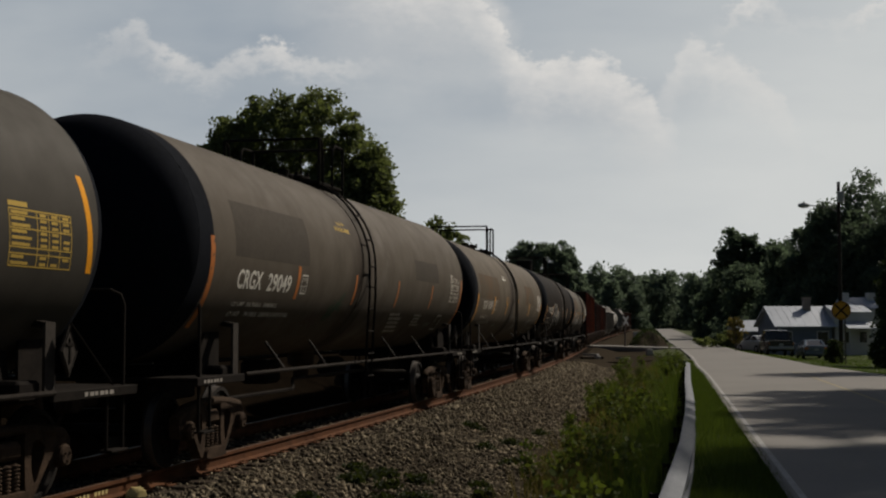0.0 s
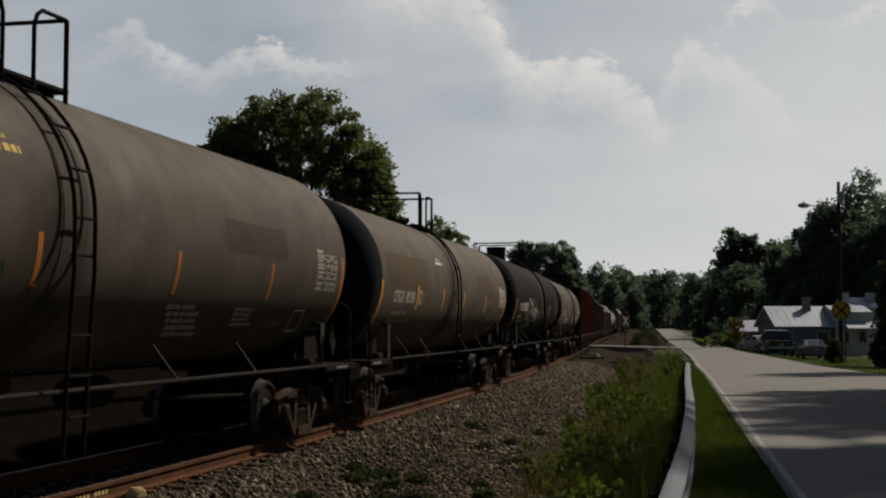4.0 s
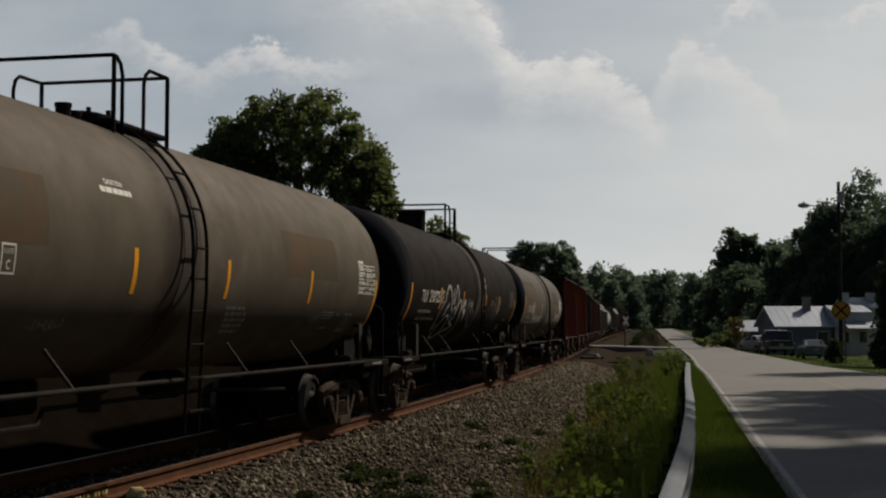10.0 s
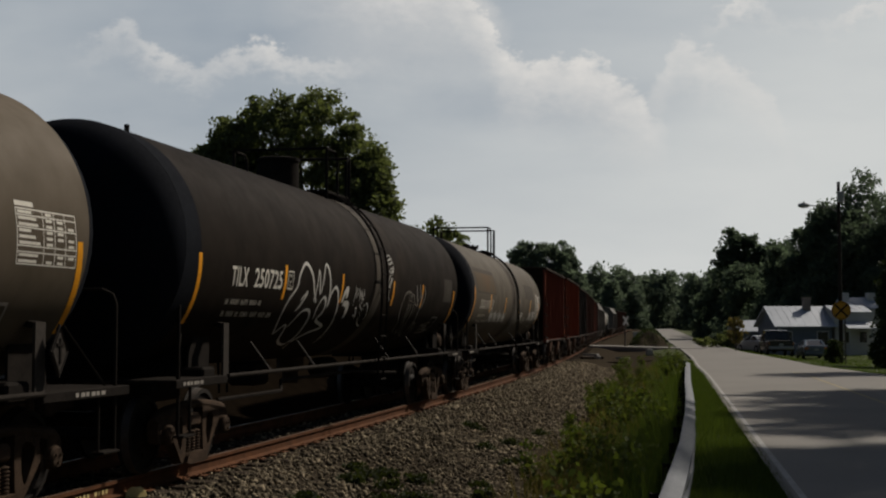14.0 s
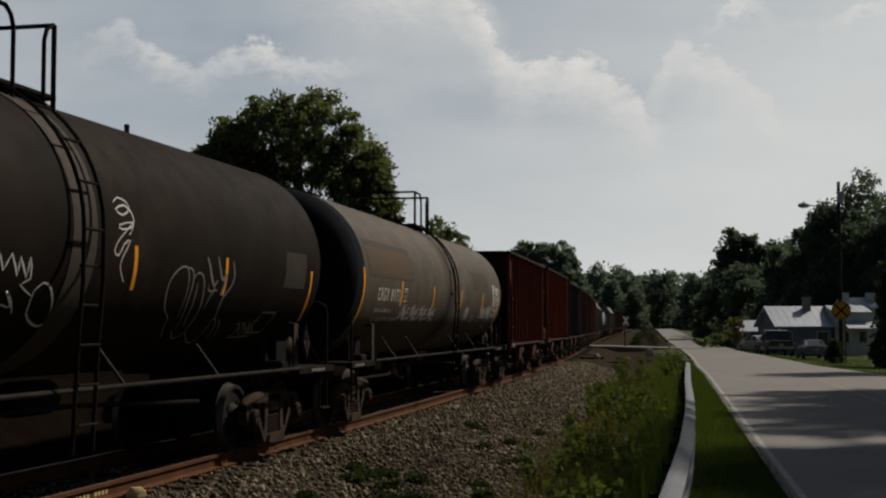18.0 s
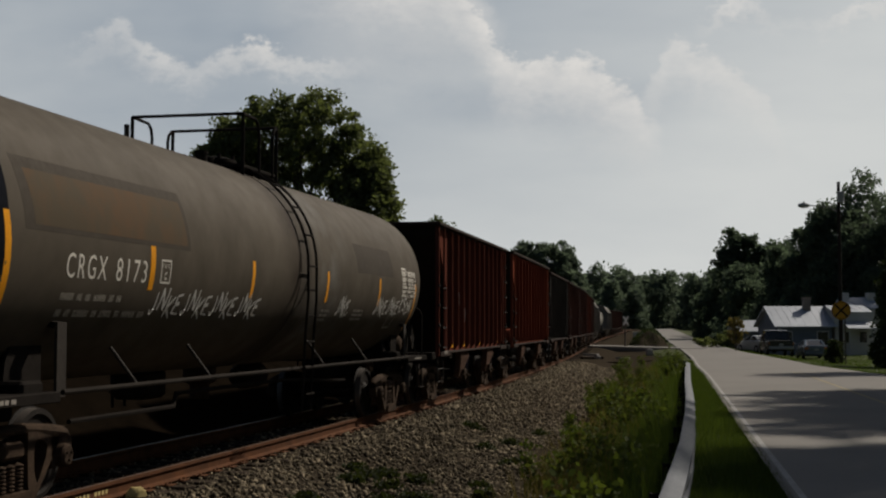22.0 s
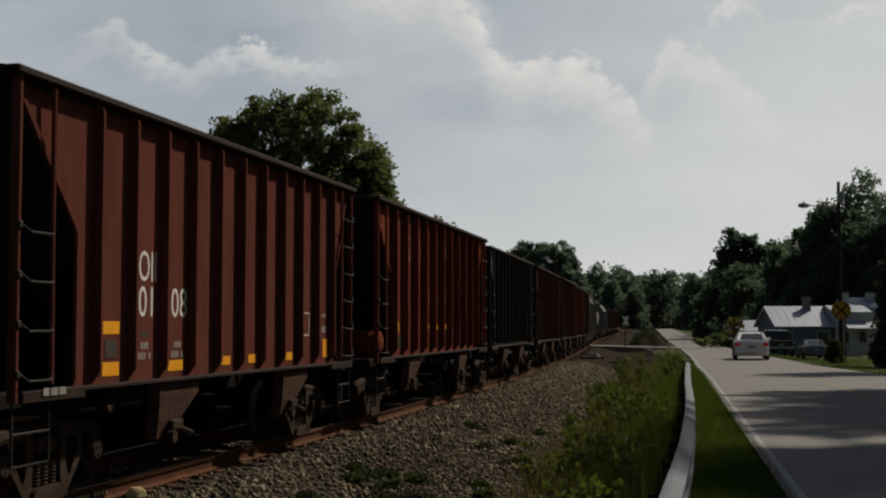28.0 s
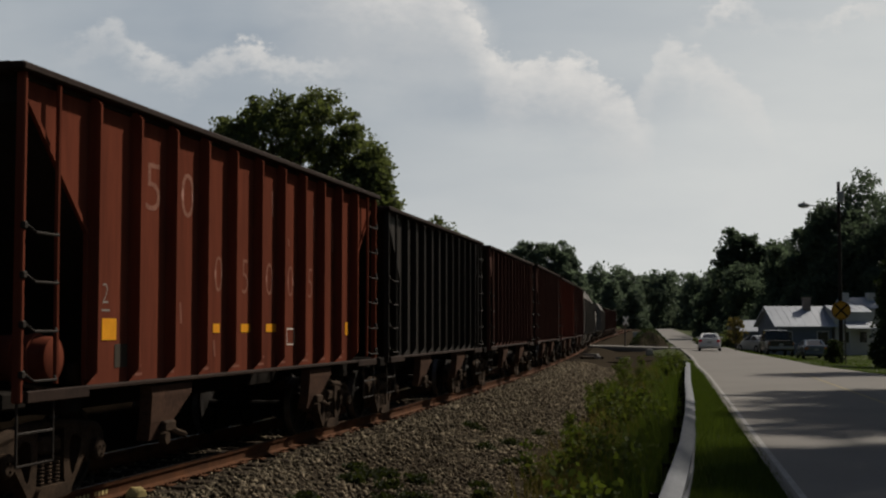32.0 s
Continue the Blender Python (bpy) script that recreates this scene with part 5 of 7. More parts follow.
def hopper_car(label, u, half, rib0, rib_step, ribs, top, body_mat, marks=None, gates=(-1.6, 2.5), near=True, heap=False, tank_mat=None, depth=0.105, lip=0.36, group="open hopper cars of the train"):
    """One open hopper car with ribbed sides, sloping ends and bottom gates."""
    car = thing("hopper_car", label, "hopper car", group)
    sheet_y, bottom = 1.4, 1.14
    e0, e1 = rib0 - lip, rib0 + rib_step * (ribs - 1) + lip
    for sy in (-1, 1):
        # the side sheet; its lower corners are cut away along the sloping ends
        poly = [(e0, bottom), (e1, bottom), (e1, 2.62), (half - 0.14, 3.72), (half - 0.05, top - 0.06), (-half + 0.05, top - 0.06), (-half + 0.14, 3.72), (e0, 2.62)]
        part("side_sheet", Geo().prism(poly, sy * (sheet_y - 0.012), sy * (sheet_y + 0.002)), body_mat, car, smooth=False)
        for xa, xb in ((-half + 0.14, e0), (half - 0.14, e1)):
            d = 0.05 if xa < 0 else -0.05
            part("slope_flange", Geo().prism([(xa, 3.72), (xa + d, 3.74), (xb + d, 2.64), (xb + d, 1.2), (xb, 1.2), (xb, 2.62)], sy * (sheet_y + 0.003), sy * (sheet_y + 0.03)), body_mat, car, smooth=False)
        for k in range(ribs):
            x = rib0 + rib_step * k
            g = Geo()
            g.prism([(sy * sheet_y, bottom), (sy * (sheet_y + depth), bottom + 0.14), (sy * (sheet_y + depth), top - 0.14), (sy * (sheet_y + 0.06), top - 0.08), (sy * sheet_y, top - 0.08)], x - 0.014, x + 0.014, "x")
            g.box((x + 0.012, sy * (sheet_y + depth - 0.003), (bottom + top) / 2), (0.045, 0.014, top - bottom - 0.3), 0.003)
            part("rib", g, body_mat, car)
        chord = Geo().box((0, sy * (sheet_y + 0.06), top - 0.045), (2 * half + 0.26, 0.16, 0.08), 0.02)
        chord.box((0, sy * (sheet_y + 0.005), top - 0.1), (2 * half, 0.03, 0.06), 0.005)
        part("top_chord", chord, chord_brown, car, "soot-brown steel top chord")
        part("side_sill", Geo().box((0, sy * (sheet_y + 0.05), bottom - 0.01), (e1 - e0 + 0.2, 0.12, 0.045), 0.012), chord_brown, car)
        for s in (-1, 1):
            xa, xb = s * half, s * (half - 0.58)
            y = sy * (sheet_y + 0.09)
            part("corner_post", Geo().box((xa, sy * (sheet_y + 0.05), (top + 1.0) / 2), (0.06, 0.09, top - 1.1), 0.012), body_mat, car)
            lean = Geo().tube([(xb, y, top - 0.1), (xb, y, 2.5), (xb - s * 0.02, y, 1.2)], 0.026, 6)
            part("ladder_stile", lean, body_mat, car)
            part("end_sill_plate", Geo().box(((xa + s * (half - 1.25)) / 2, sy * (sheet_y + 0.1), 1.1), (1.15, 0.05, 0.11), 0.01), chord_brown, car)
            for k in range(6):
                z = 1.24 + 0.435 * k
                if z > (2.7 if s < 0 else top - 0.3):
                    break
                yo = y + sy * 0.06
                part("grab_iron", Geo().tube([(xa, y, z + 0.06), (xa - s * 0.05, y + sy * 0.01, z + 0.055), (xa - s * 0.1, yo, z), (xb + s * 0.08, yo, z), (xb, y, z + 0.03)], 0.013, 6), sill_grey, car)
                part("grab_bracket", Geo().box((xa, y, z + 0.06), (0.07, 0.05, 0.07), 0.012), sill_grey, car)
            xs = xb - s * 0.06
            step = Geo().tube([(xa, sy * 1.45, 1.05), (xa, sy * 1.45, 0.5), (xs, sy * 1.45, 0.5), (xs, sy * 1.45, 1.05)], 0.014, 6).tube([(xa, sy * 1.45, 0.78), (xs, sy * 1.45, 0.78)], 0.014, 6)
            part("sill_step", step, sill_grey, car, "grey steel sill step")
    for s in (-1, 1):
        end = Geo()
        e = abs(e0) if s < 0 else abs(e1)
        end.prism([(s * (half - 0.045), top - 0.08), (s * (half - 0.13), 3.72), (s * (e + 0.01), 2.6), (s * (e - 1.4), 1.1), (s * (e - 1.46), 1.14), (s * (e - 0.05), 2.66), (s * (half - 0.2), 3.78), (s * (half - 0.11), top - 0.08)], -sheet_y + 0.01, sheet_y - 0.01)
        # black instead of the body colour: the end's shade put into the sheet
        part("slope_sheet", end, coal_black, car, "sloping end sheet, coloured black for its shade", smooth=False)
        part("end_chord", Geo().box((s * (half + 0.05), 0, top - 0.05), (0.16, 2 * sheet_y, 0.1), 0.02), chord_brown, car)
        deck = Geo()
        deck.box((s * (half - 0.1), 0, 1.06), (0.5, 2.7, 0.16), 0.02)
        deck.box((s * (half - 1.0), 0, 0.9), (2.4, 0.34, 0.34), 0.03)
        deck.box((s * (half - 1.3), 0, 1.0), (0.36, 2.6, 0.26), 0.03)
        for y in (-0.7, 0.7):
            deck.prism([(s * (half - 0.15), 1.1), (s * (half - 0.05), 1.1), (s * (half - 0.75), 2.9), (s * (half - 0.85), 2.9)], y - 0.04, y + 0.04)
        part("end_frame", deck, frame_black, car, "dark end platform and struts")
        part("coupler", coupler_geo(s * (half + 0.1), s), cast_brown, car)
    if tank_mat:
        part("brake_reservoir", Geo().lathe([(-0.5, 0), (-0.5, 0.1), (-0.46, 0.2), (-0.3, 0.22), (-0.29, 0.235), (-0.23, 0.235), (-0.22, 0.22), (-0.12, 0.22), (-0.11, 0.235), (-0.05, 0.235), (-0.04, 0.22), (0.4, 0.2), (0.46, 0)], "y", (-half + 0.92, -0.84, 1.42), 20), tank_mat, car, "round banded brake reservoir")
        part("brake_valve", Geo().box((-half + 1.42, -1.25, 1.26), (0.16, 0.14, 0.2), 0.03).cyl((-half + 1.5, -1.3, 1.3), (-half + 1.6, -1.32, 1.32), 0.05, 8).tube([(-half + 0.5, -1.1, 1.2), (-half + 0.8, -1.2, 1.15), (-half + 1.2, -1.2, 1.1)], 0.02, 6), cast_brown, car)
    part("brake_cylinder", Geo().cyl((half - 0.8, -0.9, 1.35), (half - 0.8, -0.2, 1.35), 0.16, 14), body_mat, car)
    for cx in gates:
        for sy in (-1, 1):
            rings = [[(cx + o - w, sy * y, z), (cx + o + w, sy * y, z), (cx + o + w, sy * (y - 0.14), z), (cx + o - w, sy * (y - 0.14), z)] for o, w, y, z in ((0, 0.55, 1.44, 1.08), (0, 0.53, 1.44, 0.96), (-0.2, 0.3, 1.41, 0.68), (-0.28, 0.16, 1.36, 0.48))]
            g = part("hopper_gate", Geo().loft(rings), gate_brown, car, smooth=False)
            part("gate_latch", Geo().box((cx - 0.1, sy * 1.43, 0.62), (0.3, 0.08, 0.12), 0.02).cyl((cx - 0.02, sy * 1.43, 0.58), (cx + 0.22, sy * 1.5, 0.5), 0.035, 6).cyl((cx - 0.25, sy * 1.42, 0.5), (cx - 0.25, sy * 1.5, 0.5), 0.07, 8), cast_brown, g)
    part("centre_sill", Geo().box((0, 0, 0.95), (2 * half - 2.5, 0.4, 0.36), 0.03), frame_black, car)
    if heap:
        rng = np.random.default_rng(int(u))
        n, m = 24, 8
        v = []
        for i in range(n + 1):
            for j in range(m + 1):
                x, y = (-1 + 2 * i / n) * (half - 0.2), (-1 + 2 * j / m) * 1.38
                edge = (1 - abs(2 * j / m - 1) ** 2) * (1 - abs(2 * i / n - 1) ** 6)
                v.append((x, y, top - 0.3 + 0.32 * edge + 0.05 * rng.random()))
        part("load", Geo().add(v, [(i * (m + 1) + j, (i + 1) * (m + 1) + j, (i + 1) * (m + 1) + j + 1, i * (m + 1) + j + 1) for i in range(n) for j in range(m)]), ballast_bed, car, "heaped grey stone load")
    for x in (-half + 1.32, half - 1.32):
        add_truck(car, x, near)
    if marks:
        marks(car, FlatSkin(sheet_y + 0.002, 0.31 if lip > 0.1 else 0.0), half)
    movers.append((car, u, half - 1.32))
    return car


def square(car, skin, x0, x1, z0, z1):
    part("reflective_square", skin.patch(x0, x1, z0, z1, 0.006), stripe_amber, car, "amber reflective square")


def marks_0108(car, skin, half):
    lettering("OII", 0.33, 0.42, -2.86, 2.2, skin, letter_white, car, 0.0)
    lettering("01", 0.33, 0.34, -2.86, 1.82, skin, letter_white, car, 0.0)
    lettering("08", 0.33, 0.42, -2.04, 1.82, skin, letter_white, car, 0.0)
    square(car, skin, -3.66, -3.3, 1.64, 1.77)
    square(car, skin, -3.66, -3.3, 1.22, 1.36)
    part("decal", skin.patch(-3.6, -3.35, 1.4, 1.58, 0.006), patch_dark, car)
    square(car, skin, -2.12, -1.72, 1.22, 1.34)
    for x in (-0.4, 0.5, 1.95):
        square(car, skin, x - 0.16, x + 0.12, 1.24, 1.35)
    square(car, skin, 3.5, 3.75, 1.24, 1.52)
    for z, x in ((1.6, -2.86), (1.48, -2.86), (1.37, -2.86), (1.48, -2.02), (1.37, -2.02)):
        tagged(part("stencil_text", skin.bars([(x + 0.065 * k, x + 0.045 + 0.065 * k, z, 0.07) for k in range(5) if (k + int(z * 100)) % 4]), letter_faded if z < 1.55 else patch_dark, car), kind="stuff")
    part("stencil_box", skin.border(2.55, 2.85, 1.58, 1.92, 0.016), letter_white, car)
    tagged(part("stencil_text", skin.bars([(3.45, 3.52, 1.86, 0.05), (3.56, 3.66, 1.86, 0.05), (3.46, 3.53, 1.62, 0.1), (3.56, 3.63, 1.62, 0.1), (3.66, 3.7, 1.62, 0.1)]), letter_faded, car), kind="stuff")
    tagged(part("stencil_text", FlatSkin(1.535).bars([(-half + 0.5, -half + 0.6, 1.1, 0.07), (-half + 0.63, -half + 0.75, 1.1, 0.07), (-half + 0.78, -half + 0.9, 1.1, 0.07)]), letter_faded, car), kind="stuff")


def marks_50(car, skin, half):
    for t, x in (("5", -3.22), ("0", -2.3)):
        lettering(t, 0.52, 0.36, x, 2.97, skin, letter_ghost, car, -0.012)
    for t, x, w in (("0", -1.29, 0.24), ("5", -0.38, 0.2), ("0", 0.5, 0.26), ("0", 1.38, 0.24), ("5", 2.3, 0.2)):
        lettering(t, 0.44, w, x, 2.14, skin, letter_ghost if x < 1 else letter_faint, car, -0.018)
    for x, z, h in ((0.72, 3.22, 0.36), (2.55, 3.0, 0.5), (3.5, 2.9, 0.45), (1.4, 2.86, 0.1), (-2.3, 1.75, 0.24), (-1.3, 1.35, 0.2)):
        part("stencil_stroke", skin.patch(x, x + 0.05, z, z + h, 0.004, -0.03), letter_faint, car)
    lettering("2", 0.2, 0.12, -4.17, 1.95, skin, letter_faded, car, -0.02)
    part("stencil_stroke", skin.patch(-4.19, -4.02, 1.87, 1.89, 0.004), letter_faded, car)
    square(car, skin, -4.18, -3.87, 1.58, 1.8)
    part("decal", skin.patch(-3.9, -3.62, 1.3, 1.54, 0.006), patch_dark, car)
    for x0, x1 in ((-1.34, -1.13), (-0.42, -0.1), (0.5, 0.9)):
        square(car, skin, x0, x1, 1.64, 1.75)
    part("stencil_box", skin.border(1.36, 1.68, 1.45, 1.69, 0.02), letter_white, car)
    square(car, skin, 4.22, 4.4, 1.57, 1.78)
    rng = random.Random(2)
    rows = []
    for k in range(10):
        x = -4.45 + 0.925 * k
        rows += [(x, x + rng.uniform(0.1, 0.3), 1.2 + 0.09 * j, 0.03) for j in range(rng.randint(1, 2))]
    tagged(part("stencil_text", skin.bars(rows), letter_faint, car), kind="stuff")


def box_like_car(label, u, half, top, body_mat, group="grey covered cars of the train"):
    """A covered hopper seen far off: rounded sides, roof hatches, bottom gates."""
    car = thing("covered_hopper_car", label, "hopper car", group)
    ring = lambda x, k: [(x, y * k, z) for y, z in ((-1.45, 1.2), (-1.52, 2.4), (-1.45, 3.5), (-0.9, top - 0.1), (0, top), (0.9, top - 0.1), (1.45, 3.5), (1.52, 2.4), (1.45, 1.2))]
    part("body", Geo().loft([ring(-half, 1), ring(0, 1), ring(half, 1)]), body_mat, car)
    for k in range(8):
        x = -half + 0.8 + k * (2 * half - 1.6) / 7
        part("rib", Geo().prism([(-1.45, 1.2), (-1.6, 1.2), (-1.6, 3.4), (-1.45, 3.5)], x - 0.04, x + 0.04, "x"), body_mat, car)
    part("running_board", Geo().box((0, 0, top + 0.06), (2 * half, 0.6, 0.05), 0.01), sill_grey, car)
    for k in (-1, 0, 1):
        cx = k * (half - 2.8) * 0.8
        part("hopper_gate", Geo().loft([[(cx - w, -y, z), (cx + w, -y, z), (cx + w, y, z), (cx - w, y, z)] for w, y, z in ((1.2, 1.4, 1.2), (0.4, 1.1, 0.4))]), body_mat, car, smooth=False)
    part("underframe", Geo().box((0, 0, 0.95), (2 * half + 0.4, 0.4, 0.36), 0.03), frame_black, car)
    for s in (-1, 1):
        part("coupler", coupler_geo(s * (half + 0.1), s), cast_brown, car)
        add_truck(car, s * (half - 1.3), False)
    movers.append((car, u, half - 1.3))


def flat_car(u, half):
    """A flat car that carries a pale machine."""
    car = thing("flat_car", "dark flat car of the train with a bolted deck", "flat car")
    part("deck", Geo().box((0, 0, 1.15), (2 * half, 2.8, 0.14), 0.02), frame_black, car)
    part("centre_sill", Geo().box((0, 0, 0.92), (2 * half, 0.5, 0.4), 0.05), frame_black, car)
    part("stake_frame", Geo().box((-half + 0.3, 0, 2.1), (0.12, 2.6, 0.12), 0.02).box((-half + 0.3, -1.25, 1.7), (0.12, 0.12, 1.0), 0.02).box((-half + 0.3, 1.25, 1.7), (0.12, 0.12, 1.0), 0.02).box((-half + 3.2, 0, 2.3), (0.12, 2.6, 0.12), 0.02).box((-half + 3.2, -1.25, 1.75), (0.12, 0.12, 1.1), 0.02).box((-half + 3.2, 1.25, 1.75), (0.12, 0.12, 1.1), 0.02), tank_light, car)
    part("load_tank", Geo().lathe([(-1.6, 0), (-1.5, 0.6), (1.5, 0.6), (1.6, 0)], "x", (2.0, 0, 1.85), 16), tank_light, car)
    part("load_crate", Geo().box((-2.2, -0.2, 1.7), (1.8, 1.8, 0.95), 0.08), car_grey, car)
    for s in (-1, 1):
        part("coupler", coupler_geo(s * half, s), cast_brown, car)
        add_truck(car, s * (half - 1.6), False)
    movers.append((car, u, half - 1.6))


tank_car("dark grey railway tank car with yellow stencils", 1.23, 7.65, 1.48, 2.66, tank_old, head_black_shaded, marks_old)
tank_car("dusty grey-brown tank car with white lettering and orange strips", 20.16, 7.96, 1.5, 2.74, tank_grey, head_black_shaded, marks_29049, -1.37, xa=-8.33, xl=-1.15, arms=(0.22, 0.66))
tank_car("dusty tan-grey tank car with amber strips and ochre patches", 38.41, 7.61, 1.48, 2.62, tank_tan, head_black_shaded, marks_8008, -1.05, xl=-0.6, arms=(0.22, 0.68))
tank_car("near-black tank car covered in white spray-painted graffiti", 56.91, 7.64, 1.48, 2.65, tank_black, head_black_shaded, marks_250725, -0.3, "drum", drum=True, xl=0.4, arms=(0.68, 0.2))
tank_car("dusty tan-grey tank car with white tags along its side", 75.29, 7.66, 1.48, 2.6, tank_dun, head_black_shaded, marks_8173, -0.32, drum=True, xl=0.25, arms=(0.69, 0.19))
hopper_car("brown-red ribbed steel hopper car with amber squares", 90.2, 5.2, -3.67, 0.788, 11, 4.0, rib_red, marks_0108)
hopper_car("rust-red ribbed steel hopper car with faded lettering", 103.1, 5.95, -4.61, 0.925, 11, 4.04, rust_red, marks_50, (-2.62, 2.9), heap=True, tank_mat=rust_red, depth=0.13, lip=0.06)
hopper_car("black ribbed steel hopper car", 115.2, 5.2, -3.67, 0.788, 11, 3.92, coal_black)
hopper_car("dark brown-red ribbed steel hopper car", 127.2, 5.3, -3.7, 0.8, 11, 3.92, dark_red)
hopper_car("dark brown-red ribbed steel hopper car", 139.1, 5.2, -3.67, 0.788, 11, 3.95, dark_red, near=False)
hopper_car("brown-red ribbed steel hopper car", 150.7, 5.2, -3.67, 0.788, 11, 3.92, rib_red, near=False)
hopper_car("dark brown-red ribbed steel hopper car", 162.6, 5.2, -3.67, 0.788, 11, 3.95, dark_red, near=False)
box_like_car("pale grey covered hopper car", 176.0, 6.6, 4.4, car_grey)
box_like_car("pale grey covered hopper car", 191.2, 6.8, 4.5, car_grey)
tank_car("pale grey tank car far down the train", 208.2, 7.4, 1.45, 2.6, tank_light, tank_light, None, near=False)
flat_car(226.0, 7.5)
box_like_car("pale grey covered hopper car", 243.0, 7.0, 4.4, car_grey)
for k in range(4):
    hopper_car("dark brown-red ribbed steel hopper car", 258.0 + 12.1 * k, 5.2, -3.67, 0.788, 11, 3.92, dark_red, near=False)

# ---- plants ----


def leaf_cloud(centres, radii, count, size, rng, squash=0.8):
    """Small leaf faces scattered in clumps. centres (n, 3), radii (n,)."""
    n = len(centres)
    k = rng.integers(0, n, count)
    d = rng.normal(size=(count, 3))
    d /= np.linalg.norm(d, axis=1)[:, None]
    d *= (rng.random(count) ** 0.5)[:, None]
    d[:, 2] *= squash
    p = centres[k] + d * radii[k][:, None]
    a = rng.normal(size=(count, 3))
    a /= np.linalg.norm(a, axis=1)[:, None]
    b = np.cross(a, rng.normal(size=(count, 3)))
    b /= np.linalg.norm(b, axis=1)[:, None]
    s = size * rng.uniform(0.6, 1.4, count)
    a, b = a * s[:, None], b * (s * 0.6)[:, None]
    v = np.stack([p - a, p - b * 0.9 - a * 0.1, p + a, p + b + a * 0.15], 1)
    return v.reshape(-1, 3)


def quads(v):
    return np.arange(len(v)).reshape(-1, 4)


def crown_clumps(blobs, per, rng, clump):
    """Clump centres spread through and over ellipsoids (x, y, z, rx, ry, rz)."""
    cs, rs = [], []
    for x, y, z, a, b, c in blobs:
        d = rng.normal(size=(per, 3))
        d /= np.linalg.norm(d, axis=1)[:, None]
        d *= (0.45 + 0.55 * rng.random(per) ** 0.6)[:, None]
        cs.append(np.array([x, y, z]) + d * np.array([a, b, c]))
        rs.append(clump * rng.uniform(0.6, 1.3, per))
    return np.concatenate(cs), np.concatenate(rs)


def tree(name, label, x, y, blobs, height, trunk_r, seed, leaves=9000, size=0.16, per=60, clump=0.7, leaf=None, group="", z=None):
    """A trunk with limbs and a crown of small leaves. blobs in metres from the tree's foot."""
    rng = np.random.default_rng(seed)
    rnd = random.Random(seed)
    z = ground_at(x, y) - 0.1 if z is None else z
    t = thing(name, label, "tree", group, pose(x, y, z))
    g = Geo()
    fork = height * 0.4
    pts = [(0, 0, 0), (0.05, 0.02, fork * 0.5), (0.0, 0.05, fork), (0.1, 0, height * 0.62), (0, 0, height * 0.8)]
    rad = [trunk_r * 1.25, trunk_r, trunk_r * 0.85, trunk_r * 0.5, trunk_r * 0.15]
    for (p, q), (r, r2) in zip(zip(pts, pts[1:]), zip(rad, rad[1:])):
        g.cyl(p, q, r, 9, r2)
    part("trunk", g, bark, t)
    limbs = Geo()
    for bx, by, bz, ba, bb, bc in blobs:
        for _ in range(3):
            e = Vector((bx + rnd.uniform(-0.6, 0.6) * ba, by + rnd.uniform(-0.6, 0.6) * bb, bz + rnd.uniform(-0.4, 0.6) * bc))
            s = Vector((0, 0, rnd.uniform(0.5, 1.0) * min(fork * 1.3, max(0.5, e.z - 0.3))))
            m = s.lerp(e, 0.5) + Vector((0, 0, 0.08 * height * rnd.random()))
            limbs.cyl(s, m, trunk_r * 0.35, 6, trunk_r * 0.22)
            limbs.cyl(m, e, trunk_r * 0.22, 6, trunk_r * 0.05)
    part("branchwork", limbs, bark, t)
    cs, rs = crown_clumps(blobs, per, rng, clump)
    v = leaf_cloud(cs, rs, leaves, size, rng)
    part("crown", raw_mesh("crown", v, quads(v), leaf or tree_leaf), parent=t, label="dense dark green foliage")
    return t


# the big tree behind the train
tree("broadleaf_tree", "tall broadleaf tree with a dense dark green crown", -6.6, 60, [
    (-0.4, 0, 10.7, 2.4, 2.5, 2.3), (-2.9, 0.3, 8.9, 1.8, 2.0, 1.9), (-3.7, 0, 8.0, 1.2, 1.4, 1.4), (-1.6, 0, 10.4, 1.8, 1.9, 2.0), (0.8, 0, 10.6, 2.0, 2.2, 2.3), (2.5, 0.2, 9.3, 1.4, 1.8, 2.0), (1.2, -0.3, 7.4, 2.8, 2.5, 2.4), (-1.8, 0, 6.8, 2.6, 2.4, 2.2), (3.25, 0.2, 7.3, 1.2, 1.6, 2.0), (2.9, 0, 5.2, 1.6, 1.8, 1.8), (0.4, 0, 4.8, 2.6, 2.3, 1.8), (-3.0, 0, 10.0, 1.3, 1.5, 1.5), (-4.0, 0.2, 9.5, 0.8, 0.9, 0.8), (3.2, 0, 8.7, 1.0, 1.3, 1.2)],
    12.3, 0.32, 11, leaves=76000, size=0.1, per=80, clump=0.5)
tree("broadleaf_tree", "smaller round-topped green tree behind the train", -0.9, 110, [(0, 0, 9.0, 1.9, 2.0, 2.3), (1.6, 0, 8.2, 1.5, 1.6, 1.8), (-0.5, 0, 5.6, 2.4, 2.2, 2.8), (-2.6, 0, 8.0, 1.2, 1.4, 1.6)], 9.5, 0.25, 12, leaves=6000, size=0.17, per=45, clump=0.6)
tree("broadleaf_tree", "broad green tree beyond the curve of the track", 16.6, 200, [(0, 0, 11.0, 3.6, 3.4, 3.2), (2.0, 0, 8.6, 2.8, 3.0, 3.4), (-4.2, 0, 10.8, 2.0, 2.6, 3.0), (0, 0, 6.0, 4.4, 4.0, 4.0), (3.6, 0, 5.6, 2.2, 2.4, 2.6)], 13, 0.4, 13, leaves=22000, size=0.25, per=70, clump=0.9, leaf=far_leaf_hazed)


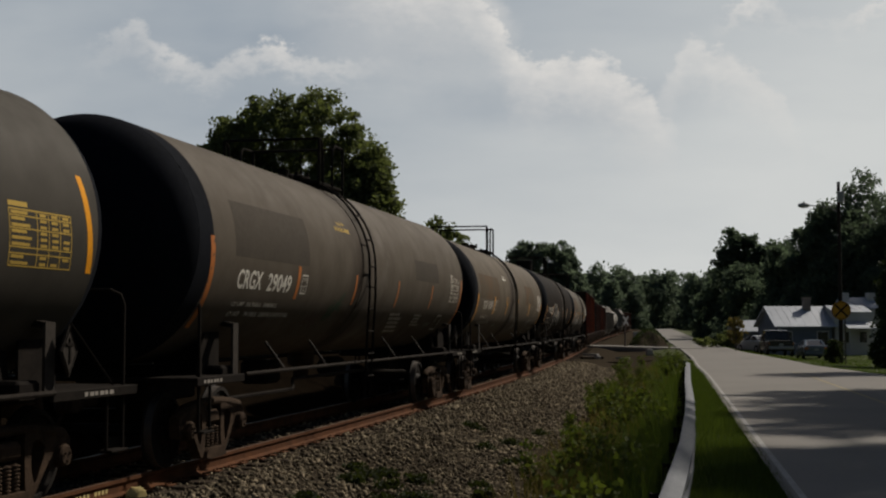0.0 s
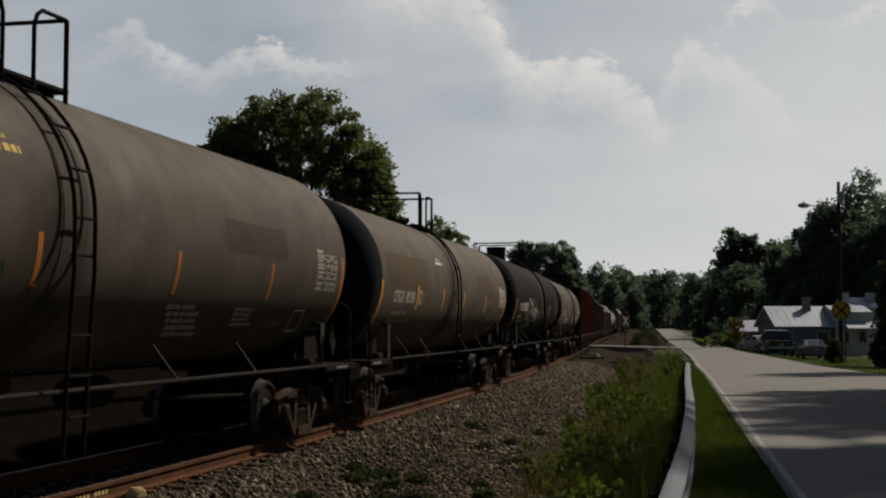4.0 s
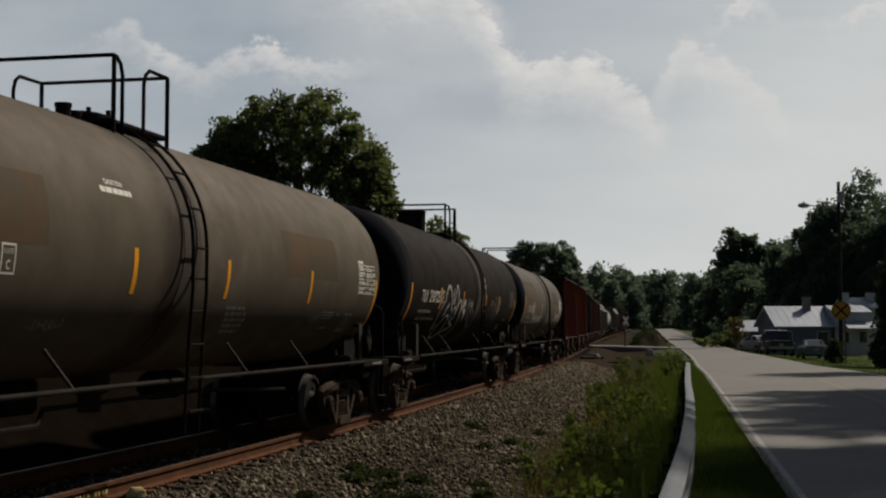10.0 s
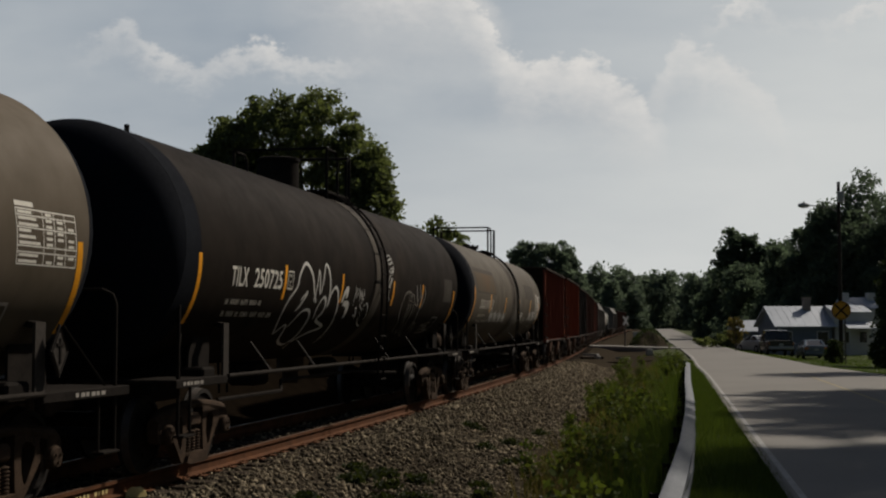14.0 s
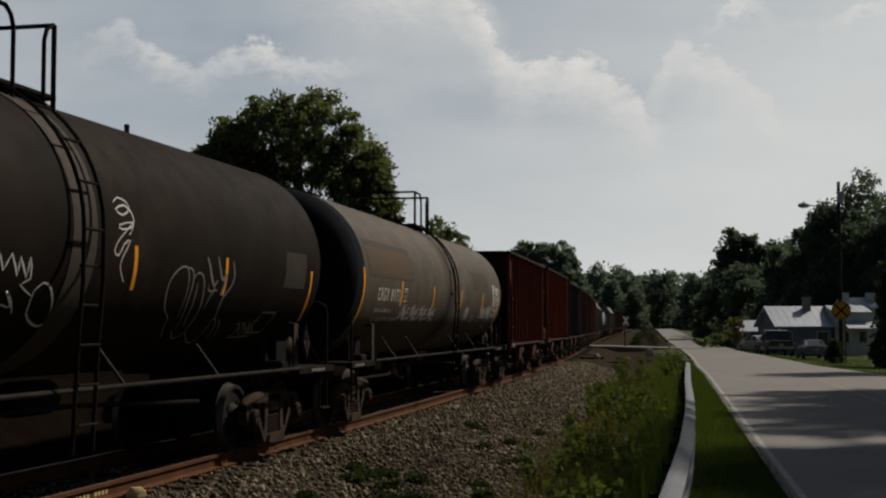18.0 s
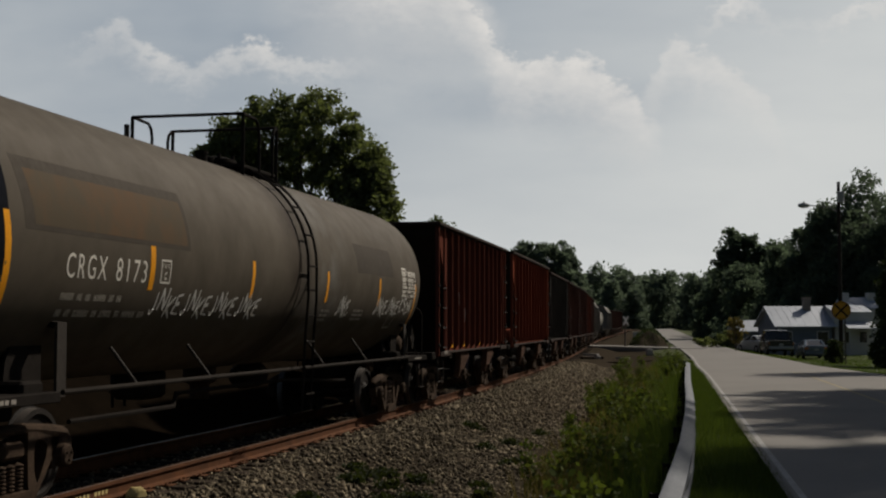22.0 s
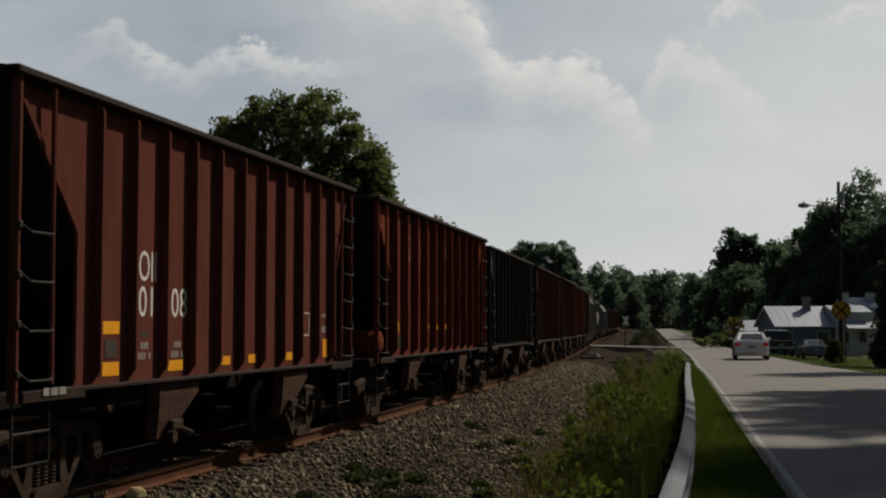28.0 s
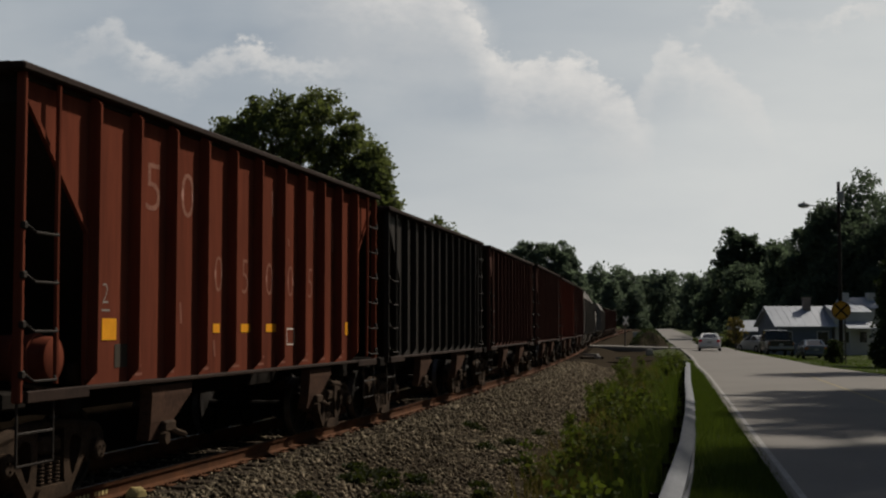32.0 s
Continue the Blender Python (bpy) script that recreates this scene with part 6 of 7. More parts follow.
def woods(name, label, spots, seed, leaves=700, size=0.5, leaf=None):
    """A far wood: many crowns in one mesh, down to the ground. spots: x, y, height, width."""
    rng = np.random.default_rng(seed)
    vs = []
    for x, y, h, w in spots:
        z = ground_at(x, y)
        blobs = [(x + rng.uniform(-0.2, 0.2) * w, y + rng.uniform(-0.2, 0.2) * w, z + h * f, w * k, w * k, h * 0.22) for f, k in ((0.85, 0.3), (0.66, 0.45), (0.44, 0.55), (0.22, 0.55), (0.06, 0.5))]
        cs, rs = crown_clumps(blobs, 34, rng, w * 0.17)
        vs.append(leaf_cloud(cs, rs, leaves, size, rng))
    v = np.concatenate(vs)
    return tagged(new(name, raw_mesh(name, v, quads(v), leaf or wood_leaf_hazed)), label, "woods", kind="stuff")


rw = random.Random(8)
spots = []
for k in range(34):          # the wood that closes the view down the road
    x = 24 + 4.4 * k + rw.uniform(-2, 2)
    spots.append((x - 10, 385 + rw.uniform(-10, 25), rw.uniform(14.5, 18), rw.uniform(9, 12)))
    if k % 2:
        spots.append((x - 10, 350 + rw.uniform(-10, 10), rw.uniform(8, 12), rw.uniform(6, 9)))
for k in range(30):
    spots.append((14 + 5.0 * k + rw.uniform(-2, 2), 412 + rw.uniform(-8, 12), rw.uniform(14, 17.5), rw.uniform(10, 13)))
for k in range(16):          # behind the train to the left
    spots.append((rw.uniform(-90, 10), rw.uniform(240, 330), rw.uniform(9, 12), rw.uniform(7, 10)))
spots = [s for s in spots if not (abs(s[0] - float(np.interp(s[1], ROAD_Y, ROAD_L)) - 2) < 7 and s[1] < 372)]
woods("far_woods", "dark green woods that close the view beyond the road", spots, 21, 3400, 0.46, far_leaf_hazed)
spots = [(41.2, 185, 15.2, 6), (43.4, 184, 14.2, 5), (45.6, 183, 13.6, 6), (47.8, 180, 13.0, 8), (49.5, 184, 13.6, 6), (39.5, 190, 10.0, 6), (44, 172, 10, 7), (53, 176, 13.5, 8), (58, 172, 15, 8), (38.5, 168, 7, 6), (49, 225, 13, 8), (48, 210, 14, 9), (62, 182, 15, 9)]
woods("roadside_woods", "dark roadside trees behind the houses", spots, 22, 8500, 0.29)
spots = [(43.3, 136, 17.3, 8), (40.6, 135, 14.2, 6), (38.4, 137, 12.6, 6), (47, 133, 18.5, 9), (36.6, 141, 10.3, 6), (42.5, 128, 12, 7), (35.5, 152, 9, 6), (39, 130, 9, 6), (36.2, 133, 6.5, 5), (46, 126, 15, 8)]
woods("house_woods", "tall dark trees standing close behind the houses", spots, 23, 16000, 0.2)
tree("roadside_tree", "dark dense evergreen beside the white house", 21.3, 62, [(0, 0, 1.0, 1.1, 1.1, 1.2), (0.1, 0, 2.4, 1.0, 1.0, 1.4), (0.3, 0.2, 3.8, 0.9, 1.0, 1.4), (0.7, 0, 5.2, 0.9, 1.1, 1.6)], 8, 0.18, 24, leaves=9000, size=0.1, per=60, clump=0.4, leaf=dark_leaf)
tree("yard_bush", "low dark leafy bush beside the sign", 19.75, 66.5, [(0, 0, 0.45, 0.4, 0.5, 0.45), (0.1, 0, 0.9, 0.3, 0.4, 0.4)], 1.3, 0.06, 25, leaves=1500, size=0.07, per=24, clump=0.22, leaf=dark_leaf)
tree("yard_bush", "reddish-green yard shrub near the drive", 23.2, 104, [(0, 0, 1.6, 0.7, 0.7, 0.9), (0, 0, 2.2, 0.5, 0.5, 0.5)], 2.4, 0.06, 26, leaves=1200, size=0.1, per=20, clump=0.3, leaf=weed_dry)
tree("yard_bush", "rough hedge of green shrubs by the road", 24.6, 120, [(0, 0, 0.7, 1.6, 0.8, 0.7), (2, 0.5, 0.9, 1.2, 0.8, 0.8)], 1.4, 0.06, 27, leaves=2200, size=0.12, per=30, clump=0.35)
# trees beside the road, out of the view, that shade it
SHADE = ((3.2, 13.0, 12), (3.8, 16.0, 12), (2.7, 10.4, 12), (9.5, 27.0, 12), (13.0, 25.6, 12), (8.6, 23.4, 12), (12.6, 22.8, 12), (7.0, 14.3, 12), (10.4, 14.8, 12), (11.0, 18.0, 12), (11.5, 31.2, 12), (9.3, 32.0, 12), (12.0, 33.0, 12), (15.5, 34.5, 12), (8.6, 28.4, 12), (11.5, 29.4, 12), (7.2, 25.0, 12), (10.8, 25.6, 12), (6.7, 21.8, 12), (10.2, 22.6, 12), (14.2, 28.0, 12), (5.6, 15.8, 12), (8.8, 16.3, 12), (5.2, 12.6, 12), (8.6, 13.0, 12), (7.0, 9.4, 12), (12.2, 45.0, 19), (15.3, 45.6, 19), (19.0, 46.0, 19))
for k, (x, y, h) in enumerate(SHADE):          # where the shadow of the crown falls, and the crown's height
    x += h / math.tan(radians(SUN_EL)) * math.sin(radians(SUN_AZ))
    y += h / math.tan(radians(SUN_EL)) * math.cos(radians(SUN_AZ))
    w = 1.9 if h > 13 else 2.3
    tree("roadside_tree", "leafy green tree that shades the road", x, y, [(0, 0, h, w, w * 0.9, 1.2), (0.9, 0.4, h - 0.7, w * 0.8, w * 0.8, 1.0)], h + 0.5, 0.22, 40 + k, leaves=2900 if k > 2 else 1700, size=0.17, per=50, clump=0.6)


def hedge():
    """Dense scrub added on the low bank beyond the track, near-black to stand for shade."""
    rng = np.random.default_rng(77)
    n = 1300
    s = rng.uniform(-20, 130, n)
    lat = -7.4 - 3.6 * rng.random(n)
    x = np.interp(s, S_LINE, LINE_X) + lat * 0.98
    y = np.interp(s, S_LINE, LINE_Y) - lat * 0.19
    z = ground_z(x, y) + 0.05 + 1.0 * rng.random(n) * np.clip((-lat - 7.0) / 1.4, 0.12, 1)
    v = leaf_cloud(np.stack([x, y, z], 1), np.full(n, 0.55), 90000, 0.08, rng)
    tagged(new("scrub_bank", raw_mesh("scrub_bank", v, quads(v), hedge_shade_leaf)), "added dense scrub beyond the track, coloured near-black for shade", "scrub", kind="stuff")


hedge()


def blades(n, xs, ys, hs, rng, w=0.012, lean=0.35):
    """Upright grass blades, three-cornered."""
    a = rng.uniform(0, 2 * math.pi, n)
    z = ground_z(xs, ys) - 0.01
    dx, dy = np.cos(a) * w, np.sin(a) * w
    tip = np.stack([xs + rng.normal(size=n) * lean * hs * 0.5, ys + rng.normal(size=n) * lean * hs * 0.5, z + hs], 1)
    v = np.stack([np.stack([xs - dx, ys - dy, z], 1), np.stack([xs + dx, ys + dy, z], 1), tip], 1)
    return v.reshape(-1, 3)


GUARD_Y = np.array([2.0, 7.74, 9.69, 11.59, 15.35, 19.07, 24.0, 28.19, 33.0, 37.0])
GUARD_X = np.array([0.12, 1.27, 1.69, 2.09, 2.83, 3.53, 4.42, 5.2, 6.1, 6.85])


def guard_x(y):
    return np.interp(y, GUARD_Y, GUARD_X)


def build_grass():
    rng = np.random.default_rng(6)
    n = 60000
    y = 4 + 60 * rng.random(n) ** 1.8
    lo, hi = guard_x(np.minimum(y, 36)) + 0.05 + np.maximum(0, y - 36) * 0.172, np.interp(y, ROAD_Y, ROAD_L) - 0.06
    x = lo + (hi - lo) * rng.random(n)
    v = blades(n, x, y, rng.uniform(0.05, 0.14, n), rng, 0.006)
    tagged(new("verge_grass", raw_mesh("verge_grass", v, np.arange(len(v)).reshape(-1, 3), grass_blade)), "mown green grass verge between guardrail and road", "grass", kind="stuff")
    n = 40000
    y = 40 + 90 * rng.random(n)
    rr = np.interp(y, ROAD_Y, ROAD_R)
    x = rr + 0.1 + 16 * rng.random(n) ** 1.3
    v = blades(n, x, y, rng.uniform(0.02, 0.07, n), rng, 0.03)
    tagged(new("lawn", raw_mesh("lawn", v, np.arange(len(v)).reshape(-1, 3), lawn_blade)), "sunlit green lawn beyond the road", "grass", kind="stuff")
    # tall weeds between the ballast and the guardrail
    n = 36000
    y = 5 + 50 * rng.random(n) ** 1.3
    tx = np.interp(y, LINE_Y, LINE_X)
    hi = np.where(y < 37, guard_x(np.minimum(y, 37)) - 0.1, np.interp(y, ROAD_Y, ROAD_L) - 1.2)
    lo = hi - 1.65 - 0.35 * np.sin(y * 0.7)
    k = rng.random(n) ** 0.8
    x = lo + (hi - lo) * k
    h = (0.25 + 0.75 * k) * rng.uniform(0.5, 1.0, n) * np.where(y < 9, 0.55, 0.85)
    v = blades(n, x, y, h, rng, 0.011, 0.5)
    tagged(new("tall_grass", raw_mesh("tall_grass", v, np.arange(len(v)).reshape(-1, 3), grass_blade)), "tall rank grass and weeds behind the guardrail", "weeds", kind="stuff")
    n = 1100
    a, b2 = rng.uniform(-0.95, 0.95, n), rng.uniform(-0.9, 0.9, n)
    xm, ym = 20.9 + 1.8 * b2 + 3.2 * a * 0.17 * 8 / 3, 134 + 13 * a
    v = blades(n, xm, ym, rng.uniform(0.1, 0.3, n), rng, 0.04, 0.6)
    v[:, 2] += np.repeat(1.75 * (1 - b2 ** 2) * (1 - a ** 4), 3)
    tagged(new("mound_weeds", raw_mesh("mound_weeds", v, np.arange(len(v)).reshape(-1, 3), dark_leaf)), "rough weeds growing on the earth mound", "weeds", kind="stuff")
    n = 5000
    y = 6 + 46 * rng.random(n)
    hi = np.where(y < 37, guard_x(np.minimum(y, 37)) - 0.1, np.interp(y, ROAD_Y, ROAD_L) - 1.2)
    x = hi - 0.4 - 1.5 * rng.random(n)
    v = blades(n, x, y, rng.uniform(0.3, 0.8, n), rng, 0.009, 0.6)
    tagged(new("dry_stalks", raw_mesh("dry_stalks", v, np.arange(len(v)).reshape(-1, 3), weed_dry)), "dry brown stalks among the weeds", "weeds", kind="stuff")


def weed(x, y, h, w, seed, leaf):
    rng = np.random.default_rng(seed)
    rnd = random.Random(seed)
    z = ground_at(x, y)
    t = thing("weed", "leafy green weed growing beside the track", "weed", "weeds beside the track", pose(x, y, z))
    st = Geo()
    cs = []
    for _ in range(7):
        e = Vector((rnd.uniform(-w, w), rnd.uniform(-w, w), h * rnd.uniform(0.6, 1.0)))
        st.tube([(e.x * 0.15, e.y * 0.15, 0), (e.x * 0.5, e.y * 0.5, e.z * 0.55), e], 0.007, 4)
        cs += [tuple(Vector((e.x * 0.3, e.y * 0.3, 0)).lerp(e, f)) for f in (0.45, 0.65, 0.85, 1.0)]
    tagged(part("stalk", st, weed_dry, t), kind="stuff")
    cs = np.array(cs)
    v = leaf_cloud(cs, np.full(len(cs), 0.13), 420, 0.036, rng)
    part("foliage", raw_mesh("foliage", v, quads(v), leaf), parent=t)


build_grass()
rw = random.Random(15)
for k in range(34):
    y = 7.5 + 26 * rw.random()
    x = float(guard_x(y)) - 0.35 - 1.6 * rw.random() ** 1.2
    weed(x, y, rw.uniform(0.4, 0.95), rw.uniform(0.15, 0.4), 100 + k, weed_leaf)
for k, (x, y, h) in enumerate(((2.05, 12.6, 0.75), (1.75, 11.6, 0.6), (6.3, 35.5, 1.1), (6.5, 37.8, 1.15), (5.9, 34.0, 1.0), (6.9, 39.0, 0.9), (5.6, 40.5, 1.25), (5.9, 42.0, 1.3), (5.3, 39.0, 0.9), (4.9, 37.5, 0.7), (6.2, 41.0, 1.2), (4.6, 40.0, 0.6), (4.3, 36.0, 0.6), (4.1, 33.0, 0.55), (4.4, 31.0, 0.7), (3.7, 29.5, 0.5), (5.0, 33.5, 0.9), (4.7, 35.0, 0.85), (3.9, 31.8, 0.6))):
    weed(x, y, h, 0.35, 200 + k, weed_leaf)
for k in range(16):
    s = 6 + 20 * rw.random()
    p = on_track(s, rw.uniform(2.2, 4.6))
    weed(p.x, p.y, rw.uniform(0.03, 0.07), 0.14, 300 + k, weed_dark)
for k in range(16):
    x, y = rw.uniform(-1.7, 0.3), rw.uniform(13.6, 19.0)
    weed(x, y, rw.uniform(0.03, 0.07), 0.16, 400 + k, weed_dark)

# ---- guardrail ----


def build_guardrail():
    rail = thing("guardrail", "weathered galvanised steel guardrail along the road", "guardrail", kind="")
    prof = [(0.0, 0.0), (0.035, 0.015), (0.08, 0.05), (0.08, 0.085), (0.02, 0.125), (0.0, 0.155), (0.02, 0.185), (0.08, 0.225), (0.08, 0.26), (0.035, 0.295), (0.0, 0.31)]
    prof = prof + [(a - 0.006, b) for a, b in prof[::-1]]
    ys = np.arange(2.0, 37.01, 0.5)
    rings = []
    for y in ys:
        x = float(guard_x(y))
        sl = (float(guard_x(y + 0.3)) - float(guard_x(y - 0.3))) / 0.6
        nx, ny = 1 / math.hypot(1, sl), -sl / math.hypot(1, sl)
        top = 0.72
        rings.append([(x + 1.4 * a * nx, y + 1.4 * a * ny, top - 0.31 + b) for a, b in prof])
    part("beam", Geo().loft(rings), galv, rail, "ribbed galvanised beam")
    y = 3.2
    while y < 37:
        x = float(guard_x(y))
        part("post", Geo().box((x - 0.065, y, 0.1), (0.1, 0.012, 1.0), 0).box((x - 0.012, y, 0.1), (0.01, 0.1, 1.0), 0).box((x - 0.118, y, 0.1), (0.01, 0.1, 1.0), 0), frame_black, rail, "dark steel guardrail post")
        part("bolt", Geo().cyl((x + 0.0, y, 0.565), (x + 0.03, y, 0.565), 0.025, 8), galv, rail)
        y += 1.905
    x = float(guard_x(37))
    part("end_shoe", Geo().loft([[(x - 0.01 + a, 37 + b, z) for z in (0.4, 0.73)] + [(x + 0.03 + a, 37 + b, z) for z in (0.73, 0.4)] for a, b in ((0, 0), (-0.05, 0.25), (-0.2, 0.4))]), galv, rail)


build_guardrail()

# ---- buildings, signs and poles ----


def gable(name, label, c, size, eave, ridge, wall_mat, turn=0.0, wins=(), over=0.35, z=None):
    """A small house: walls, metal roof with its ridge along x, windows and door on the front."""
    w, d = size
    z = ground_at(*c) - 0.05 if z is None else z
    h = thing(name, label, "house", "", pose(c[0], c[1], z, 0, 0, turn))
    t = 0.18
    for s in (-1, 1):
        part("wall", Geo().box((0, s * (d / 2 - t / 2), eave / 2), (w, t, eave), 0.01), wall_mat, h)
    for s in (-1, 1):
        part("gable_wall", Geo().prism([(-d / 2 + t, 0), (d / 2 - t, 0), (d / 2 - t, eave), (0, ridge - 0.06), (-d / 2 + t, eave)], s * (w / 2 - t), s * w / 2, "x"), wall_mat, h)
    for s in (-1, 1):
        sl = (ridge - eave) / (d / 2)
        y0, z0 = s * (d / 2 + over), eave - sl * over
        part("roof", Geo().prism([(y0, z0), (0, ridge), (0, ridge + 0.08), (y0, z0 + 0.08)], -w / 2 - over, w / 2 + over, "x"), roof_metal, h, "pale sheet-metal roof")
        seams = Geo()
        x = -w / 2 - over + 0.3
        while x < w / 2 + over:
            seams.prism([(y0, z0 + 0.08), (0, ridge + 0.08), (0, ridge + 0.095), (y0, z0 + 0.095)], x - 0.01, x + 0.01, "x")
            x += 0.6
        part("seam_ribs", seams, roof_metal, h)
    for x, zz, ww, hh in wins:
        fr = part("window", Geo().box((x, -d / 2 - 0.02, zz), (ww + 0.16, 0.08, hh + 0.16), 0.01), wall_white, h)
        part("pane", Geo().box((x, -d / 2 - 0.065, zz), (ww, 0.02, hh), 0.004), glass_dark, fr)
    return h


house = gable("house", "low blue-grey house with a pale metal roof", (30.65, 114.5), (4.6, 7.0), 2.5, 4.1, wall_blue, 0, ((-1.6, 1.4, 0.9, 1.1), (1.5, 1.4, 0.9, 1.1)), z=-0.75)
part("chimney", Geo().box((0.95, -0.6, 4.0), (0.6, 0.6, 1.7), 0.02).box((0.95, -0.6, 4.87), (0.72, 0.72, 0.1), 0.02), brick_grey, house, "grey-brown brick chimney")
part("porch_post", Geo().box((3.2, -3.7, 1.2), (0.12, 0.12, 2.4), 0.01), wall_white, house)
gable("outbuilding", "small grey shed with a pale metal roof", (28.6, 122), (2.8, 4), 1.9, 2.75, wall_blue, 0, (), z=-0.6)
white = gable("house", "pale-walled house wing with a low porch roof", (34.7, 113.5), (3.0, 5.0), 3.6, 4.15, wall_white, 0, ((0.85, 1.5, 0.6, 0.9), (-0.6, 1.5, 0.6, 0.9)), z=-0.75, over=0.15)
part("porch_roof", Geo().prism([(-2.5, 2.75), (-4.3, 2.2), (-4.3, 2.28), (-2.5, 2.83)], -0.9, 1.6, "x"), roof_metal, white, "pale porch roof")
part("porch_post", Geo().box((-0.8, -4.2, 1.1), (0.1, 0.1, 2.2), 0.01), wall_white, white)
part("porch_post", Geo().box((1.5, -4.2, 1.1), (0.1, 0.1, 2.2), 0.01), wall_white, white)
tall = gable("house", "taller white house with a metal roof and two chimneys", (38.1, 121), (2.7, 5), 4.0, 5.0, wall_white, 0, (), z=-0.75, over=0.15)
part("chimney", Geo().box((-1.2, -0.5, 4.9), (0.75, 0.6, 1.2), 0.02), wall_white, tall, "white chimney")
part("chimney", Geo().box((1.2, -0.5, 4.9), (0.75, 0.6, 1.2), 0.02), wall_white, tall, "white chimney")


def round_sign():
    x, y = 19.45, 64.0
    z = ground_at(x, y)
    s = thing("crossing_sign", "round yellow sign with a black diagonal cross", "road sign", "", pose(x, y, z, 0, 0, -17))
    top = 2.47 - z
    part("post", Geo().box((0.17, 0.05, top * 0.5), (0.06, 0.05, top), 0.008), post_wood, s)
    part("disc", Geo().cyl((0, 0.0, top), (0, 0.012, top), 0.457, 32), sign_yellow, s, "round yellow plate")
    part("black_cross", Geo().box((0, -0.006, top), (0.8, 0.006, 0.085), 0, ry=radians(45)).box((0, -0.0075, top), (0.8, 0.006, 0.085), 0, ry=radians(-45)), sign_black, s)
    ring = Geo().lathe([(-0.004, 0.40), (-0.008, 0.40), (-0.008, 0.425), (-0.004, 0.425)], "y", (0, 0, top), 32)
    part("black_border", ring, sign_black, s)


def crossbuck(x, y, z, h=3.0):
    s = thing("crossbuck", "white crossed-board railway crossing sign", "road sign", "", pose(x, y, z, 0, 0, 48))
    part("post", Geo().cyl((0, 0.05, 0), (0, 0.05, h), 0.09, 8), post_wood, s)
    for k, a in enumerate((-45, 45)):
        part("board", Geo().box((0, -0.04 - 0.012 * k, h - 0.25), (1.1, 0.02, 0.22), 0.004, ry=radians(a)), wall_white, s, "white board")
    part("base_box", Geo().box((0.0, 0, 0.1), (0.5, 0.5, 0.3), 0.03), concrete, s)


def utility_pole():
    x, y = 22.76, 75.0
    z = ground_at(x, y)
    s = thing("utility_pole", "brown wooden utility pole with a street light", "utility pole", "", pose(x, y, z))
    top = 10.0 - z
    part("pole", Geo().cyl((0, 0, 0), (0, 0, top), 0.125, 12, 0.09), pole_wood, s)
    lz = 8.55 - z
    arm = part("lamp_arm", Geo().tube([(0, 0, lz - 0.35), (-0.5, 0, lz - 0.05), (-1.2, 0, lz + 0.05), (-1.75, 0, lz + 0.08)], 0.03, 6), galv, s)
    part("lamp_head", Geo().lathe([(-0.35, 0), (-0.32, 0.09), (-0.1, 0.16), (0.2, 0.13), (0.32, 0.06), (0.34, 0)], "x", (-2.0, 0, lz + 0.08), 12), plate_grey, arm, "grey street-light head")
    part("photo_cell", Geo().cyl((-2.0, 0, lz + 0.2), (-2.0, 0, lz + 0.3), 0.05, 8), plate_grey, arm)
    part("transformer", Geo().cyl((0.05, -0.3, top - 1.2), (0.05, -0.3, top - 0.6), 0.18, 12), plate_grey, s)


far_pole = thing("utility_pole", "dark wooden pole behind the train", "utility pole", "", pose(-14.6, 60, ground_at(-14.6, 60)))
part("pole", Geo().cyl((0, 0, 0), (0, 0, 11.0 - ground_at(-14.6, 60)), 0.15, 10, 0.12), pole_wood, far_pole)
round_sign()
crossbuck(16.35, 117.5, ground_at(16.35, 117.5))
crossbuck(30.5, 232, ground_at(30.5, 232), 3.2)
utility_pole()
cab = thing("signal_cabinet", "small white metal signal cabinet by the crossing", "cabinet", "", pose(22.5, 151, ground_at(22.5, 151)))
part("body", Geo().box((0, 0, 0.75), (1.2, 0.9, 1.5), 0.03), wall_white, cab)
part("roof", Geo().box((0, 0, 1.53), (1.35, 1.05, 0.08), 0.02), wall_white, cab)
part("door", Geo().box((0, -0.46, 0.75), (0.9, 0.03, 1.2), 0.008), wall_white, cab)
post = thing("marker_post", "short pale marker post beside the crossing", "post", "", pose(15.1, 96, ground_at(15.1, 96)))
part("stub", Geo().box((0, 0, 0.25), (0.5, 0.3, 0.5), 0.05), concrete, post)
rng = random.Random(31)
for k in range(9):
    x, y = 10.5 + rng.uniform(-2, 3.2), 84 + rng.uniform(-8, 8)
    g = Geo().box((0, 0, 0.06), (rng.uniform(0.5, 1.4), rng.uniform(0.2, 0.4), 0.16), 0.03)
    tagged(part("scrap_sleeper", g, concrete if k % 2 else tie_wood, m=pose(x, y, ground_at(x, y), 0, 0, rng.uniform(0, 180))), "discarded piece of sleeper or concrete by the track", "debris", "debris by the crossing")
# earth mound by the crossing
v, n, m = [], 26, 14
for i in range(n + 1):
    for j in range(m + 1):
        a, b = -1 + 2 * i / n, -1 + 2 * j / m
        x, y = 20.9 + 1.8 * b + 3.2 * a * 0.17 * 8 / 3, 134 + 13 * a
        hgt = 1.95 * max(0, 1 - b * b) * max(0, 1 - a ** 4) * (0.8 + 0.35 * noise.noise(Vector((a * 3, b * 2, 1))))
        v.append((x, y, ground_at(x, y) - 0.08 + hgt))
mound = Geo().add(v, [(i * (m + 1) + j, (i + 1) * (m + 1) + j, (i + 1) * (m + 1) + j + 1, i * (m + 1) + j + 1) for i in range(n) for j in range(m)])
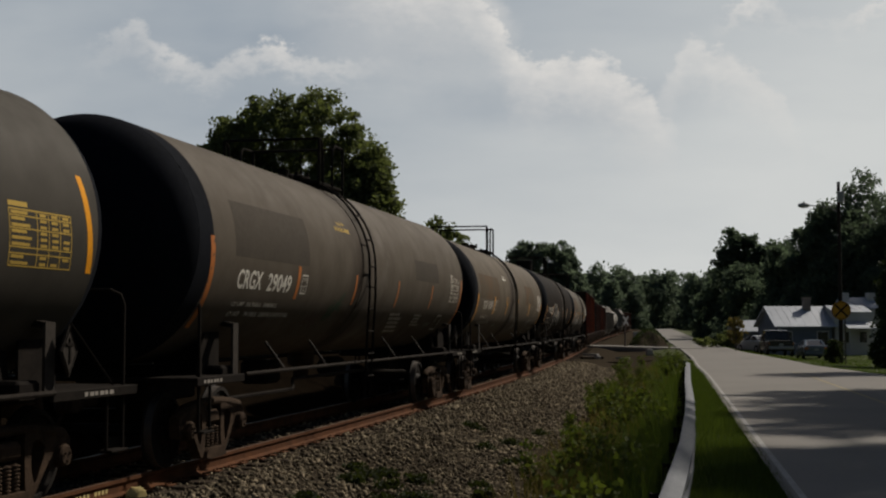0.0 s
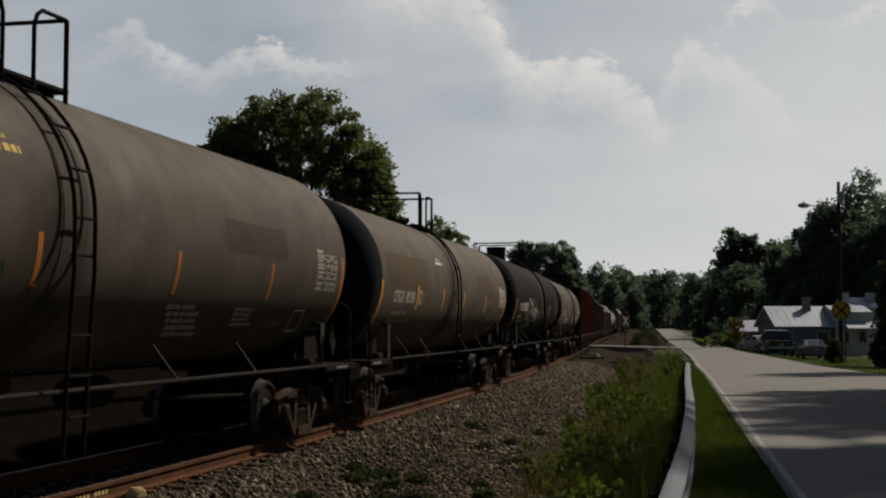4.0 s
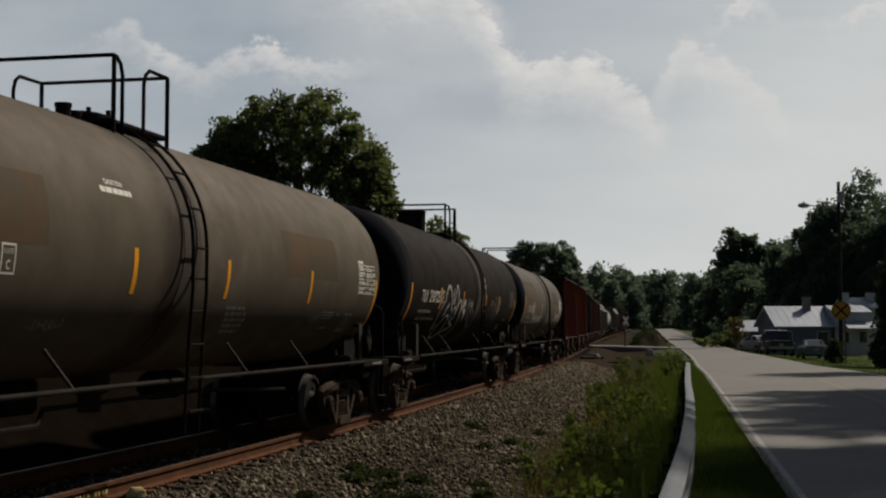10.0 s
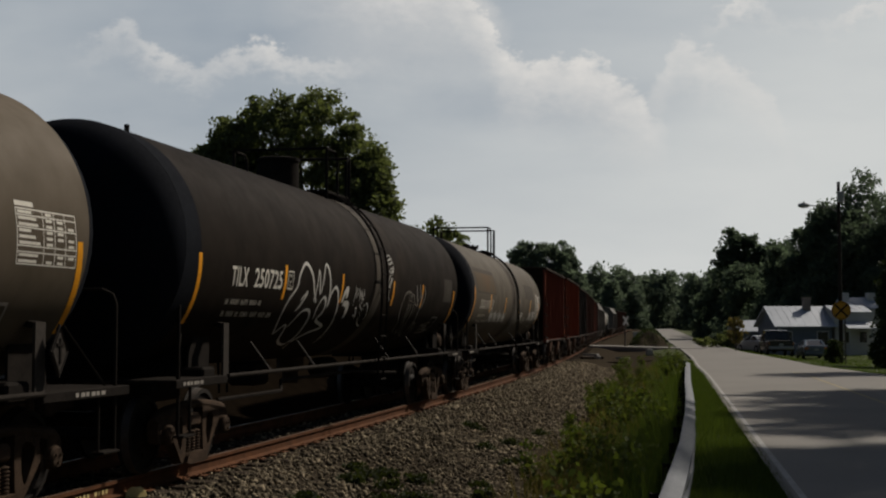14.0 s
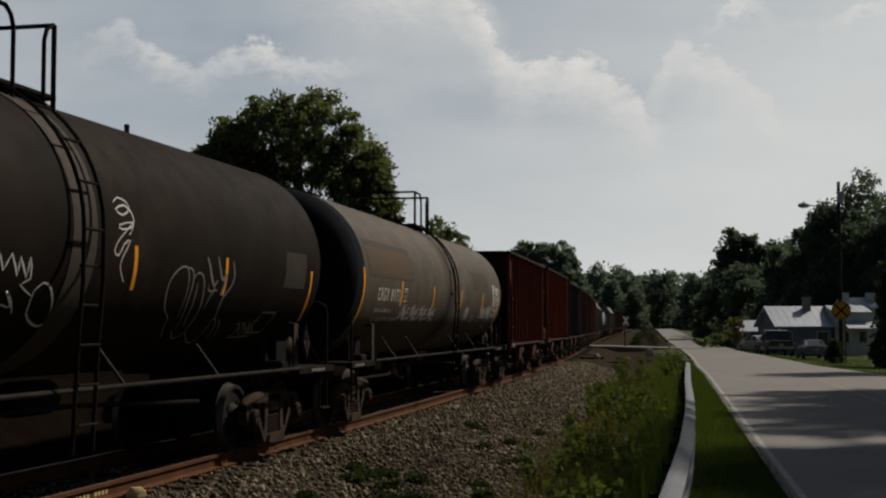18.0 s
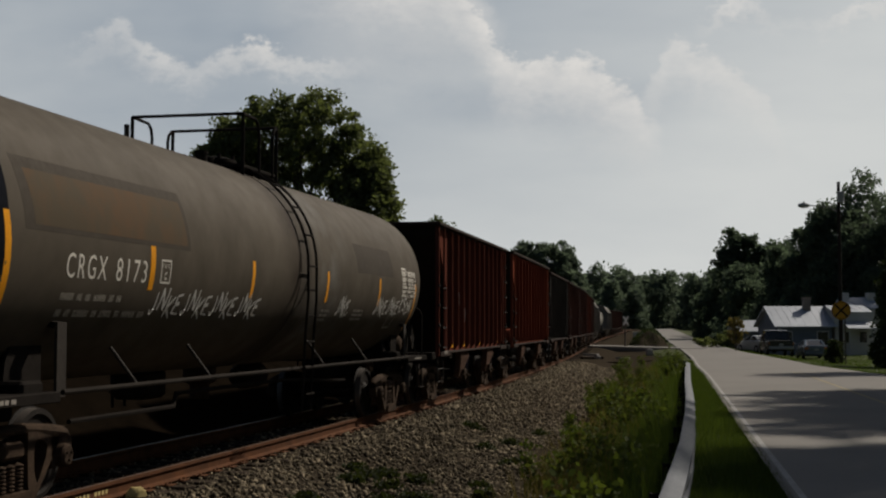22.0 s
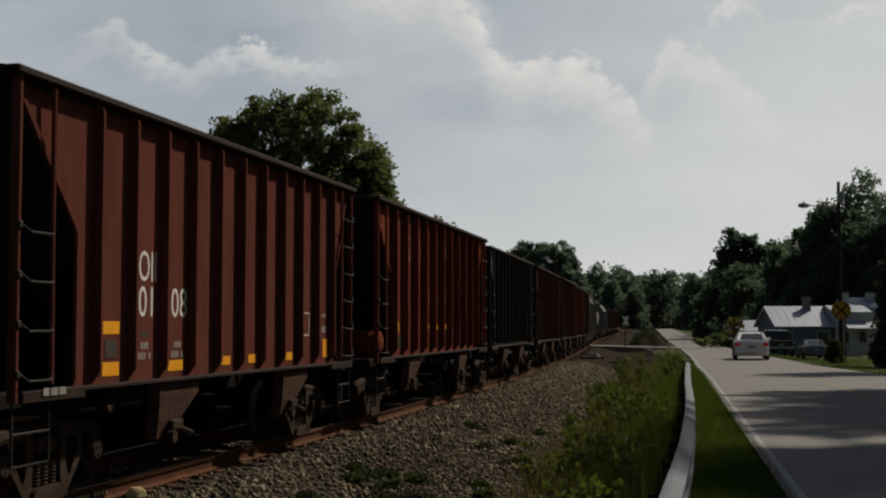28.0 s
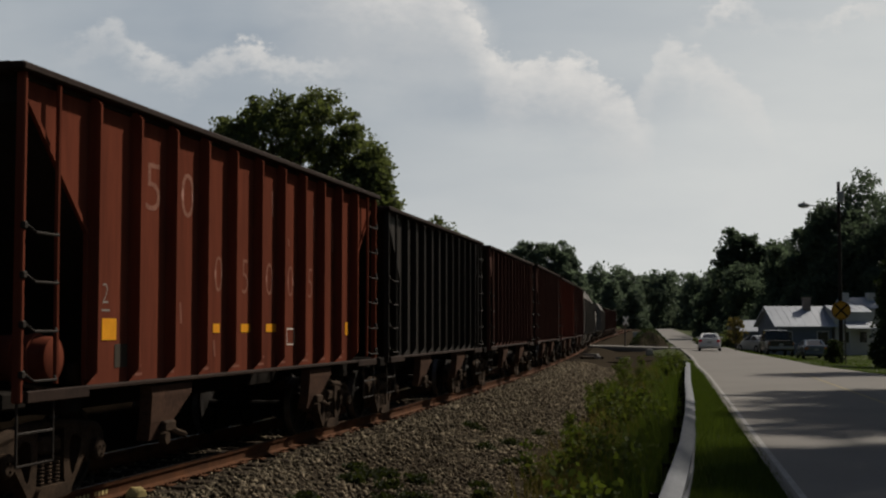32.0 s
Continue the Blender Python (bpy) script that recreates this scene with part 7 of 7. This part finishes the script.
tagged(part("earth_mound", mound, soil_brown), "low brown earth mound grown with weeds", "mound", kind="structure")
# scraps on the ballast
g = Geo().loft([[(0.14 * math.cos(a) * k, 0.09 * math.sin(a) * k, 1.5 * z) for a in (0.3, 1.4, 2.6, 3.5, 4.6, 5.6)] for k, z in ((1, 0), (0.9, 0.04), (0.45, 0.075))])
p = on_track(9.3, 0.96, -0.2)
tagged(part("yellow_scrap", g, rag_yellow, m=pose(p.x, p.y, p.z, 0, 0, 30)), "crumpled yellow scrap lying by the rail", "scrap")
for k, (x, y, w) in enumerate(((1.0, 16.6, 0.25), (1.25, 16.9, 0.3), (0.85, 16.1, 0.2), (1.1, 15.6, 0.35), (0.7, 15.9, 0.3))):
    g = Geo().box((0, 0, 0.02), (w, 0.09, 0.035), 0.008)
    tagged(part("wood_chip", g, concrete if k < 3 else tie_wood, m=pose(x, y, ground_at(x, y) + 0.03, 4, 5, 35 * k)), "broken pale piece of wood on the gravel", "debris", "debris on the gravel")

# ---- vehicles ----


def vehicle(name, label, category, length, width, height, paint, m, kind="sedan", lit=False, trim=None):
    """A road vehicle, facing +x, wheels on z = 0."""
    car = thing(name, label, category, "", m)
    L, W, H = length / 2, width / 2, height
    belt = 0.72 * H if kind == "sedan" else 0.6 * H
    low = 0.2 if kind == "sedan" else 0.42

    def ring(x, wb, wt, zb, zt):
        r = 0.07
        return [(x, -wb, zb + r), (x, -wb + r, zb), (x, wb - r, zb), (x, wb, zb + r), (x, wt + 0.02, (zb + zt) / 2), (x, wt, zt - r), (x, wt - 1.6 * r, zt), (x, -wt + 1.6 * r, zt), (x, -wt, zt - r), (x, -wt - 0.02, (zb + zt) / 2)]
    if kind == "sedan":
        st = [(-L, 0.86, 0.8, low + 0.15, belt * 0.93), (-L + 0.08, 0.95, 0.9, low + 0.06, belt * 1.0), (-L + 0.6, 0.98, 0.94, low, belt * 1.01), (0, 1.0, 0.97, low, belt), (L - 1.25, 1.0, 0.95, low, belt * 0.99), (L - 0.35, 0.95, 0.9, low + 0.03, belt * 0.84), (L, 0.78, 0.72, low + 0.15, belt * 0.68)]
    else:
        st = [(-L, 0.94, 0.92, low + 0.1, belt), (-L + 0.1, 0.98, 0.96, low, belt), (0, 1.0, 0.97, low, belt), (L - 1.4, 1.0, 0.97, low, belt), (L - 0.15, 0.97, 0.93, low, belt * 0.95), (L, 0.9, 0.88, low + 0.1, belt * 0.85)]
    part("body", Geo().loft([ring(x, W * a, W * b, zb, zt) for x, a, b, zb, zt in st]), paint, car)
    if kind == "sedan":
        cab = [(-L + 0.78, belt - 0.03, 0.82), (-L + 1.5, H - 0.06, 0.64), (-L + 2.1, H, 0.66), (0.35, H - 0.03, 0.66), (1.2, belt - 0.04, 0.86)]
    else:
        cab = [(-0.75, belt - 0.03, 0.93), (-0.6, H - 0.06, 0.8), (0.3, H, 0.8), (0.95, H - 0.05, 0.8), (1.6, belt - 0.03, 0.92)]
        if kind == "suv":
            cab[0], cab[1] = (-L + 0.08, belt - 0.03, 0.93), (-L + 0.35, H - 0.05, 0.8)
    side = [(x, z) for x, z, _ in cab]
    roof = Geo()
    rings = [[(x, -W * k, z), (x, W * k, z), (x, W * k * 0.98, belt - 0.06), (x, -W * k * 0.98, belt - 0.06)] for x, z, k in cab]
    roof.loft(rings)
    green = part("cabin", roof, glass_dark, car, "dark window glass")
    skin = Geo()
    for (x0, z0, k0), (x1, z1, k1) in list(zip(cab, cab[1:]))[1:-1]:
        skin.loft([[(x, -W * k - 0.005, z - 0.05), (x, -W * k + 0.06, z + 0.012), (x, W * k - 0.06, z + 0.012), (x, W * k + 0.005, z - 0.05)] for x, z, k in ((x0, z0, k0), (x1, z1, k1))])
    part("roof", skin, paint, car)
    for s in (-1, 1):
        for (x0, z0, k0), (x1, z1, k1) in ((cab[0], cab[1]), (cab[-1], cab[-2])):
            part("pillar", Geo().tube([(x0, s * (W * k0 - 0.03), z0), (x1, s * (W * k1 - 0.03), z1)], 0.1 if x0 < 0 and kind == "sedan" else 0.06, 6), paint, car)
        mx = (cab[1][0] + cab[-2][0]) / 2
        part("pillar", Geo().tube([(mx, s * (W * 0.95), belt - 0.03), (mx, s * (W * 0.68), H - 0.05)], 0.04, 6), paint, car)
    if kind == "pickup":
        part("tailgate", Geo().box((-L - 0.012, 0, belt - 0.3), (0.03, width * 0.84, 0.46), 0.01), paint, car)
        part("bed", Geo().box((-L / 2 - 0.45, 0, belt + 0.006), (L - 0.75, width * 0.78, 0.01), 0.002), sign_black, car)
    for s in (-1, 1):
        lp = Geo().box((-L + 0.06, s * W * 0.76, belt - 0.2), (0.16, W * 0.3, 0.2), 0.04)
        part("tail_light", lp, lamp_red if lit else stripe_orange, car, "red tail light")
        part("headlight", Geo().box((L - 0.12, s * W * 0.7, belt * 0.68), (0.2, W * 0.3, 0.16), 0.04), lamp_clear, car)
        part("door_mirror", Geo().box((0.75 if kind == "sedan" else 1.15, s * (W + 0.08), belt + 0.05), (0.1, 0.18, 0.13), 0.03), paint, car)
        part("door_handle", Geo().box((-0.35, s * (W * 0.985), belt - 0.12), (0.18, 0.03, 0.03), 0.008), trim or paint, car)
    part("rear_bumper", Geo().box((-L - 0.0, 0, low + 0.24), (0.16, width * 0.9, 0.2), 0.05), trim or paint, car)
    part("number_plate", Geo().box((-L - 0.03, 0, belt - 0.3), (0.03, 0.32, 0.16), 0.008), plate_grey, car)
    r = 0.32 if kind == "sedan" else 0.38
    wheels = []
    for x in (-L + 0.95, L - 0.9):
        for s in (-1, 1):
            w = part("wheel", kept(("tyre", r), lambda: Geo().lathe([(-0.1, 0.55 * r), (-0.11, 0.9 * r), (-0.08, r), (0.08, r), (0.11, 0.9 * r), (0.1, 0.55 * r)], "y", n=20).mesh("tyre", tyre)), parent=car, m=pose(x, s * (W - 0.1), r))
            rim = kept(("rim", r), lambda: Geo().lathe([(-0.09, 0), (-0.09, 0.6 * r), (0.09, 0.6 * r), (0.09, 0)], "y", n=16).box((0, 0, 0), (r * 1.1, 0.2, 0.07), 0.01).box((0, 0, 0), (0.07, 0.2, r * 1.1), 0.01).mesh("rim", rim_alloy))
            part("rim", rim, parent=w)
            wheels.append(w)
    return car, wheels


sedan, sedan_wheels = vehicle("sedan", "white four-door sedan driving along the road", "car", 4.75, 1.74, 1.36, paint_white, None, "sedan", True)


def parked(name, label, cat, x, y, turn, L, W, H, paint, kind, trim=None):
    vehicle(name, label, cat, L, W, H, paint, pose(x, y, ground_at(x, y) + 0.01, 0, 0, turn), kind, trim=trim)


parked("pickup_truck", "dark pickup truck parked on the lawn", "truck", 25.0, 98.5, 84, 5.2, 2.0, 1.95, paint_dark, "pickup", plate_grey)
parked("parked_car", "blue-grey sedan parked on the lawn by the house", "car", 27.65, 98.5, 83, 4.7, 1.8, 1.4, paint_blue, "sedan")
parked("parked_car", "pale car parked behind the pickup", "car", 25.9, 108, 105, 4.5, 1.75, 1.4, paint_silver, "sedan")

# ---- sky with clouds ----


def cloud_sky():
    """Far curved backdrop of hazy sky; its clouds drift slowly."""
    g = []
    n, m, r = 64, 24, 4200.0
    for i in range(n + 1):
        az = radians(-26 + 52 * i / n)
        for j in range(m + 1):
            el = radians(-2 + 23 * j / m)
            g.append((r * math.sin(az) * math.cos(el), r * math.cos(az) * math.cos(el), r * math.sin(el)))
    f = [(i * (m + 1) + j, (i + 1) * (m + 1) + j, (i + 1) * (m + 1) + j + 1, i * (m + 1) + j + 1) for i in range(n) for j in range(m)]
    mt = bpy.data.materials.new("cloudy_sky")
    mt.use_nodes = True
    nt = mt.node_tree
    nt.nodes.clear()
    co = nt.nodes.new("ShaderNodeTexCoord")
    sep = nt.nodes.new("ShaderNodeSeparateXYZ")
    nt.links.new(co.outputs["Object"], sep.inputs[0])

    def op(kind, a, b=None, clamp=False):
        k = nt.nodes.new("ShaderNodeMath")
        k.operation, k.use_clamp = kind, clamp
        for i, s in enumerate((a, b)):
            if s is None:
                continue
            if isinstance(s, (int, float)):
                k.inputs[i].default_value = s
            else:
                nt.links.new(s, k.inputs[i])
        return k.outputs[0]
    u, w = op("DIVIDE", sep.outputs[0], sep.outputs[1]), op("DIVIDE", sep.outputs[2], sep.outputs[1])
    vec = nt.nodes.new("ShaderNodeCombineXYZ")
    nt.links.new(u, vec.inputs[0])
    nt.links.new(w, vec.inputs[1])

    bend = node(nt, "TexNoise", Scale=13.0, Detail=7.0, Roughness=0.62)
    nt.links.new(vec.outputs[0], bend.inputs["Vector"])
    bs = nt.nodes.new("ShaderNodeSeparateColor")
    nt.links.new(bend.outputs["Color"], bs.inputs[0])
    u0, w0 = u, w
    u = op("ADD", u, op("MULTIPLY", op("SUBTRACT", bs.outputs[0], 0.5), 0.03))
    w = op("ADD", w, op("MULTIPLY", op("SUBTRACT", bs.outputs[1], 0.5), 0.022))

    def ripple(scale, detail, rough, off=0.0):
        mp = node(nt, "Mapping")
        mp.inputs["Location"].default_value = (off, off * 0.7, 0)
        mp.inputs["Scale"].default_value = (1, 1.5, 1)
        nt.links.new(vec.outputs[0], mp.inputs[0])
        k = node(nt, "TexNoise", Scale=scale, Detail=detail, Roughness=rough)
        nt.links.new(mp.outputs[0], k.inputs["Vector"])
        return k.outputs["Fac"]
    puff, curl, wisp, veil = ripple(34, 8, 0.62, 3.1), ripple(90, 5, 0.6, 5.3), ripple(9, 6, 0.55, 7.7), ripple(4, 4, 0.5, 1.2)
    streak_map = node(nt, "Mapping")
    streak_map.inputs["Scale"].default_value = (1.0, 3.4, 1.0)
    nt.links.new(vec.outputs[0], streak_map.inputs[0])
    streak_noise = node(nt, "TexNoise", Scale=6.0, Detail=5.0, Roughness=0.5)
    nt.links.new(streak_map.outputs[0], streak_noise.inputs["Vector"])

    def ramp(src, stops):
        r = nt.nodes.new("ShaderNodeValToRGB")
        el = r.color_ramp.elements
        while len(el) < len(stops):
            el.new(0.5)
        for e, (x, v) in zip(el, stops):
            e.position, e.color = x, (v, v, v, 1)
        nt.links.new(src, r.inputs[0])
        sc = nt.nodes.new("ShaderNodeSeparateColor")
        nt.links.new(r.outputs[0], sc.inputs[0])
        return sc.outputs[0]

    def ease(src, a, b, lo, hi):
        r = node(nt, "MapRange")
        r.interpolation_type = "SMOOTHSTEP"
        for k, v in (("From Min", a), ("From Max", b), ("To Min", lo), ("To Max", hi)):
            r.inputs[k].default_value = v
        nt.links.new(src, r.inputs["Value"])
        return r.outputs[0]

    def bank(line, weights, fall, soft):
        """A cloud bank: line gives the height of its top along u; it is crisp above and fades below."""
        at = op("ADD", op("MULTIPLY", u, 1.25), 0.5)
        crest = op("MULTIPLY", ramp(at, [(0.5 + 1.25 * a, b / 0.3) for a, b in line]), 0.3)
        d = op("SUBTRACT", crest, w)
        d = op("ADD", d, op("ADD", op("MULTIPLY", op("SUBTRACT", puff, 0.5), 0.04), op("MULTIPLY", op("SUBTRACT", curl, 0.5), 0.03)))
        strength = ramp(at, [(0.5 + 1.25 * a, b) for a, b in weights])
        body_part = op("MULTIPLY", op("MULTIPLY", ease(d, -soft * 0.3, soft, 0.0, 1.0), ease(d, 0.004, fall, 1.0, 0.0)), strength)
        lit_part = op("MULTIPLY", op("MULTIPLY", ease(d, -soft * 0.4, soft * 1.2, 0.0, 1.0), ease(d, 0.004, min(0.05, fall * 0.8), 1.0, 0.0)), strength)
        return body_part, lit_part
    banks = [
        bank(((-0.1, 0.278), (0.007, 0.274), (0.032, 0.256), (0.042, 0.243), (0.051, 0.221), (0.07, 0.2085), (0.079, 0.21), (0.09, 0.2146), (0.103, 0.2138), (0.12, 0.209), (0.131, 0.206), (0.142, 0.195), (0.155, 0.186), (0.166, 0.1715), (0.177, 0.161), (0.192, 0.137)),
             ((-0.1, 0.0), (-0.06, 0.65), (-0.03, 0.8), (0.14, 0.85), (0.165, 0.55), (0.185, 0.0)), 0.085, 0.01),
        bank(((-0.264, 0.2186), (-0.253, 0.229), (-0.24, 0.233), (-0.23, 0.2305), (-0.222, 0.221), (-0.211, 0.212), (-0.19, 0.209), (-0.18, 0.203), (-0.17, 0.21), (-0.159, 0.2164), (-0.146, 0.2177), (-0.137, 0.2226), (-0.128, 0.224), (-0.122, 0.22), (-0.1065, 0.214), (-0.08, 0.21), (-0.04, 0.211), (-0.028, 0.203)),
             ((-0.29, 0.0), (-0.24, 0.3), (-0.2, 0.5), (-0.18, 0.3), (-0.145, 0.55), (-0.125, 0.85), (-0.1, 0.55), (-0.07, 0.4), (-0.02, 0.0)), 0.035, 0.01),
        bank(((0.15, 0.165), (0.173, 0.194), (0.1815, 0.214), (0.188, 0.224), (0.197, 0.222), (0.208, 0.212), (0.2165, 0.217), (0.225, 0.212), (0.238, 0.2), (0.251, 0.191), (0.262, 0.18), (0.2765, 0.15)),
             ((0.155, 0.0), (0.185, 0.5), (0.22, 0.6), (0.255, 0.45), (0.28, 0.0)), 0.06, 0.009),
        bank(((0.212, 0.2385), (0.2256, 0.25), (0.237, 0.256), (0.256, 0.254), (0.269, 0.243), (0.304, 0.2385), (0.324, 0.245), (0.333, 0.254), (0.357, 0.26)),
             ((0.205, 0.0), (0.235, 0.6), (0.27, 0.15), (0.3, 0.1), (0.335, 0.65), (0.37, 0.5)), 0.025, 0.008)]
    banks.append(bank(((-0.12, 0.275), (0.03, 0.275), (0.05, 0.25), (0.1, 0.22)), ((-0.13, 0.0), (-0.07, 0.5), (-0.02, 0.75), (0.03, 0.7), (0.06, 0.0)), 0.13, 0.02))
    low_at = op("ADD", op("MULTIPLY", u, 1.25), 0.5)
    base_dark = op("MULTIPLY", op("MULTIPLY", ease(w, 0.145, 0.165, 0.0, 1.0), ease(w, 0.175, 0.2, 1.0, 0.0)), ramp(low_at, ((0.46, 0.0), (0.54, 1.0), (0.7, 0.9), (0.78, 0.0))))
    cover, rim = None, None
    for body_part, lit_part in banks:
        cover = body_part if cover is None else op("MAXIMUM", cover, body_part)
        rim = lit_part if rim is None else op("MAXIMUM", rim, lit_part)
    cover = op("MULTIPLY", cover, op("ADD", op("MULTIPLY", wisp, 0.9), 0.5), True)
    rim = op("MULTIPLY", rim, op("ADD", op("MULTIPLY", puff, 3.2), -1.05, True))
    haze = op("ADD", op("MULTIPLY", op("SUBTRACT", 0.235, w0), 2.7), op("ADD", op("MULTIPLY", u0, 1.7), 0.21), True)
    body = op("MULTIPLY", op("ADD", veil, -0.38), 3.0, True)
    c1 = nt.nodes.new("ShaderNodeMix")
    c1.data_type = "RGBA"
    c1.inputs[6].default_value, c1.inputs[7].default_value = (0.315, 0.36, 0.41, 1), (0.605, 0.62, 0.612, 1)
    streak = op("SUBTRACT", op("MULTIPLY", op("SUBTRACT", streak_noise.outputs["Fac"], 0.5), 0.5), op("MULTIPLY", base_dark, 0.22))
    nt.links.new(op("ADD", op("MAXIMUM", haze, op("MULTIPLY", body, 0.4)), streak, True), c1.inputs[0])
    c2 = nt.nodes.new("ShaderNodeMix")
    c2.data_type = "RGBA"
    c2.inputs[7].default_value = (0.63, 0.618, 0.6, 1)
    nt.links.new(op("MULTIPLY", cover, 0.75), c2.inputs[0])
    nt.links.new(c1.outputs[2], c2.inputs[6])
    c3 = nt.nodes.new("ShaderNodeMix")
    c3.data_type = "RGBA"
    c3.inputs[7].default_value = (0.74, 0.715, 0.68, 1)
    nt.links.new(rim, c3.inputs[0])
    nt.links.new(c2.outputs[2], c3.inputs[6])
    em, out = nt.nodes.new("ShaderNodeEmission"), nt.nodes.new("ShaderNodeOutputMaterial")
    em.inputs[1].default_value = SKY_GLOW
    nt.links.new(c3.outputs[2], em.inputs[0])
    nt.links.new(em.outputs[0], out.inputs[0])
    me = raw_mesh("backdrop", g, np.array(f), mt)
    return tagged(new("backdrop", me), "hazy blue-grey sky with pale drifting clouds", "sky", kind="structure")


SKY_GLOW = 1.0
backdrop = cloud_sky()
build_ballast()
build_ties(track)

# ---- what moves ----
SEDAN_ROWS = ((0.0, -300.0), (20.0, -21.0), (22.0, 4.5), (23.5, 22.3), (24.3, 31.4), (24.6, 34.8), (25.0, 39.2), (25.5, 44.3), (26.5, 53.5), (27.5, 62.4), (28.0, 67.0), (29.0, 77.0), (30.0, 86.8), (31.0, 95.2), (32.0, 103.2))


def lane_x(y):
    return float(np.interp(y, ROAD_Y, ROAD_L) + np.interp(y, [0, 34, 39, 67, 87, 103], [4.4, 4.3, 4.2, 2.9, 2.3, 2.0]))


def motions():
    for car, u, base in movers:
        rows = []
        for k in range(33):
            s = u - travelled(k)
            a, b = on_track(s - base), on_track(s + base)
            up = [1.05 * float(smooth01((p.y - 140) / 260)) for p in (a, b)]
            mid = (a + b) / 2
            turn = math.degrees(math.atan2(b.y - a.y, b.x - a.x))
            rows.append((float(k), pose(mid.x, mid.y, sum(up) / 2 + 0.003, 0, -math.degrees((up[1] - up[0]) / (2 * base)), turn)))
        walk(car, rows)
    for w, x in rollers:
        walk(w, [(k * 0.25, pose(x, 0, WHEEL_R) @ Matrix.Rotation(-(travelled(k * 0.25) - travelled(0)) / WHEEL_R, 4, "Y")) for k in range(129)])
    rows = []
    for t, y in SEDAN_ROWS:
        x, dx = lane_x(y), 0.41
        rows.append((t, pose(x, y, float(road_z(y)) + 0.005, 0, 0, math.degrees(math.atan2(2, dx)))))
    walk(sedan, rows)
    ts, ys = [r[0] for r in SEDAN_ROWS], [r[1] for r in SEDAN_ROWS]
    base = [w.matrix_basis.copy() for w in sedan_wheels]
    for w, b in zip(sedan_wheels, base):
        roll = [(0.0, b)] + [(t, b @ Matrix.Rotation(float(np.interp(t, ts, ys) - ys[3]) * 1.03 / 0.32, 4, "Y")) for t in [23.5 + k / 30 for k in range(256)]]
        walk(w, roll)
    walk(backdrop, [(0.0, pose(0, 0, 0)), (16.0, pose(0, 0, 0, 0, 0, 0.49)), (32.0, pose(0, 0, 0, 0, 0, 0.98))])


motions()
